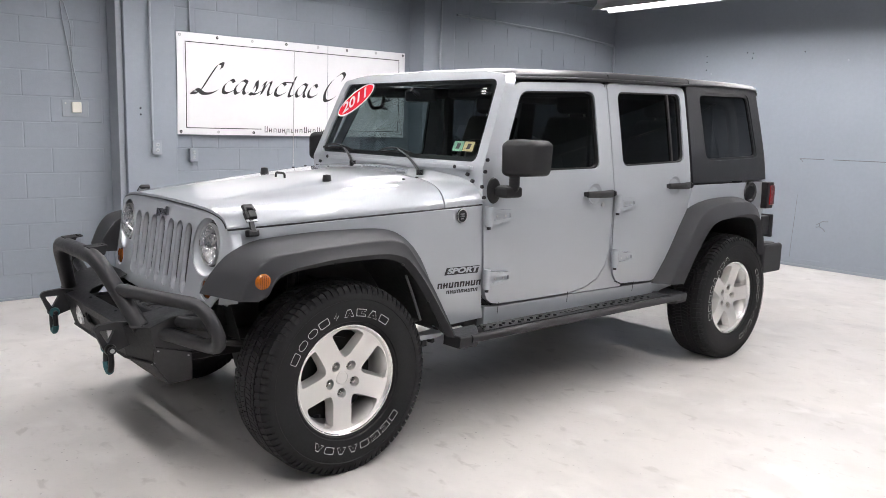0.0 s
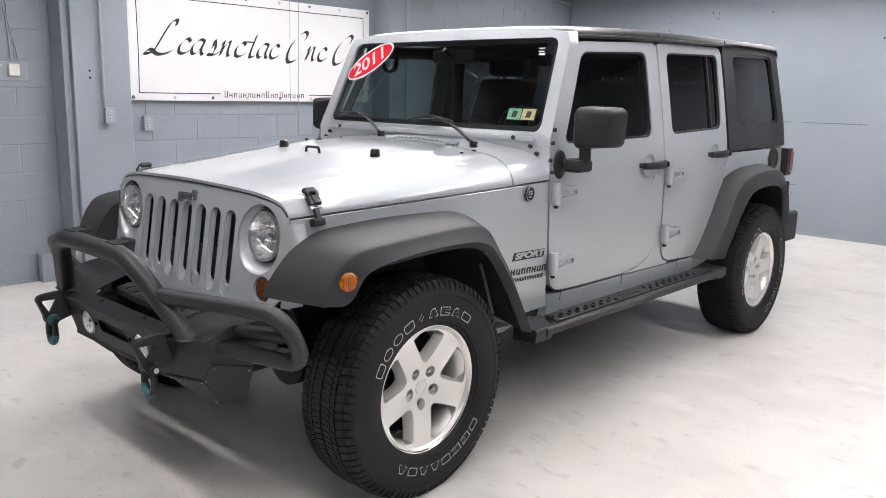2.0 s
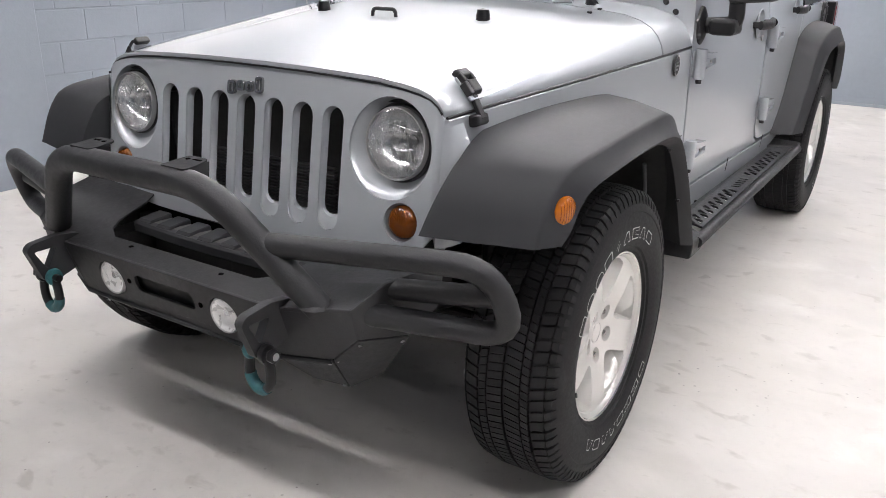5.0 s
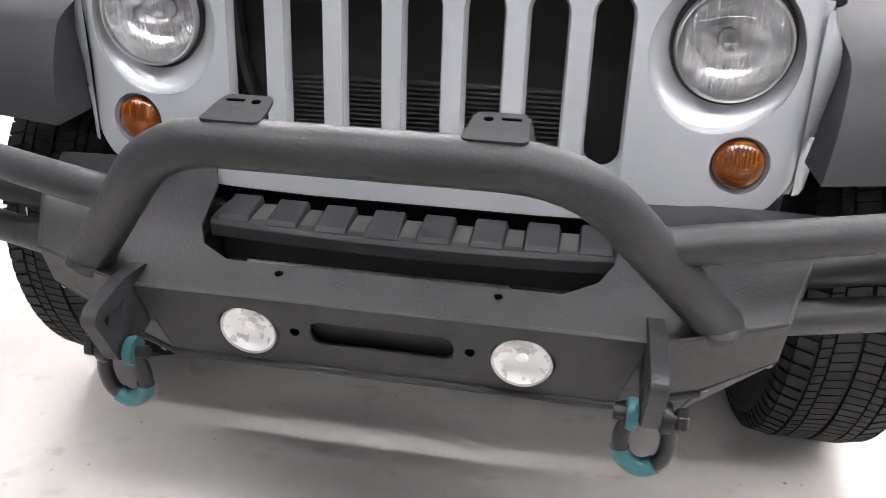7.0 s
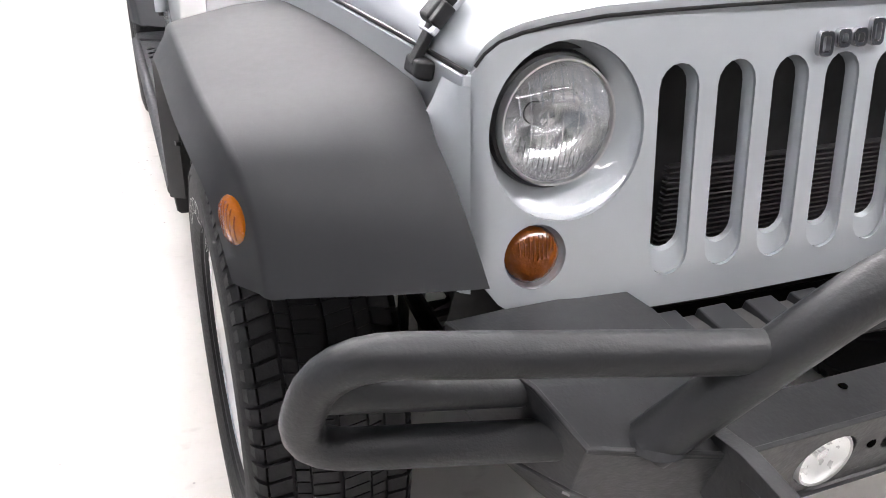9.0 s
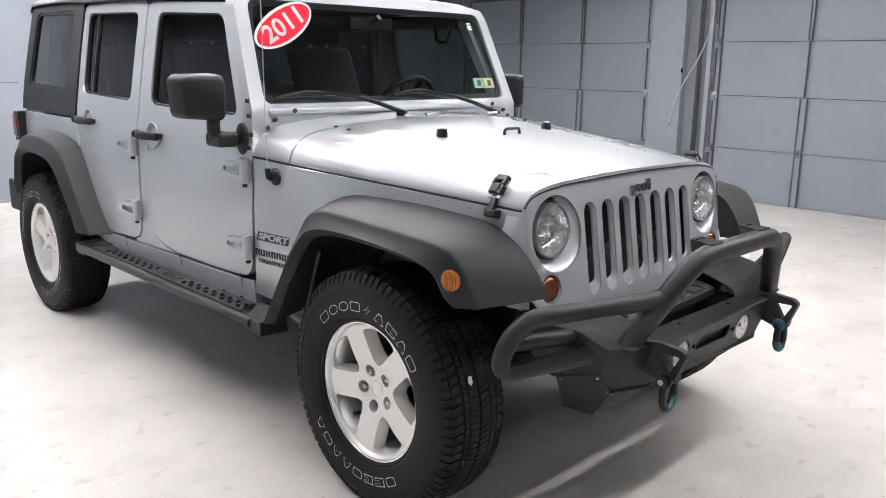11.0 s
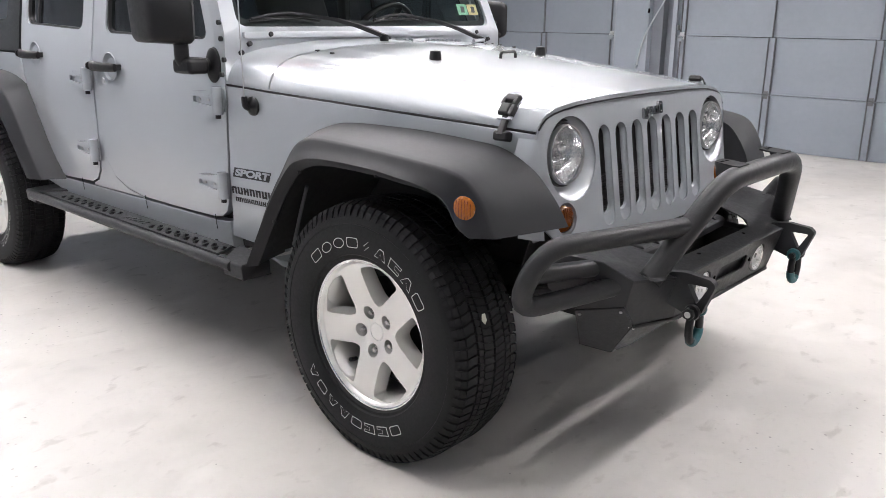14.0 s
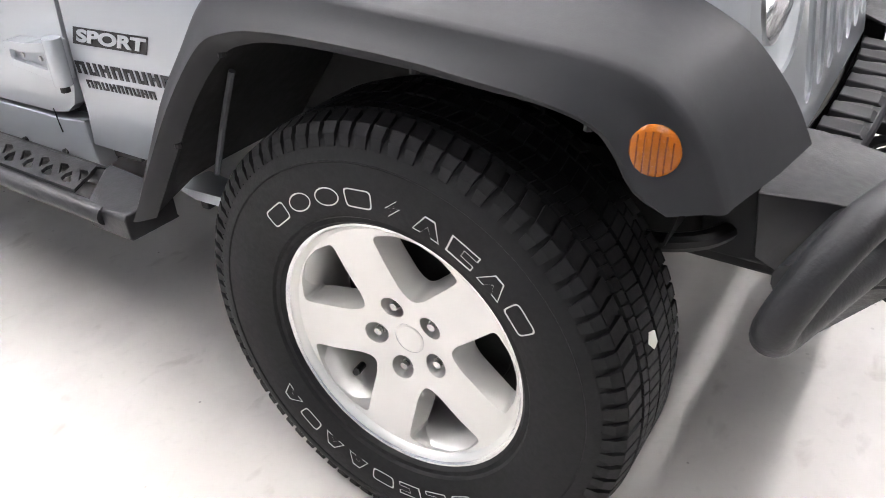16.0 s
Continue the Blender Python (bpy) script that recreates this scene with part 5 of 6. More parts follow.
# roof: black hardtop
rows = []
for x, dz in ((-1.035, -0.048), (-1.05, -0.030), (-1.12, -0.012), (-1.5, 0.004), (-1.87, 0.014), (-2.4, 0.022), (-2.9, 0.026), (-3.20, 0.028), (-3.34, 0.027), (-3.405, 0.022), (-3.435, 0.006), (-3.440, -0.03)):
    w = ysurf(x, 1.715) + 0.014
    low = 1.698 if x > -2.5 else 1.716
    half = [(w, low), (w + 0.004, 1.714), (w - 0.002, 1.732), (w - 0.022, 1.744), (w - 0.06, 1.750), (w - 0.15, 1.754), (0.35, 1.758), (0.0, 1.760)]
    rows.append([(x, y, z + dz) for y, z in half] + [(x, -y, z + dz) for y, z in half[-2::-1]])
bm = bmesh.new()
loft(bm, rows)
roof = part("hardtop_roof", bm, ROOFSKIN, car, "black textured hardtop roof panels", angle=60)
for x in (-1.795, -2.57):
    w, dz = ysurf(x, 1.715) + 0.014, 0.0095 if x > -2 else 0.0215
    half = [(w + 0.002, 1.716), (w - 0.001, 1.733), (w - 0.022, 1.745), (w - 0.06, 1.751), (w - 0.15, 1.755), (0.35, 1.759), (0.0, 1.761)]
    part("panel_joint", tubes(([(x, y, z + dz - 0.002) for y, z in half] + [(x, -y, z + dz - 0.002) for y, z in half[-2::-1]], 0.004, 6)), TRIMBLACK, roof)
part("headliner", boxes((-3.37, -1.06, -0.65, 0.65, 1.695, 1.705)), CLOTH, car)
for s in (1, -1):
    part("rain_gutter", tubes(([(x, s * (ysurf(x, 1.71) + 0.017), z) for x, z in ((-1.07, 1.690), (-1.4, 1.704), (-1.80, 1.714), (-2.2, 1.722), (-2.56, 1.728))], 0.008, 8)), TRIMBLACK, car)
# back of the car
part("tailgate", boxes((-3.49, -3.455, -0.75, 0.75, 0.56, 1.135)), PAINT, car, bevel=0.01)
part("back_window", panel(round_poly([(-0.70, 1.15), (0.70, 1.15), (0.66, 1.70), (-0.66, 1.70)], 0.03), [], lambda u, v: Vector((-3.465 + (v - 1.15) * 0.05, u, v)), None), TINTED, car)
rb = part("rear_bumper", boxes((-3.66, -3.50, -0.80, 0.80, 0.50, 0.70), (-3.66, -3.40, -0.845, -0.80, 0.50, 0.70), (-3.66, -3.40, 0.80, 0.845, 0.50, 0.70)), PLASTIC, car, "black plastic rear bumper", bevel=0.02)

# ---- inside ----
seat_list = [(-1.55, 0.36), (-1.55, -0.36), (-2.45, 0.34), (-2.45, -0.34)]
for x, y in seat_list:
    st = part("seat", bmesh.new(), CLOTH, car, "black cloth seat")
    part("cushion", boxes((x - 0.26, x + 0.24, y - 0.25, y + 0.25, 0.75, 0.93)), CLOTH, st, bevel=0.05)
    bm = bmesh.new()
    loft(bm, [[(x - 0.20 - 0.22 * k + d, y + w, 0.9 + 0.62 * k) for d, w in ((-0.05, -0.2), (0.06, -0.24 + 0.05 * k), (0.08, 0), (0.06, 0.24 - 0.05 * k), (-0.05, 0.2))] for k in (0, 0.3, 0.6, 0.85, 1.0)], True, True)
    part("backrest", bm, CLOTH, st, bevel=0.03)
    part("headrest", boxes((x - 0.46, x - 0.36, y - 0.135, y + 0.135, 1.535, 1.70 - 0.02)), CLOTH, st, bevel=0.035)
    part("headrest_post", tubes(([(x - 0.41, y - 0.06, 1.48), (x - 0.41, y - 0.06, 1.56)], 0.007, 6), ([(x - 0.41, y + 0.06, 1.48), (x - 0.41, y + 0.06, 1.56)], 0.007, 6)), NICKEL, st)
dash = part("dashboard", boxes((-1.12, -0.90, -0.69, 0.69, 0.98, 1.215)), TRIMBLACK, car, "black dashboard", bevel=0.03)
bm = bmesh.new()
rows = []
sc, tilt = Vector((-1.24, 0.37, 1.20)), Euler((0, radians(-62), 0)).to_matrix()
for k in range(33):
    a = 2 * math.pi * k / 32
    rows.append(sc + tilt @ Vector((0.19 * math.cos(a), 0.19 * math.sin(a), 0)))
tube(bm, rows, 0.015, 10, caps=False)
wheel_in = part("steering_wheel", bm, TRIMBLACK, car, "black steering wheel")
part("steering_hub", tubes(([sc, sc + tilt @ Vector((0, 0, -0.16))], 0.05, 12), ([sc, sc + tilt @ Vector((0.18, 0.05, 0))], 0.016, 8), ([sc, sc + tilt @ Vector((-0.02, 0.18, 0))], 0.016, 8), ([sc, sc + tilt @ Vector((-0.02, -0.18, 0))], 0.016, 8)), TRIMBLACK, wheel_in)
for s in (1, -1):
    part("roll_bar", tubes(([(-1.05, s * 0.60, 1.64), (-1.80, s * 0.63, 1.66), (-3.2, s * 0.62, 1.66), (-3.38, s * 0.62, 1.1)], 0.034, 10, 0.12), ([(-1.80, s * 0.62, 1.66), (-1.80, s * 0.64, 0.9)], 0.034, 10)), CLOTH, car)
    part("grab_handle", tubes(([(-1.08, s * 0.55, 1.62), (-1.12, s * 0.56, 1.54), (-1.20, s * 0.56, 1.55), (-1.22, s * 0.57, 1.62)], 0.012, 8, 0.03)), TRIMBLACK, car)
part("roll_bar", tubes(([(-1.80, -0.62, 1.66), (-1.80, 0.62, 1.66)], 0.034, 10)), CLOTH, car)
rv = part("rear_view_mirror", boxes((-1.075, -1.04, -0.13, 0.13, 1.575, 1.645)), TRIMBLACK, car, "black rear-view mirror behind the windscreen", bevel=0.015)
part("mirror_stem", tubes(([(-1.04, 0, 1.61), (-0.99, 0, 1.64)], 0.012, 8)), TRIMBLACK, rv)
part("cabin_floor", boxes((-3.4, -0.85, -0.70, 0.70, 0.56, 0.60)), DARK, car)
part("firewall", boxes((-0.90, -0.84, -0.69, 0.69, 0.56, 1.2)), DARK, car)

# ---- stickers on the glass ----
def tilted(u, v):
    return -0.517 + 0.883 * u - 0.469 * v, 1.585 + 0.469 * u + 0.883 * v


oval = part("year_sticker", panel(disc_poly(0, 0, 0.168, 0.066, 40), [], lambda u, v: ws(*tilted(u, v), -0.001), None), STICKER_WHITE, frame_, "red oval sticker with a white rim and a year")
part("field", panel(disc_poly(0, 0, 0.158, 0.056, 40), [], lambda u, v: ws(*tilted(u, v), -0.0025), None), STICKER_RED, oval)
me = text_mesh("2011", 0.095, 0.0, 0.0003, 0.0022)
for v in me.vertices:
    v.co = ws(*tilted(v.co.x * 1.25, v.co.y), -0.0045)
me.materials.append(STICKER_WHITE)
num = new("year_numerals", me)
num.parent = oval
for k, (y0, col) in enumerate(((0.56, STICKER_GREEN), (0.635, STICKER_GOLD))):
    stk = part("inspection_sticker", panel([(y0 - 0.036, 1.325), (y0 + 0.034, 1.325), (y0 + 0.034, 1.372), (y0 - 0.036, 1.372)], [], lambda u, v: ws(u - 0.02, v, -0.0015), None), col, frame_, "small coloured inspection sticker")
    part("bar", panel([(y0 - 0.014, 1.335), (y0 + 0.012, 1.335), (y0 + 0.016, 1.362), (y0 - 0.010, 1.362)], [], lambda u, v: ws(u - 0.02, v, -0.0025), None), DECAL, stk)
for k, (u, v) in enumerate(((0.57, 1.632), (0.57, 1.618), (0.575, 1.606))):
    part("glass_mark", panel([(u, v), (u + 0.03, v), (u + 0.03, v + 0.006), (u, v + 0.006)], [], lambda a, b: ws(a, b, -0.0015), None), STICKER_WHITE, frame_)

# ---- grille and lamps ----
def gx(y, z, lift=0.0):
    return 0.412 + (1.002 - z) * 0.154 - 0.06 * max(0, abs(y) - 0.33) - 0.030 * min(1, max(0, (abs(y) - 0.568) / 0.035)) ** 2 + lift


def on_grille(lift):
    return lambda u, v: Vector((gx(u, v, lift), u, v))


go = [(0.592 * f, hood_z(0.40, f) - 0.013) for f, _ in CURVE[:-2]] + [(0.590, 1.008), (0.599, 0.96), (0.603, 0.90), (0.600, 0.80), (0.588, 0.740), (0.56, 0.702), (0.53, 0.680), (0.45, 0.668), (0.2, 0.660), (0.0, 0.660)]
go = go + [(-u, v) for u, v in go[-2:0:-1]]


def slot(u, w, z0, z1):
    r = w / 2
    top = [(u + r * math.cos(a), z1 - r + r * math.sin(a)) for a in (math.pi * k / 8 for k in range(9))]
    return top + [(u - r * math.cos(a), z0 + r - r * math.sin(a)) for a in (math.pi * k / 8 for k in range(9))]


holes = [slot((k - 3) * 0.0975, 0.066, 0.710, 1.011) for k in range(7)] + [disc_poly(s * 0.459, 0.929, 0.113, 0.119, 40) for s in (1, -1)] + [disc_poly(s * 0.505, 0.764, 0.046, 0.046, 28) for s in (1, -1)]
grille = part("grille", panel(go, holes, on_grille(0), (-0.007, 0, -0.001), [q * k for k in (-1, 1) for q in (0.11, 0.22, 0.33, 0.44, 0.55, 0.572, 0.582, 0.590, 0.596)], steps(0.72, 1.05, 0.08)[1:-1]), PAINT, car, "silver seven-slot grille panel", bevel=0.008, angle=30)
for k in range(7):
    u = (k - 3) * 0.0975
    outer, innr = slot(u, 0.066, 0.710, 1.011), slot(u, 0.057, 0.740, 1.006)
    bm = bmesh.new()
    loft(bm, [[on_grille(-0.005)(*p) for p in outer], [on_grille(-0.014)(*p) for p in innr], [on_grille(-0.022)(*p) for p in slot(u, 0.056, 0.744, 1.004)]], True)
    part("slot_lip", bm, PAINT, grille)
bm = boxes((0.30, 0.335, -0.42, 0.42, 0.62, 1.04))
rad = part("radiator", bm, DARK, car, "black radiator behind the grille")
FIN = mat("dusty_cooling_fins", (0.05, 0.05, 0.052), 0.5, 0.3, 0.15, 20.0, 90.0)
pieces("cooling_fin", [(0.352, 0.366, -0.245, 0.245, 0.66 + k * 0.0088, 0.6632 + k * 0.0088) for k in range(21)], FIN, rad)
pieces("grille_shroud", [(0.20, 0.33, -0.57, -0.42, 0.70, 1.04), (0.20, 0.33, 0.42, 0.57, 0.70, 1.04), (0.24, 0.375, -0.54, 0.54, 1.03, 1.05), (0.20, 0.39, -0.5, 0.5, 0.60, 0.685)], DARK, car)
part("hose", tubes(([(0.37, -0.335, 0.98), (0.372, -0.33, 0.85), (0.37, -0.30, 0.74)], 0.016, 10, 0.05)), TRIMBLACK, rad)
xx = 0.062
for k, (w, h, d) in enumerate(((0.026, 0.040, 0.0), (0.026, 0.027, 0.0), (0.026, 0.027, 0.0), (0.028, 0.036, -0.011))):
    zc = 1.030 + d
    o = round_poly([(xx, zc - 0.012), (xx - w, zc - 0.012), (xx - w, zc - 0.012 + h), (xx, zc - 0.012 + h)], 0.009, 4)
    i_ = round_poly([(xx - 0.007, zc - 0.005), (xx - w + 0.007, zc - 0.005), (xx - w + 0.007, zc - 0.020 + h), (xx - 0.007, zc - 0.020 + h)], 0.004, 3)
    part("emblem_shape", panel(o, [i_], on_grille(0.010), (-0.009, 0, 0)), DARK_CHROME, grille, bevel=0.001)
    xx -= w + 0.006
for s in (1, -1):
    c = Vector((gx(0.47, 0.941), s * 0.470, 0.941))
    hl = part("headlight", bmesh.new(), TRIMBLACK, car, "round clear headlight in a silver dish")
    place = Matrix.Translation(c) @ Euler((0, radians(-5.0), 0)).to_matrix().to_4x4() @ Matrix.Diagonal((1, 0.915, 0.915, 1))
    bm = bmesh.new()
    lip = disc_poly(s * 0.459, 0.929, 0.1135, 0.1195, 48)
    ring_ = disc_poly(s * 0.470, 0.941, 0.0925, 0.0925, 48)
    loft(bm, [[on_grille(-0.006 - 0.026 * k ** 0.6)(a[0] + (b[0] - a[0]) * k, a[1] + (b[1] - a[1]) * k) for a, b in zip(lip, ring_)] for k in (0, 0.15, 0.35, 0.65, 1.0)], True)
    part("dish", bm, PAINT, hl)
    bm = bmesh.new()
    revolve(bm, [(0.0945, -0.034), (0.0945, -0.010), (0.0925, -0.003), (0.0895, -0.004), (0.0885, -0.02)], 48, axis="x")
    part("rim", bm, NICKEL, hl, m=place)
    bm = bmesh.new()
    revolve(bm, [(0.104, -0.036), (0.1000, -0.020), (0.0948, -0.018), (0.0948, -0.030)], 48, axis="x")
    part("rubber_ring", bm, TRIMBLACK, hl, m=place)
    bm = bmesh.new()
    revolve(bm, [(0.0885, -0.012), (0.082, -0.040), (0.065, -0.060), (0.035, -0.074), (0.018, -0.078)], 48, axis="x")
    part("reflector", bm, REFLECTOR, hl, m=place)
    bm = bmesh.new()
    revolve(bm, [(0.0001, -0.034), (0.012, -0.036), (0.017, -0.045), (0.017, -0.078)], 24, axis="x")
    part("bulb_shield", bm, CHROME, hl, m=place)
    bm = bmesh.new()
    for k in range(19):
        yy = -0.076 + 0.0084 * k
        hh = math.sqrt(max(0, 0.084 ** 2 - yy ** 2))
        low, high = (-0.96, -0.18) if k % 3 else (-0.96, 0.30)
        tube(bm, [(0.006 - 0.016 * q * q, yy, hh * q) for q in (low, (low + high) / 2, high)], 0.0010, 6)
        if k % 2:
            tube(bm, [(0.006 - 0.016 * q * q, yy, hh * q) for q in (0.38, 0.66, 0.94)], 0.0011, 6)
    part("lens_flutes", bm, REFLECTOR, hl, m=place)
    bm = bmesh.new()
    revolve(bm, [(0.0895, -0.006), (0.07, 0.005), (0.04, 0.012), (0.0001, 0.014)], 48, axis="x")
    ln = part("lens", bm, LENS, hl, m=place)
    ln.visible_shadow = False
    c = Vector((gx(0.505, 0.764), s * 0.505, 0.764))
    ts = part("turn_signal", bmesh.new(), AMBER, car, "round amber turn signal")
    bm = bmesh.new()
    revolve(bm, [(0.0001, 0.008), (0.02, 0.007), (0.034, 0.001), (0.0405, -0.008), (0.041, -0.02)], 36, axis="x")
    part("lens", bm, AMBER_DEEP, ts, m=Matrix.Translation(c) @ Euler((0, radians(-8.0), 0)).to_matrix().to_4x4())
    bm = bmesh.new()
    tube(bm, [c + Vector((0.004, -0.012, -0.013)), c + Vector((0.004, 0.012, -0.013))], 0.0045, 8)
    part("bulb", bm, AMBER, ts)
    bm = bmesh.new()
    revolve(bm, [(0.0475, -0.005), (0.045, -0.010), (0.0412, -0.014)], 36, axis="x")
    part("silver_surround", bm, PAINT, ts, m=Matrix.Translation(c) @ Euler((0, radians(-8.0), 0)).to_matrix().to_4x4())
    for k in range(-5, 6):
        h = math.sqrt(0.037 ** 2 - (k * 0.0065) ** 2)
        part("lens_rib", tubes(([c + Vector((0.0078 - (k * 0.0065 / 0.041) ** 2 * 0.012 - q * q * 0.011 + h * q * 0.14, k * 0.0065, h * q)) for q in (-0.95, -0.5, 0.0, 0.5, 0.95)], 0.0012, 6)), AMBER_DEEP, ts)

# ---- front bumper with bull bar ----
bump = part("front_bumper", bmesh.new(), POWDER, car, "black powder-coated steel bumper with a tubular bull bar")


def bz(x):
    return 0.627 + (0.742 - x) * 0.235


def rise(x, y):
    """The outer edge of the top plate curls up towards its middle."""
    return min(1, max(0, (abs(y) - 0.44) / 0.15)) * lerp_table([(0.44, 0.008), (0.55, 0.026), (0.615, 0.034), (0.692, 0.012), (0.75, 0.0)], x)


top_o = [(0.742, 0.375), (0.692, 0.560), (0.615, 0.594), (0.465, 0.648), (0.440, 0.366), (0.500, 0.340), (0.600, 0.326), (0.640, 0.304), (0.669, 0.255)]
top_o = top_o + [(u, -v) for u, v in top_o[::-1]]
part("top_plate", panel(top_o, [], lambda u, v: Vector((u, v, bz(u) + rise(u, v))), (0, 0, -0.006), (0.50, 0.55, 0.58, 0.615, 0.65), (-0.56, -0.52, -0.48, -0.44, 0.44, 0.48, 0.52, 0.56)), POWDER, bump, bevel=0.002, angle=40)
fp = lambda u, v: Vector((0.744 - (0.628 - v) * 0.25, u, v))
slot_o = [(0.108 * a, 0.567 + b) for a, b in ((1, 0), (0.97, 0.017), (0.88, 0.024), (-0.88, 0.024), (-0.97, 0.017), (-1, 0), (-0.97, -0.017), (-0.88, -0.024), (0.88, -0.024), (0.97, -0.017))]
front_h = [slot_o] + [disc_poly(s * 0.207, 0.557, 0.047, 0.047, 30) for s in (1, -1)]
part("front_plate", panel([(-0.375, 0.628), (0.375, 0.628), (0.345, 0.494), (0.30, 0.490), (-0.30, 0.490), (-0.345, 0.494)], front_h, fp, (-0.008, 0, 0.002)), POWDER, bump, bevel=0.002)
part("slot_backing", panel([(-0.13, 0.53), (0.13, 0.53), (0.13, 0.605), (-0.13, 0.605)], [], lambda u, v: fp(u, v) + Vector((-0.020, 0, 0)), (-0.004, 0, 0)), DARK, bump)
for s in (1, -1):
    # corner, wing and lower wedge plates
    bm = bmesh.new()
    a = [Vector(p) for p in ((0.744, 0.375, 0.628), (0.692, 0.560, bz(0.692) + rise(0.692, 0.560)), (0.674, 0.562, 0.572), (0.652, 0.470, 0.488), (0.712, 0.345, 0.494))]
    b = [Vector(p) for p in ((0.692, 0.560, bz(0.692) + rise(0.692, 0.560)), (0.615, 0.594, bz(0.615) + rise(0.615, 0.594)), (0.465, 0.648, bz(0.465) + rise(0.465, 0.648)), (0.475, 0.64, 0.60), (0.545, 0.605, 0.545), (0.674, 0.562, 0.572))]
    w = [Vector(p) for p in ((0.712, 0.345, 0.490), (0.652, 0.470, 0.484), (0.578, 0.455, 0.378), (0.585, 0.345, 0.372))]
    w2 = [Vector(p) for p in ((0.652, 0.474, 0.486), (0.672, 0.564, 0.568), (0.545, 0.606, 0.540), (0.500, 0.500, 0.395), (0.578, 0.459, 0.379))]
    for name, loop in (("corner_plate", a), ("wing_plate", b), ("lower_plate", w), ("lower_side_plate", w2)):
        pts = [Vector((p.x, s * p.y, p.z)) for p in loop]
        nrm = (pts[1] - pts[0]).cross(pts[2] - pts[0]).normalized()
        if nrm.x < 0:
            nrm = -nrm
        bm = bmesh.new()
        f = [bm.verts.new(p) for p in pts]
        g = [bm.verts.new(p - nrm * 0.007) for p in pts]
        bm.faces.new(f), bm.faces.new(g[::-1])
        for i in range(len(f)):
            bm.faces.new((f[i - 1], f[i], g[i], g[i - 1]))
        pl = part(name, bm, POWDER, bump, bevel=0.002)
        if name.startswith("lower"):
            c = sum(pts, Vector()) / len(pts)
            for p in pts[:3]:
                q = p.lerp(c, 0.16)
                part("screw", tubes(([q, q + nrm * 0.003], 0.005, 8)), NICKEL, pl)
    # tubes
    part("wing_tube", tubes(([(0.744, s * 0.350, 0.771), (0.590, s * 0.838, 0.774), (0.530, s * 0.872, 0.604), (0.640, s * 0.552, 0.622)], 0.0265, 20, 0.085)), POWDER, bump)
    for q, d, r in ((Vector((0.640, s * 0.552, 0.622)), Vector((0.33, -s * 0.94, 0.05)), 0.0265), (Vector((0.585, s * 0.585, 0.668)), Vector((0.13, -s * 0.98, -0.1)), 0.0245)):
        bm = bmesh.new()
        revolve(bm, [(r, -0.001), (r * 0.95, 0.008), (r * 0.8, 0.015), (r * 0.5, 0.021), (0.0001, 0.024)], 18, axis="z")
        part("tube_end", bm, POWDER, bump, m=Matrix.Translation(q) @ d.to_track_quat("Z", "Y").to_matrix().to_4x4())
    part("wing_strut", tubes(([(0.550, s * 0.838, 0.696), (0.585, s * 0.585, 0.668)], 0.0245, 14)), POWDER, bump)
    tab = part("hoop_tab", panel(round_poly([(0.718, 0.131), (0.740, 0.127), (0.796, 0.122), (0.796, 0.202), (0.740, 0.199), (0.718, 0.193)], 0.012, 5), [], lambda u, v: Vector((u, s * v, 0.9215 + 0.10 * max(0.0, 0.775 - u))), (0, 0, -0.005), steps(0.712, 0.796, 0.012)), TAB_COAT, bump, bevel=0.0015)
    part("tab_flange", panel([(0.722, 0.0), (0.792, 0.0), (0.790, 0.030), (0.735, 0.030)], [], lambda u, v: Vector((u, s * (0.199 + v * 0.35), 0.9185 + 0.10 * max(0.0, 0.775 - u) * (1 - v / 0.03) - v)), (0, -s * 0.005, 0)), TAB_COAT, tab, bevel=0.0015)
    part("tab_hole", tubes(([(0.737, s * 0.148, 0.922), (0.737, s * 0.148, 0.9262)], 0.006, 12)), HOLE_SHADE, tab)
    part("tab_slot", boxes((0.732, 0.738, min(s * 0.164, s * 0.188), max(s * 0.164, s * 0.188), 0.922, 0.9264)), HOLE_SHADE, tab)
    bm = bmesh.new()
    revolve(bm, [(0.031, 0.0), (0.040, 0.002), (0.035, 0.008), (0.031, 0.012)], 20, axis="z", at=(0.695, s * 0.466, bz(0.695) - 0.001))
    part("weld", bm, POWDER, bump)
    # shackle mount and shackle
    sy = s * 0.384
    plate_o = round_poly([(0.70, 0.640), (0.765, 0.650), (0.838, 0.643), (0.853, 0.628), (0.818, 0.538), (0.79, 0.526), (0.70, 0.555)], 0.010, 3)
    tri = round_poly([(0.772, 0.620), (0.834, 0.621), (0.803, 0.566)], 0.008, 3)
    part("shackle_mount", panel(plate_o, [tri], lambda u, v: Vector((u - 0.006, s * 0.373, v)), (0, s * 0.024, 0)), POWDER, bump, "black pierced shackle mount", bevel=0.003)
    sh = part("shackle", bmesh.new(), TEAL, bump, "worn teal bow shackle with a black isolator")
    xs = 0.792
    ring = [(xs, sy + s * 0.022, 0.545), (xs, sy + s * 0.034, 0.505), (xs, sy + s * 0.028, 0.466), (xs, sy, 0.447), (xs, sy - s * 0.028, 0.466), (xs, sy - s * 0.034, 0.505), (xs, sy - s * 0.022, 0.545)]
    bow = rounded(ring, 0.02)
    part("bow", tubes((bow, 0.0115, 12)), TRIMBLACK, sh, "black sleeved bow")
    part("worn_foot", tubes((bow[13:30], 0.0135, 12)), TEAL, sh, "worn teal paint on the foot of the bow")
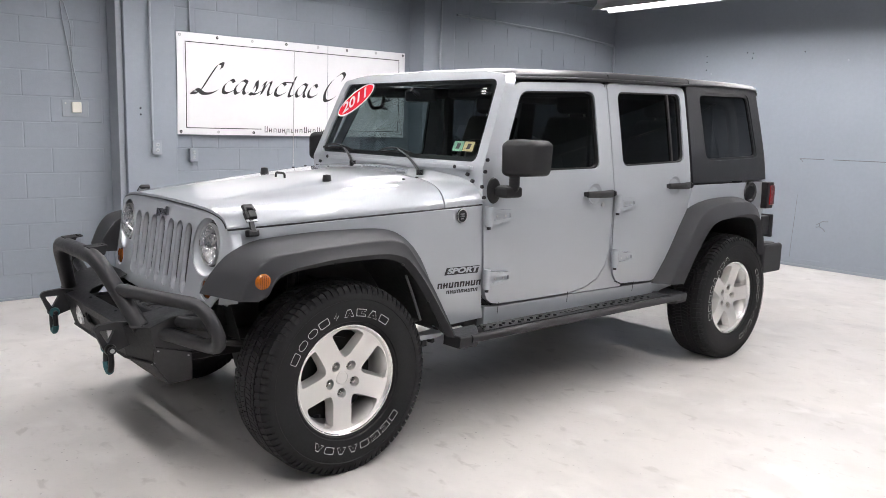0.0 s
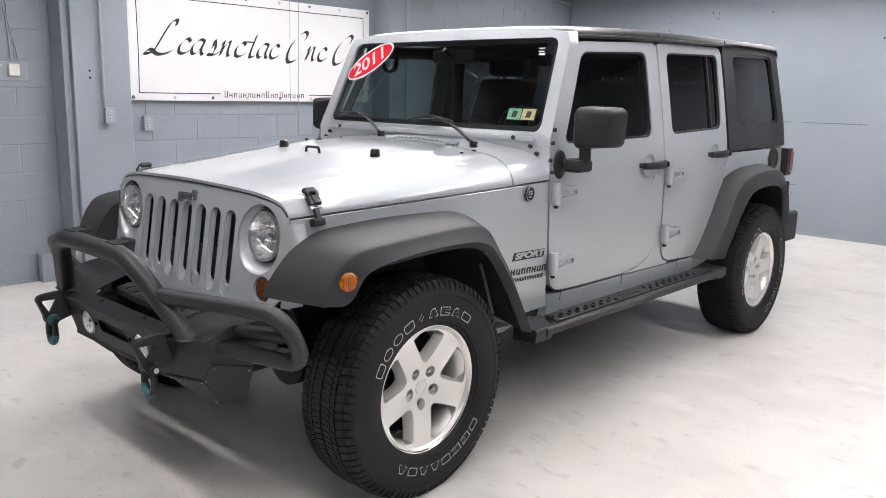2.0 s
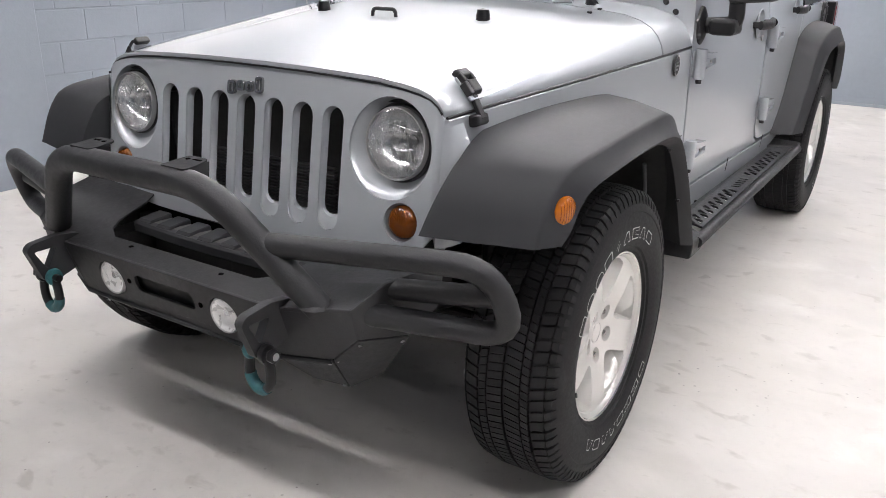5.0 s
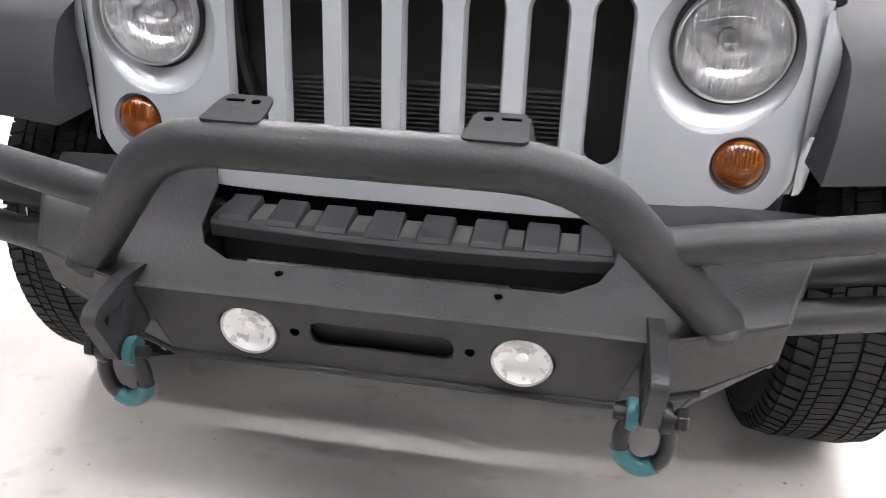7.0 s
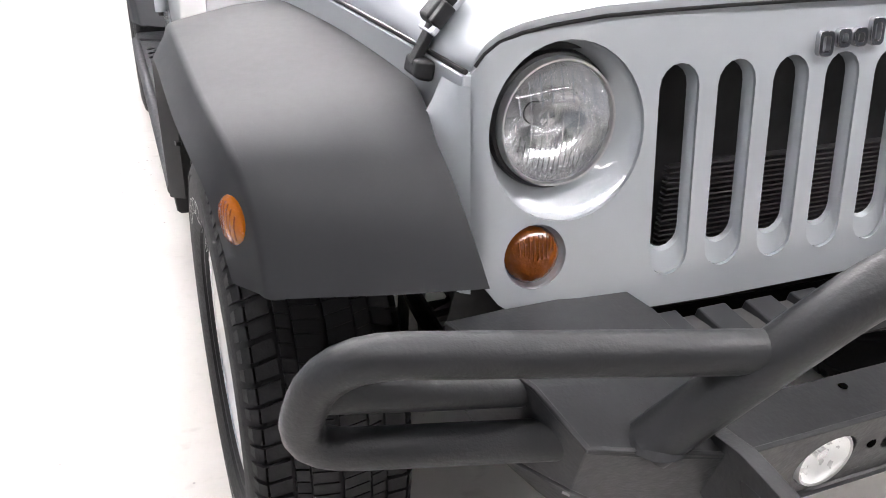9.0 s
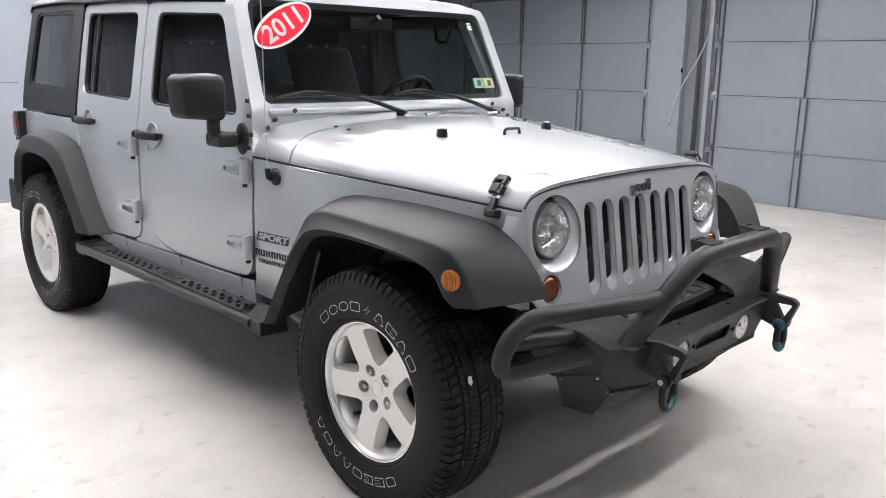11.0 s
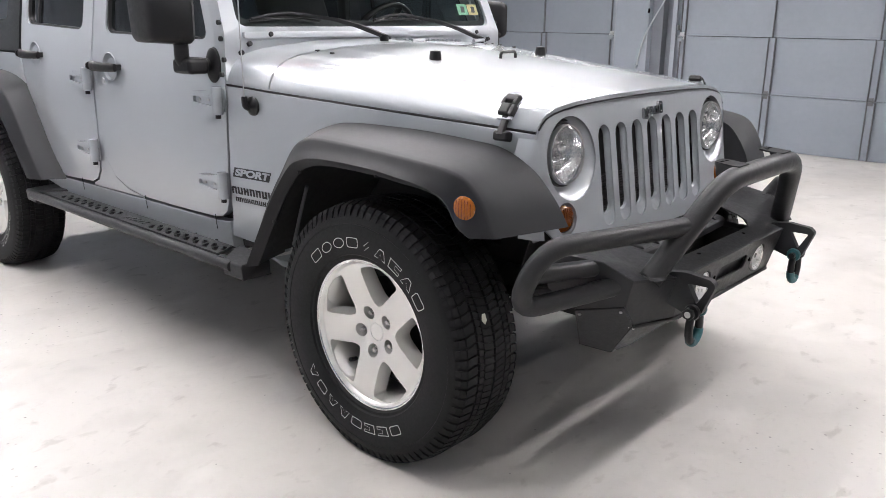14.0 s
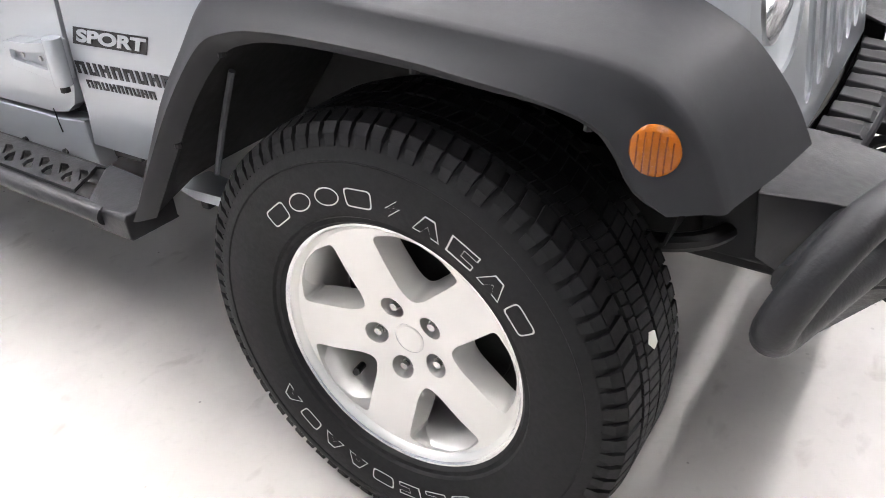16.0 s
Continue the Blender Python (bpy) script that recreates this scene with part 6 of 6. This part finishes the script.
    part("pin", tubes(([(xs, sy - 0.046, 0.545), (xs, sy + 0.046, 0.545)], 0.010, 12)), TRIMBLACK, sh)
    part("pin_nut", tubes(([(xs, sy + s * 0.036, 0.545), (xs, sy + s * 0.050, 0.545)], 0.017, 6)), TRIMBLACK, sh, bevel=0.002)
    part("nut_face", tubes(([(xs, sy + s * 0.050, 0.545), (xs, sy + s * 0.0515, 0.545)], 0.009, 12)), NICKEL, sh)
    for o_, m2 in ((0.022, TRIMBLACK), (-0.022, TEAL)):
        bm = bmesh.new()
        revolve(bm, [(0.009, -0.007), (0.021, -0.007), (0.023, 0.0), (0.021, 0.007), (0.009, 0.007)], 20, at=(xs, sy + s * o_, 0.545))
        part("washer", bm, m2, sh)
    # fog lamp
    fc_ = fp(s * 0.207, 0.557)
    fg = part("fog_lamp", bmesh.new(), TRIMBLACK, bump, "round clear fog lamp set in the bumper")
    pl = Matrix.Translation(fc_ + Vector((0.004, 0, 0))) @ Euler((0, radians(3.0), 0)).to_matrix().to_4x4()
    bm = bmesh.new()
    revolve(bm, [(0.0465, -0.024), (0.0465, -0.008), (0.044, -0.002), (0.041, -0.004)], 36, axis="x")
    part("rim", bm, NICKEL, fg, m=pl)
    bm = bmesh.new()
    revolve(bm, [(0.043, -0.005), (0.034, -0.014), (0.018, -0.020), (0.0001, -0.022)], 36, axis="x")
    part("reflector", bm, FOG_BOWL, fg, m=pl)
    part("bulb", tubes(([(-0.022, 0, 0.004), (-0.010, 0, 0.004)], 0.009, 12)), CHROME, fg, m=pl)
    bm = bmesh.new()
    revolve(bm, [(0.044, -0.004), (0.03, 0.002), (0.0001, 0.005)], 36, axis="x")
    ln = part("lens", bm, LENS, fg, m=pl)
    ln.visible_shadow = False
    p = fp(s * 0.132, 0.567)
    part("bolt_hole", tubes(([p + Vector((-0.004, 0, 0)), p + Vector((0.0015, 0, 0))], 0.0075, 10)), HOLE_SHADE, bump)
    p = Vector((0.688, s * 0.165, bz(0.688)))
    part("bolt_hole", tubes(([p, p + Vector((0, 0, 0.0012))], 0.0065, 10)), HOLE_SHADE, bump)
part("hoop", tubes(([(0.692, -0.474, 0.632), (0.786, -0.264, 0.888), (0.786, 0.264, 0.888), (0.692, 0.474, 0.632)], 0.0325, 20, 0.09)), POWDER, bump)
# notched beam in the opening, crash bar behind, and the chin
def beam_row(y):
    bow = -0.016 * (y / 0.33) ** 2
    return [(0.484 + bow, y, 0.600), (0.555 + bow, y, 0.606), (0.566 + bow, y, 0.612), (0.566 + bow, y, 0.634), (0.560 + bow, y, 0.641), (0.530 + bow, y, 0.642), (0.484 + bow, y, 0.6386)]


bm = bmesh.new()
loft(bm, [beam_row(-0.34 + 0.04 * k) for k in range(18)], True, True)
beam = part("notched_beam", bm, PLASTIC, bump, "grey plastic beam with notches", bevel=0.002)
for k in range(8):
    y = -0.30 + k * 0.0857
    bow = -0.016 * (y / 0.33) ** 2
    bm = bmesh.new()
    loft(bm, [[(0.480 + bow, y - w, 0.638), (0.480 + bow, y + w, 0.638), (0.560 + bow, y + w, 0.6405), (0.560 + bow, y - w, 0.6405)] if top == 0 else [(0.482 + bow, y - w, 0.654), (0.482 + bow, y + w, 0.654), (0.551 + bow, y + w, 0.6485), (0.551 + bow, y - w, 0.6485)] for w, top in ((0.0285, 0), (0.0255, 1))], True, True)
    part("tooth", bm, PLASTIC, beam, bevel=0.003)
    if k < 7:
        bm = bmesh.new()
        loft(bm, [[(x + bow, y + 0.0857 / 2 - 0.013, z), (x + bow, y + 0.0857 / 2 + 0.013, z)] for x, z in ((0.488, 0.6412), (0.525, 0.6440), (0.548, 0.6430))])
        part("worn_pad", bm, BEAM_DUST, beam)
# added black sheet that stands in for the shade behind the beam
part("gap_shade", panel([(-0.35, 0.615), (0.35, 0.615), (0.35, 0.662), (-0.35, 0.662)], [], lambda u, v: Vector((0.481 - 0.016 * (u / 0.33) ** 2, u, v)), (-0.003, 0, 0), steps(-0.35, 0.35, 0.07)[1:-1]), HOLE_SHADE, bump)
pieces("frame_crossmember", [(0.40, 0.47, -0.42, 0.42, 0.52, 0.63), (0.55, 0.69, -0.26, -0.10, 0.495, 0.525), (0.55, 0.69, 0.16, 0.26, 0.495, 0.525)], DARK, bump, bevel=0.004)
part("chin_plate", panel([(-0.345, 0.0), (0.345, 0.0), (0.36, 0.20), (-0.36, 0.20)], [slot(-0.28 + 0.08 * k, 0.03, 0.05, 0.16) for k in range(8)], lambda u, v: Vector((0.706 - v * 0.95, u, 0.488 - v * 0.50)), (-0.004, 0, 0.006)), POWDER, bump)
part("lower_lip", tubes(([(0.655, -0.470, 0.484), (0.710, -0.340, 0.486), (0.710, 0.340, 0.486), (0.655, 0.470, 0.484)], 0.006, 8)), POWDER, bump)
pieces("bumper_bracket", [(0.2, 0.62, -0.44, -0.36, 0.50, 0.60), (0.2, 0.62, 0.36, 0.44, 0.50, 0.60)], DARK, bump)

# ---- underside ----
pieces("frame_rail", [(-3.5, 0.5, -0.46, -0.36, 0.46, 0.57), (-3.5, 0.5, 0.36, 0.46, 0.46, 0.57)], DARK, car, bevel=0.01)
part("front_axle", tubes(([(0, -0.66, HUB), (0, 0.66, HUB)], 0.045, 12), ([(0.0, 0.22, HUB), (0.14, 0.22, HUB)], 0.12, 14), ([(0.15, -0.62, 0.40), (0.15, 0.62, 0.42)], 0.018, 10), ([(0.11, -0.55, 0.47), (0.12, 0.45, 0.55)], 0.016, 10)), DARK, car)
part("rear_axle", tubes(([(WB, -0.66, HUB), (WB, 0.66, HUB)], 0.045, 12), ([(WB - 0.14, 0, HUB), (WB + 0.14, 0, HUB)], 0.13, 14)), DARK, car)
for s in (1, -1):
    part("sway_bar", tubes(([(0.02, s * 0.56, 0.55), (0.18, s * 0.57, 0.54), (0.30, s * 0.57, 0.53), (0.40, s * 0.53, 0.545), (0.43, s * 0.40, 0.56)], 0.017, 10, 0.06)), TRIMBLACK, car)
    part("sway_link", tubes(([(0.03, s * 0.58, 0.55), (0.02, s * 0.60, 0.40)], 0.010, 8)), NICKEL, car)
    part("frame_horn", boxes((0.36, 0.50, min(s * 0.44, s * 0.50), max(s * 0.44, s * 0.50), 0.50, 0.66)), DARK, car, bevel=0.01)
    # added plate that blocks a streak of light between tyre and bumper
    part("splash_blocker", panel([(0.0, 0.0), (0.16, 0.0), (0.15, 0.16), (0.0, 0.17)], [], lambda u, v: Vector((0.33 + v * 0.25, s * (0.44 + u), 0.55 + v)), (0.004, 0, 0)), DARK, car)
part("engine_bay_floor", boxes((-0.8, 0.28, -0.44, 0.44, 0.46, 0.62)), DARK, car)
part("transfer_skid", boxes((-2.4, -0.9, -0.36, 0.36, 0.36, 0.46)), DARK, car, bevel=0.02)
part("exhaust_silencer", tubes(([(-2.2, -0.45, 0.40), (-2.75, -0.45, 0.42)], 0.08, 14)), DARK, car)
for s in (1, -1):
    for x in (0.0, WB):
        pts = [(x + 0.06 * math.cos(k * 0.5), s * 0.50 + 0.06 * math.sin(k * 0.5), 0.46 + 0.30 * k / 70) for k in range(71)]
        part("coil_spring", tubes((pts, 0.009, 6)), DARK, car)
        part("damper", tubes(([(x + 0.09, s * 0.56, 0.38), (x + 0.05, s * 0.53, 0.82)], 0.026, 10)), TRIMBLACK, car)


# ---- wheels ----
def build_wheel():
    w = part("wheel", bmesh.new(), RUBBER, car, "black all-terrain tyre on a five-spoke silver alloy rim")
    bm = bmesh.new()
    prof = [(0.226, 0.070), (0.228, 0.098), (0.240, 0.112), (0.248, 0.113), (0.252, 0.1185), (0.275, 0.1255), (0.300, 0.1285), (0.325, 0.1285), (0.343, 0.1255), (0.345, 0.1275), (0.352, 0.1265), (0.372, 0.118), (0.386, 0.108), (0.394, 0.097), (0.3965, 0.06), (0.397, 0.0)]
    prof = prof + [(r, -h) for r, h in prof[-2::-1]]
    revolve(bm, prof, 96)
    tyre = part("tyre", bm, RUBBER, w, angle=25)
    # tread blocks in five ribs, and shoulder lugs that run down the sidewall
    bm = bmesh.new()
    rng = random.Random(4)
    N, M = 84, 122

    def block(a0, a1, h0, h1, r0, r1, skew, r1b=None):
        vs = []
        for r, k in ((r0, 0), (r1, 1)):
            for a, h in ((a0, h0), (a1, h0), (a1 + skew, h1), (a0 + skew, h1)):
                rr = r if not (r1b and k and h == h1) else r1b
                g = 0.0009 if k else 0
                vs.append(bm.verts.new((rr * math.cos(a), h, rr * math.sin(a))))
        for f in ((4, 5, 6, 7), (0, 1, 5, 4), (1, 2, 6, 5), (2, 3, 7, 6), (3, 0, 4, 7)):
            bm.faces.new([vs[i] for i in f])

    for i in range(N):
        a = 2 * math.pi * i / N
        d = 2 * math.pi / N
        for sgn in (1, -1):
            aa = a + (0.2 if sgn > 0 else 0.7) * d
            cut = d * (0.80 if i % 2 else 0.72)
            block(aa, aa + cut, sgn * 0.072, sgn * 0.104, 0.394, 0.4045, 0.018, 0.398)
            vs = []
            for k, (r, h, o) in enumerate(((0.398, 0.104, 0.0), (0.384, 0.1145, 0.0), (0.366, 0.1215, 0.0))):
                for b in (aa + 0.018 + d * 0.05 * k, aa + 0.018 + cut - d * 0.05 * k):
                    vs.append(bm.verts.new((r * math.cos(b), sgn * (h + (0.0035 if k < 2 else 0.0008)), r * math.sin(b))))
                    vs.append(bm.verts.new(((r - 0.006) * math.cos(b), sgn * (h - 0.006), (r - 0.006) * math.sin(b))))
            for k in (0, 4):
                bm.faces.new((vs[k], vs[k + 2], vs[k + 6], vs[k + 4]))
                bm.faces.new((vs[k], vs[k + 4], vs[k + 5], vs[k + 1]))
                bm.faces.new((vs[k + 2], vs[k + 3], vs[k + 7], vs[k + 6]))
    for i in range(M):
        d = 2 * math.pi / M
        for h0, h1, sk, ph in ((-0.066, -0.047, 0.012, 0.3), (-0.043, -0.004, 0.016, 0.0), (0.004, 0.043, -0.016, 0.45), (0.047, 0.066, -0.012, 0.8)):
            aa = (i + ph + rng.uniform(-0.03, 0.03)) * d
            block(aa, aa + d * 0.86, h0, h1, 0.394, 0.406, sk)
    part("tread", bm, RUBBER, tyre, angle=20)
    # raised outline shapes along two arcs of the sidewall
    def arc_shape(a, width, tall, kind, r0, name="sidewall_mark"):
        """An outlined oval, block or wedge on the sidewall at angle a (from the top, clockwise seen from outside)."""
        if kind == "oval":
            o = disc_poly(0, 0, width / 2, tall / 2, 20)
        elif kind == "wedge":
            o = [(-width / 2, -tall / 2), (-width / 6, tall / 2), (width / 6, tall / 2), (width / 2, -tall / 2), (width / 5, -tall / 2), (0, 0), (-width / 5, -tall / 2)]
        elif kind == "bolt":
            o = [(-width / 4, -tall / 2), (width / 2, tall * 0.1), (0, tall * 0.05), (width / 4, tall / 2), (-width / 2, -tall * 0.1), (0, -tall * 0.02)]
        elif kind == "step":
            o = [(-width / 2, -tall / 2), (width / 2, -tall / 2), (width / 2, -tall / 5), (0, -tall / 5), (0, tall / 5), (width / 2, tall / 5), (width / 2, tall / 2), (-width / 2, tall / 2)]
        else:
            o = round_poly([(-width / 2, -tall / 2), (width / 2, -tall / 2), (width / 2, tall / 2), (-width / 2, tall / 2)], 0.008, 3)
        k = 0.0021
        cx = sum(p[0] for p in o) / len(o)
        cy = sum(p[1] for p in o) / len(o)
        inn = [(cx + (u - cx) * (1 - 2.2 * k / width), cy + (v - cy) * (1 - 2.2 * k / tall)) for u, v in o]

        def lay(u, v):
            r, t = r0 + v, a + u / r0
            return Vector((-r * math.sin(t) * 1.0, 0.1292 if r < 0.333 else 0.1292 - (r - 0.333) * 0.22, r * math.cos(t)))
        b = bmesh.new()
        loft(b, [[lay(*p) + Vector((0, 0.0009, 0)) for p in o], [lay(*p) + Vector((0, 0.0009, 0)) for p in inn]], True)
        part(name, b, LETTER_WHITE, tyre)

    kinds = ["block", "oval", "oval", "block", "bolt", "wedge", "step", "wedge", "block"]
    for k, kd in enumerate(kinds):
        arc_shape(radians(-26 + 12.0 * k), 0.026 if kd == "bolt" else 0.049, 0.031, kd, 0.290)
    kinds = ["wedge", "block", "wedge", "wedge", "block", "step", "step", "block"]
    for k, kd in enumerate(kinds):
        arc_shape(radians(180 + 68 - 11.6 * k), 0.046, 0.030, kd, 0.291)
    # rim
    bm = bmesh.new()
    revolve(bm, [(0.224, -0.10), (0.205, -0.09), (0.198, 0.0), (0.202, 0.055), (0.212, 0.082), (0.220, 0.094), (0.2275, 0.1015), (0.233, 0.104), (0.2365, 0.1005), (0.236, 0.092)], 72)
    rim = part("rim", bm, ALLOY, w, "five-spoke silver alloy", angle=50)
    bm = bmesh.new()
    revolve(bm, [(0.2265, 0.1022), (0.2300, 0.1050), (0.2335, 0.1052), (0.2368, 0.1015)], 72)
    part("rim_lip", bm, ALLOY_CUT, rim)
    windows = []
    for k in range(5):
        a0 = 2 * math.pi * (k + 0.5) / 5
        o = [(0.088, 0.0), (0.106, -0.20), (0.204, -0.405), (0.2135, -0.20), (0.2165, 0.0), (0.2135, 0.20), (0.204, 0.405), (0.106, 0.20)]
        windows.append(round_poly([(r * math.sin(a0 + t), r * math.cos(a0 + t)) for r, t in o], 0.012, 3))

    def spoke_face(u, v, d=0.0):
        r = math.hypot(u, v)
        return Vector((-u, 0.060 + 0.030 * math.sin(min(1, r / 0.2) * math.pi * 0.5) ** 1.4 - d, v))
    lugs = [disc_poly(0.0635 * math.sin(2 * math.pi * k / 5), 0.0635 * math.cos(2 * math.pi * k / 5), 0.0215, 0.0215, 20) for k in range(5)]
    bm = panel(disc_poly(0, 0, 0.2195, 0.2195, 80), windows + lugs, spoke_face, None, steps(-0.2, 0.2, 0.05), steps(-0.2, 0.2, 0.05))
    front = list(bm.faces)
    edge = [e for e in bm.edges if len(e.link_faces) == 1]
    vm = {}
    for e in edge:
        for v in e.verts:
            if v not in vm:
                r = math.hypot(v.co.x, v.co.z)
                best, c = 9, None
                for wd in windows:
                    cx, cz = -sum(p[0] for p in wd) / len(wd), sum(p[1] for p in wd) / len(wd)
                    dd = math.hypot(v.co.x - cx, v.co.z - cz)
                    if dd < best and r > 0.081:
                        best, c = dd, Vector((cx, 0, cz))
                q = v.co + Vector((0, -0.050, 0))
                if r < 0.0868:
                    ang = round(math.atan2(-v.co.x, v.co.z) / (2 * math.pi / 5)) * 2 * math.pi / 5
                    lug = Vector((-0.0635 * math.sin(ang), v.co.y - 0.030, 0.0635 * math.cos(ang)))
                    q = Vector((lug.x + (v.co.x - lug.x) * 0.80, lug.y, lug.z + (v.co.z - lug.z) * 0.80))
                elif c is not None and r < 0.2185:
                    pull = 0.22 * min(1.0, max(0.0, (0.215 - r) / 0.03))
                    q = Vector((v.co.x + (c.x - v.co.x) * pull, v.co.y - 0.046, v.co.z + (c.z - v.co.z) * pull))
                vm[v] = bm.verts.new(q)
    for e in edge:
        a, b = e.verts
        bm.faces.new((a, b, vm[b], vm[a]))
    part("spokes", bm, ALLOY, rim, bevel=0.0045, angle=30)
    bm = bmesh.new()
    revolve(bm, [(0.0001, 0.0655), (0.0245, 0.0650), (0.0262, 0.0635), (0.0268, 0.055)], 36)
    cap = part("centre_cap", bm, ALLOY, rim)
    bm = bmesh.new()
    revolve(bm, [(0.0266, 0.0610), (0.0282, 0.0652), (0.0298, 0.0625)], 36)
    part("cap_groove", bm, NICKEL, rim)
    for k in range(5):
        a = 2 * math.pi * k / 5
        x, z = -0.0635 * math.sin(a), 0.0635 * math.cos(a)
        bm = bmesh.new()
        tube(bm, [(x, 0.022, z), (x, 0.061, z)], 0.0112, 6)
        tube(bm, [(x, 0.061, z), (x, 0.069, z)], 0.0078, 10)
        part("lug_nut", bm, NUTSTEEL, rim, bevel=0.0015)
    bm = bmesh.new()
    a = math.pi * 0.62
    x, z = -0.19 * math.sin(a + 2.4), 0.19 * math.cos(a + 2.4)
    tube(bm, [(x, 0.035, z), (x * 0.93, 0.066, z * 0.93)], 0.0072, 10)
    part("valve", bm, TRIMBLACK, rim)
    # brake disc and shield set near black, so the spoke openings read dark
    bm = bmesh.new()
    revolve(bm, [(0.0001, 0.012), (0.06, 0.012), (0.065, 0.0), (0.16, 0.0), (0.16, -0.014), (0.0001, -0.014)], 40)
    part("brake_disc", bm, mat("near_black_brake_steel", (0.012, 0.012, 0.012), 0.6, 0.2, 0.2, 20.0, 90.0), rim)
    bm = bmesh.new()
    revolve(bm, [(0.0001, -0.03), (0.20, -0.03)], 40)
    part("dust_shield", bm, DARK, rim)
    return w


wheel = build_wheel()
wheel.matrix_basis = pose(0, TRACK, HUB + 0.004)


def roll(s, deg):
    return pose(0, 0, 0, 0, 0, 0 if s > 0 else 180) @ pose(0, 0, 0, 0, deg, 0)


# children carry the roll, so that each wheel stands at its own angle
wheel.matrix_basis = pose(0, TRACK, HUB + 0.004) @ roll(1, 32)
def turn_tyre(w, deg):
    """Each tyre sits on its rim as it was fitted."""
    for child in w.children:
        if child.name.startswith("tyre"):
            child.matrix_basis = pose(0, 0, 0, 0, deg, 0)


for x, s, deg, fitted in ((WB, 1, -86, 0), (0, -1, 25, -9), (WB, -1, 60, 0)):
    turn_tyre(copy_thing(wheel, pose(x, s * TRACK, HUB + 0.004) @ roll(s, deg)), fitted)
turn_tyre(wheel, 4)
leaf_pts = [(0.0, 0.0), (0.006, 0.012), (0.004, 0.03), (-0.004, 0.028), (-0.007, 0.01)]
part("stuck_leaf", panel(leaf_pts, [], lambda u, v: Vector((0.398 + u * 0.7 - v * 0.25, -0.815 + u * 0.8, 0.520 + v * 1.0)), (0.001, 0, 0)), IVORY, car, "small pale scrap stuck in the tread")

# ---- blocks of the wall ----
bm = bmesh.new()
t_ = 0.0020
vs = [bm.verts.new(p) for p in ((0.0, -t_, 0.0), (0.392, -t_, 0.0), (0.392, -t_, 0.192), (0.0, -t_, 0.192), (0.0018, 0.0, 0.0018), (0.3902, 0.0, 0.0018), (0.3902, 0.0, 0.1902), (0.0018, 0.0, 0.1902))]
for f in ((4, 5, 6, 7), (0, 1, 5, 4), (1, 2, 6, 5), (2, 3, 7, 6), (3, 0, 4, 7)):
    bm.faces.new([vs[i] for i in f])
block_mesh = mesh_of("block", bm, WALLPAINT)
rest = bmesh.new()
rng = random.Random(7)
for r in range(15):
    x = X0 + (0.2 if r % 2 else 0.0)
    while x < X1 - 0.4:
        z = r * 0.2 + 0.002
        if -3.5 < x < 1.2 and not -0.95 < x < -0.55 + 0.03 and r < 14:
            b = new("block", block_mesh)
            b.parent = wall_south
            b.location = (x, Y0 + rng.uniform(-0.0006, 0.0004), z)
        else:
            box(rest, x, x + 0.392, Y0 - 0.0020, Y0, z, z + 0.192)
        x += 0.4
far = part("block_courses", rest, WALLPAINT, wall_south)
far["kind"] = "stuff"
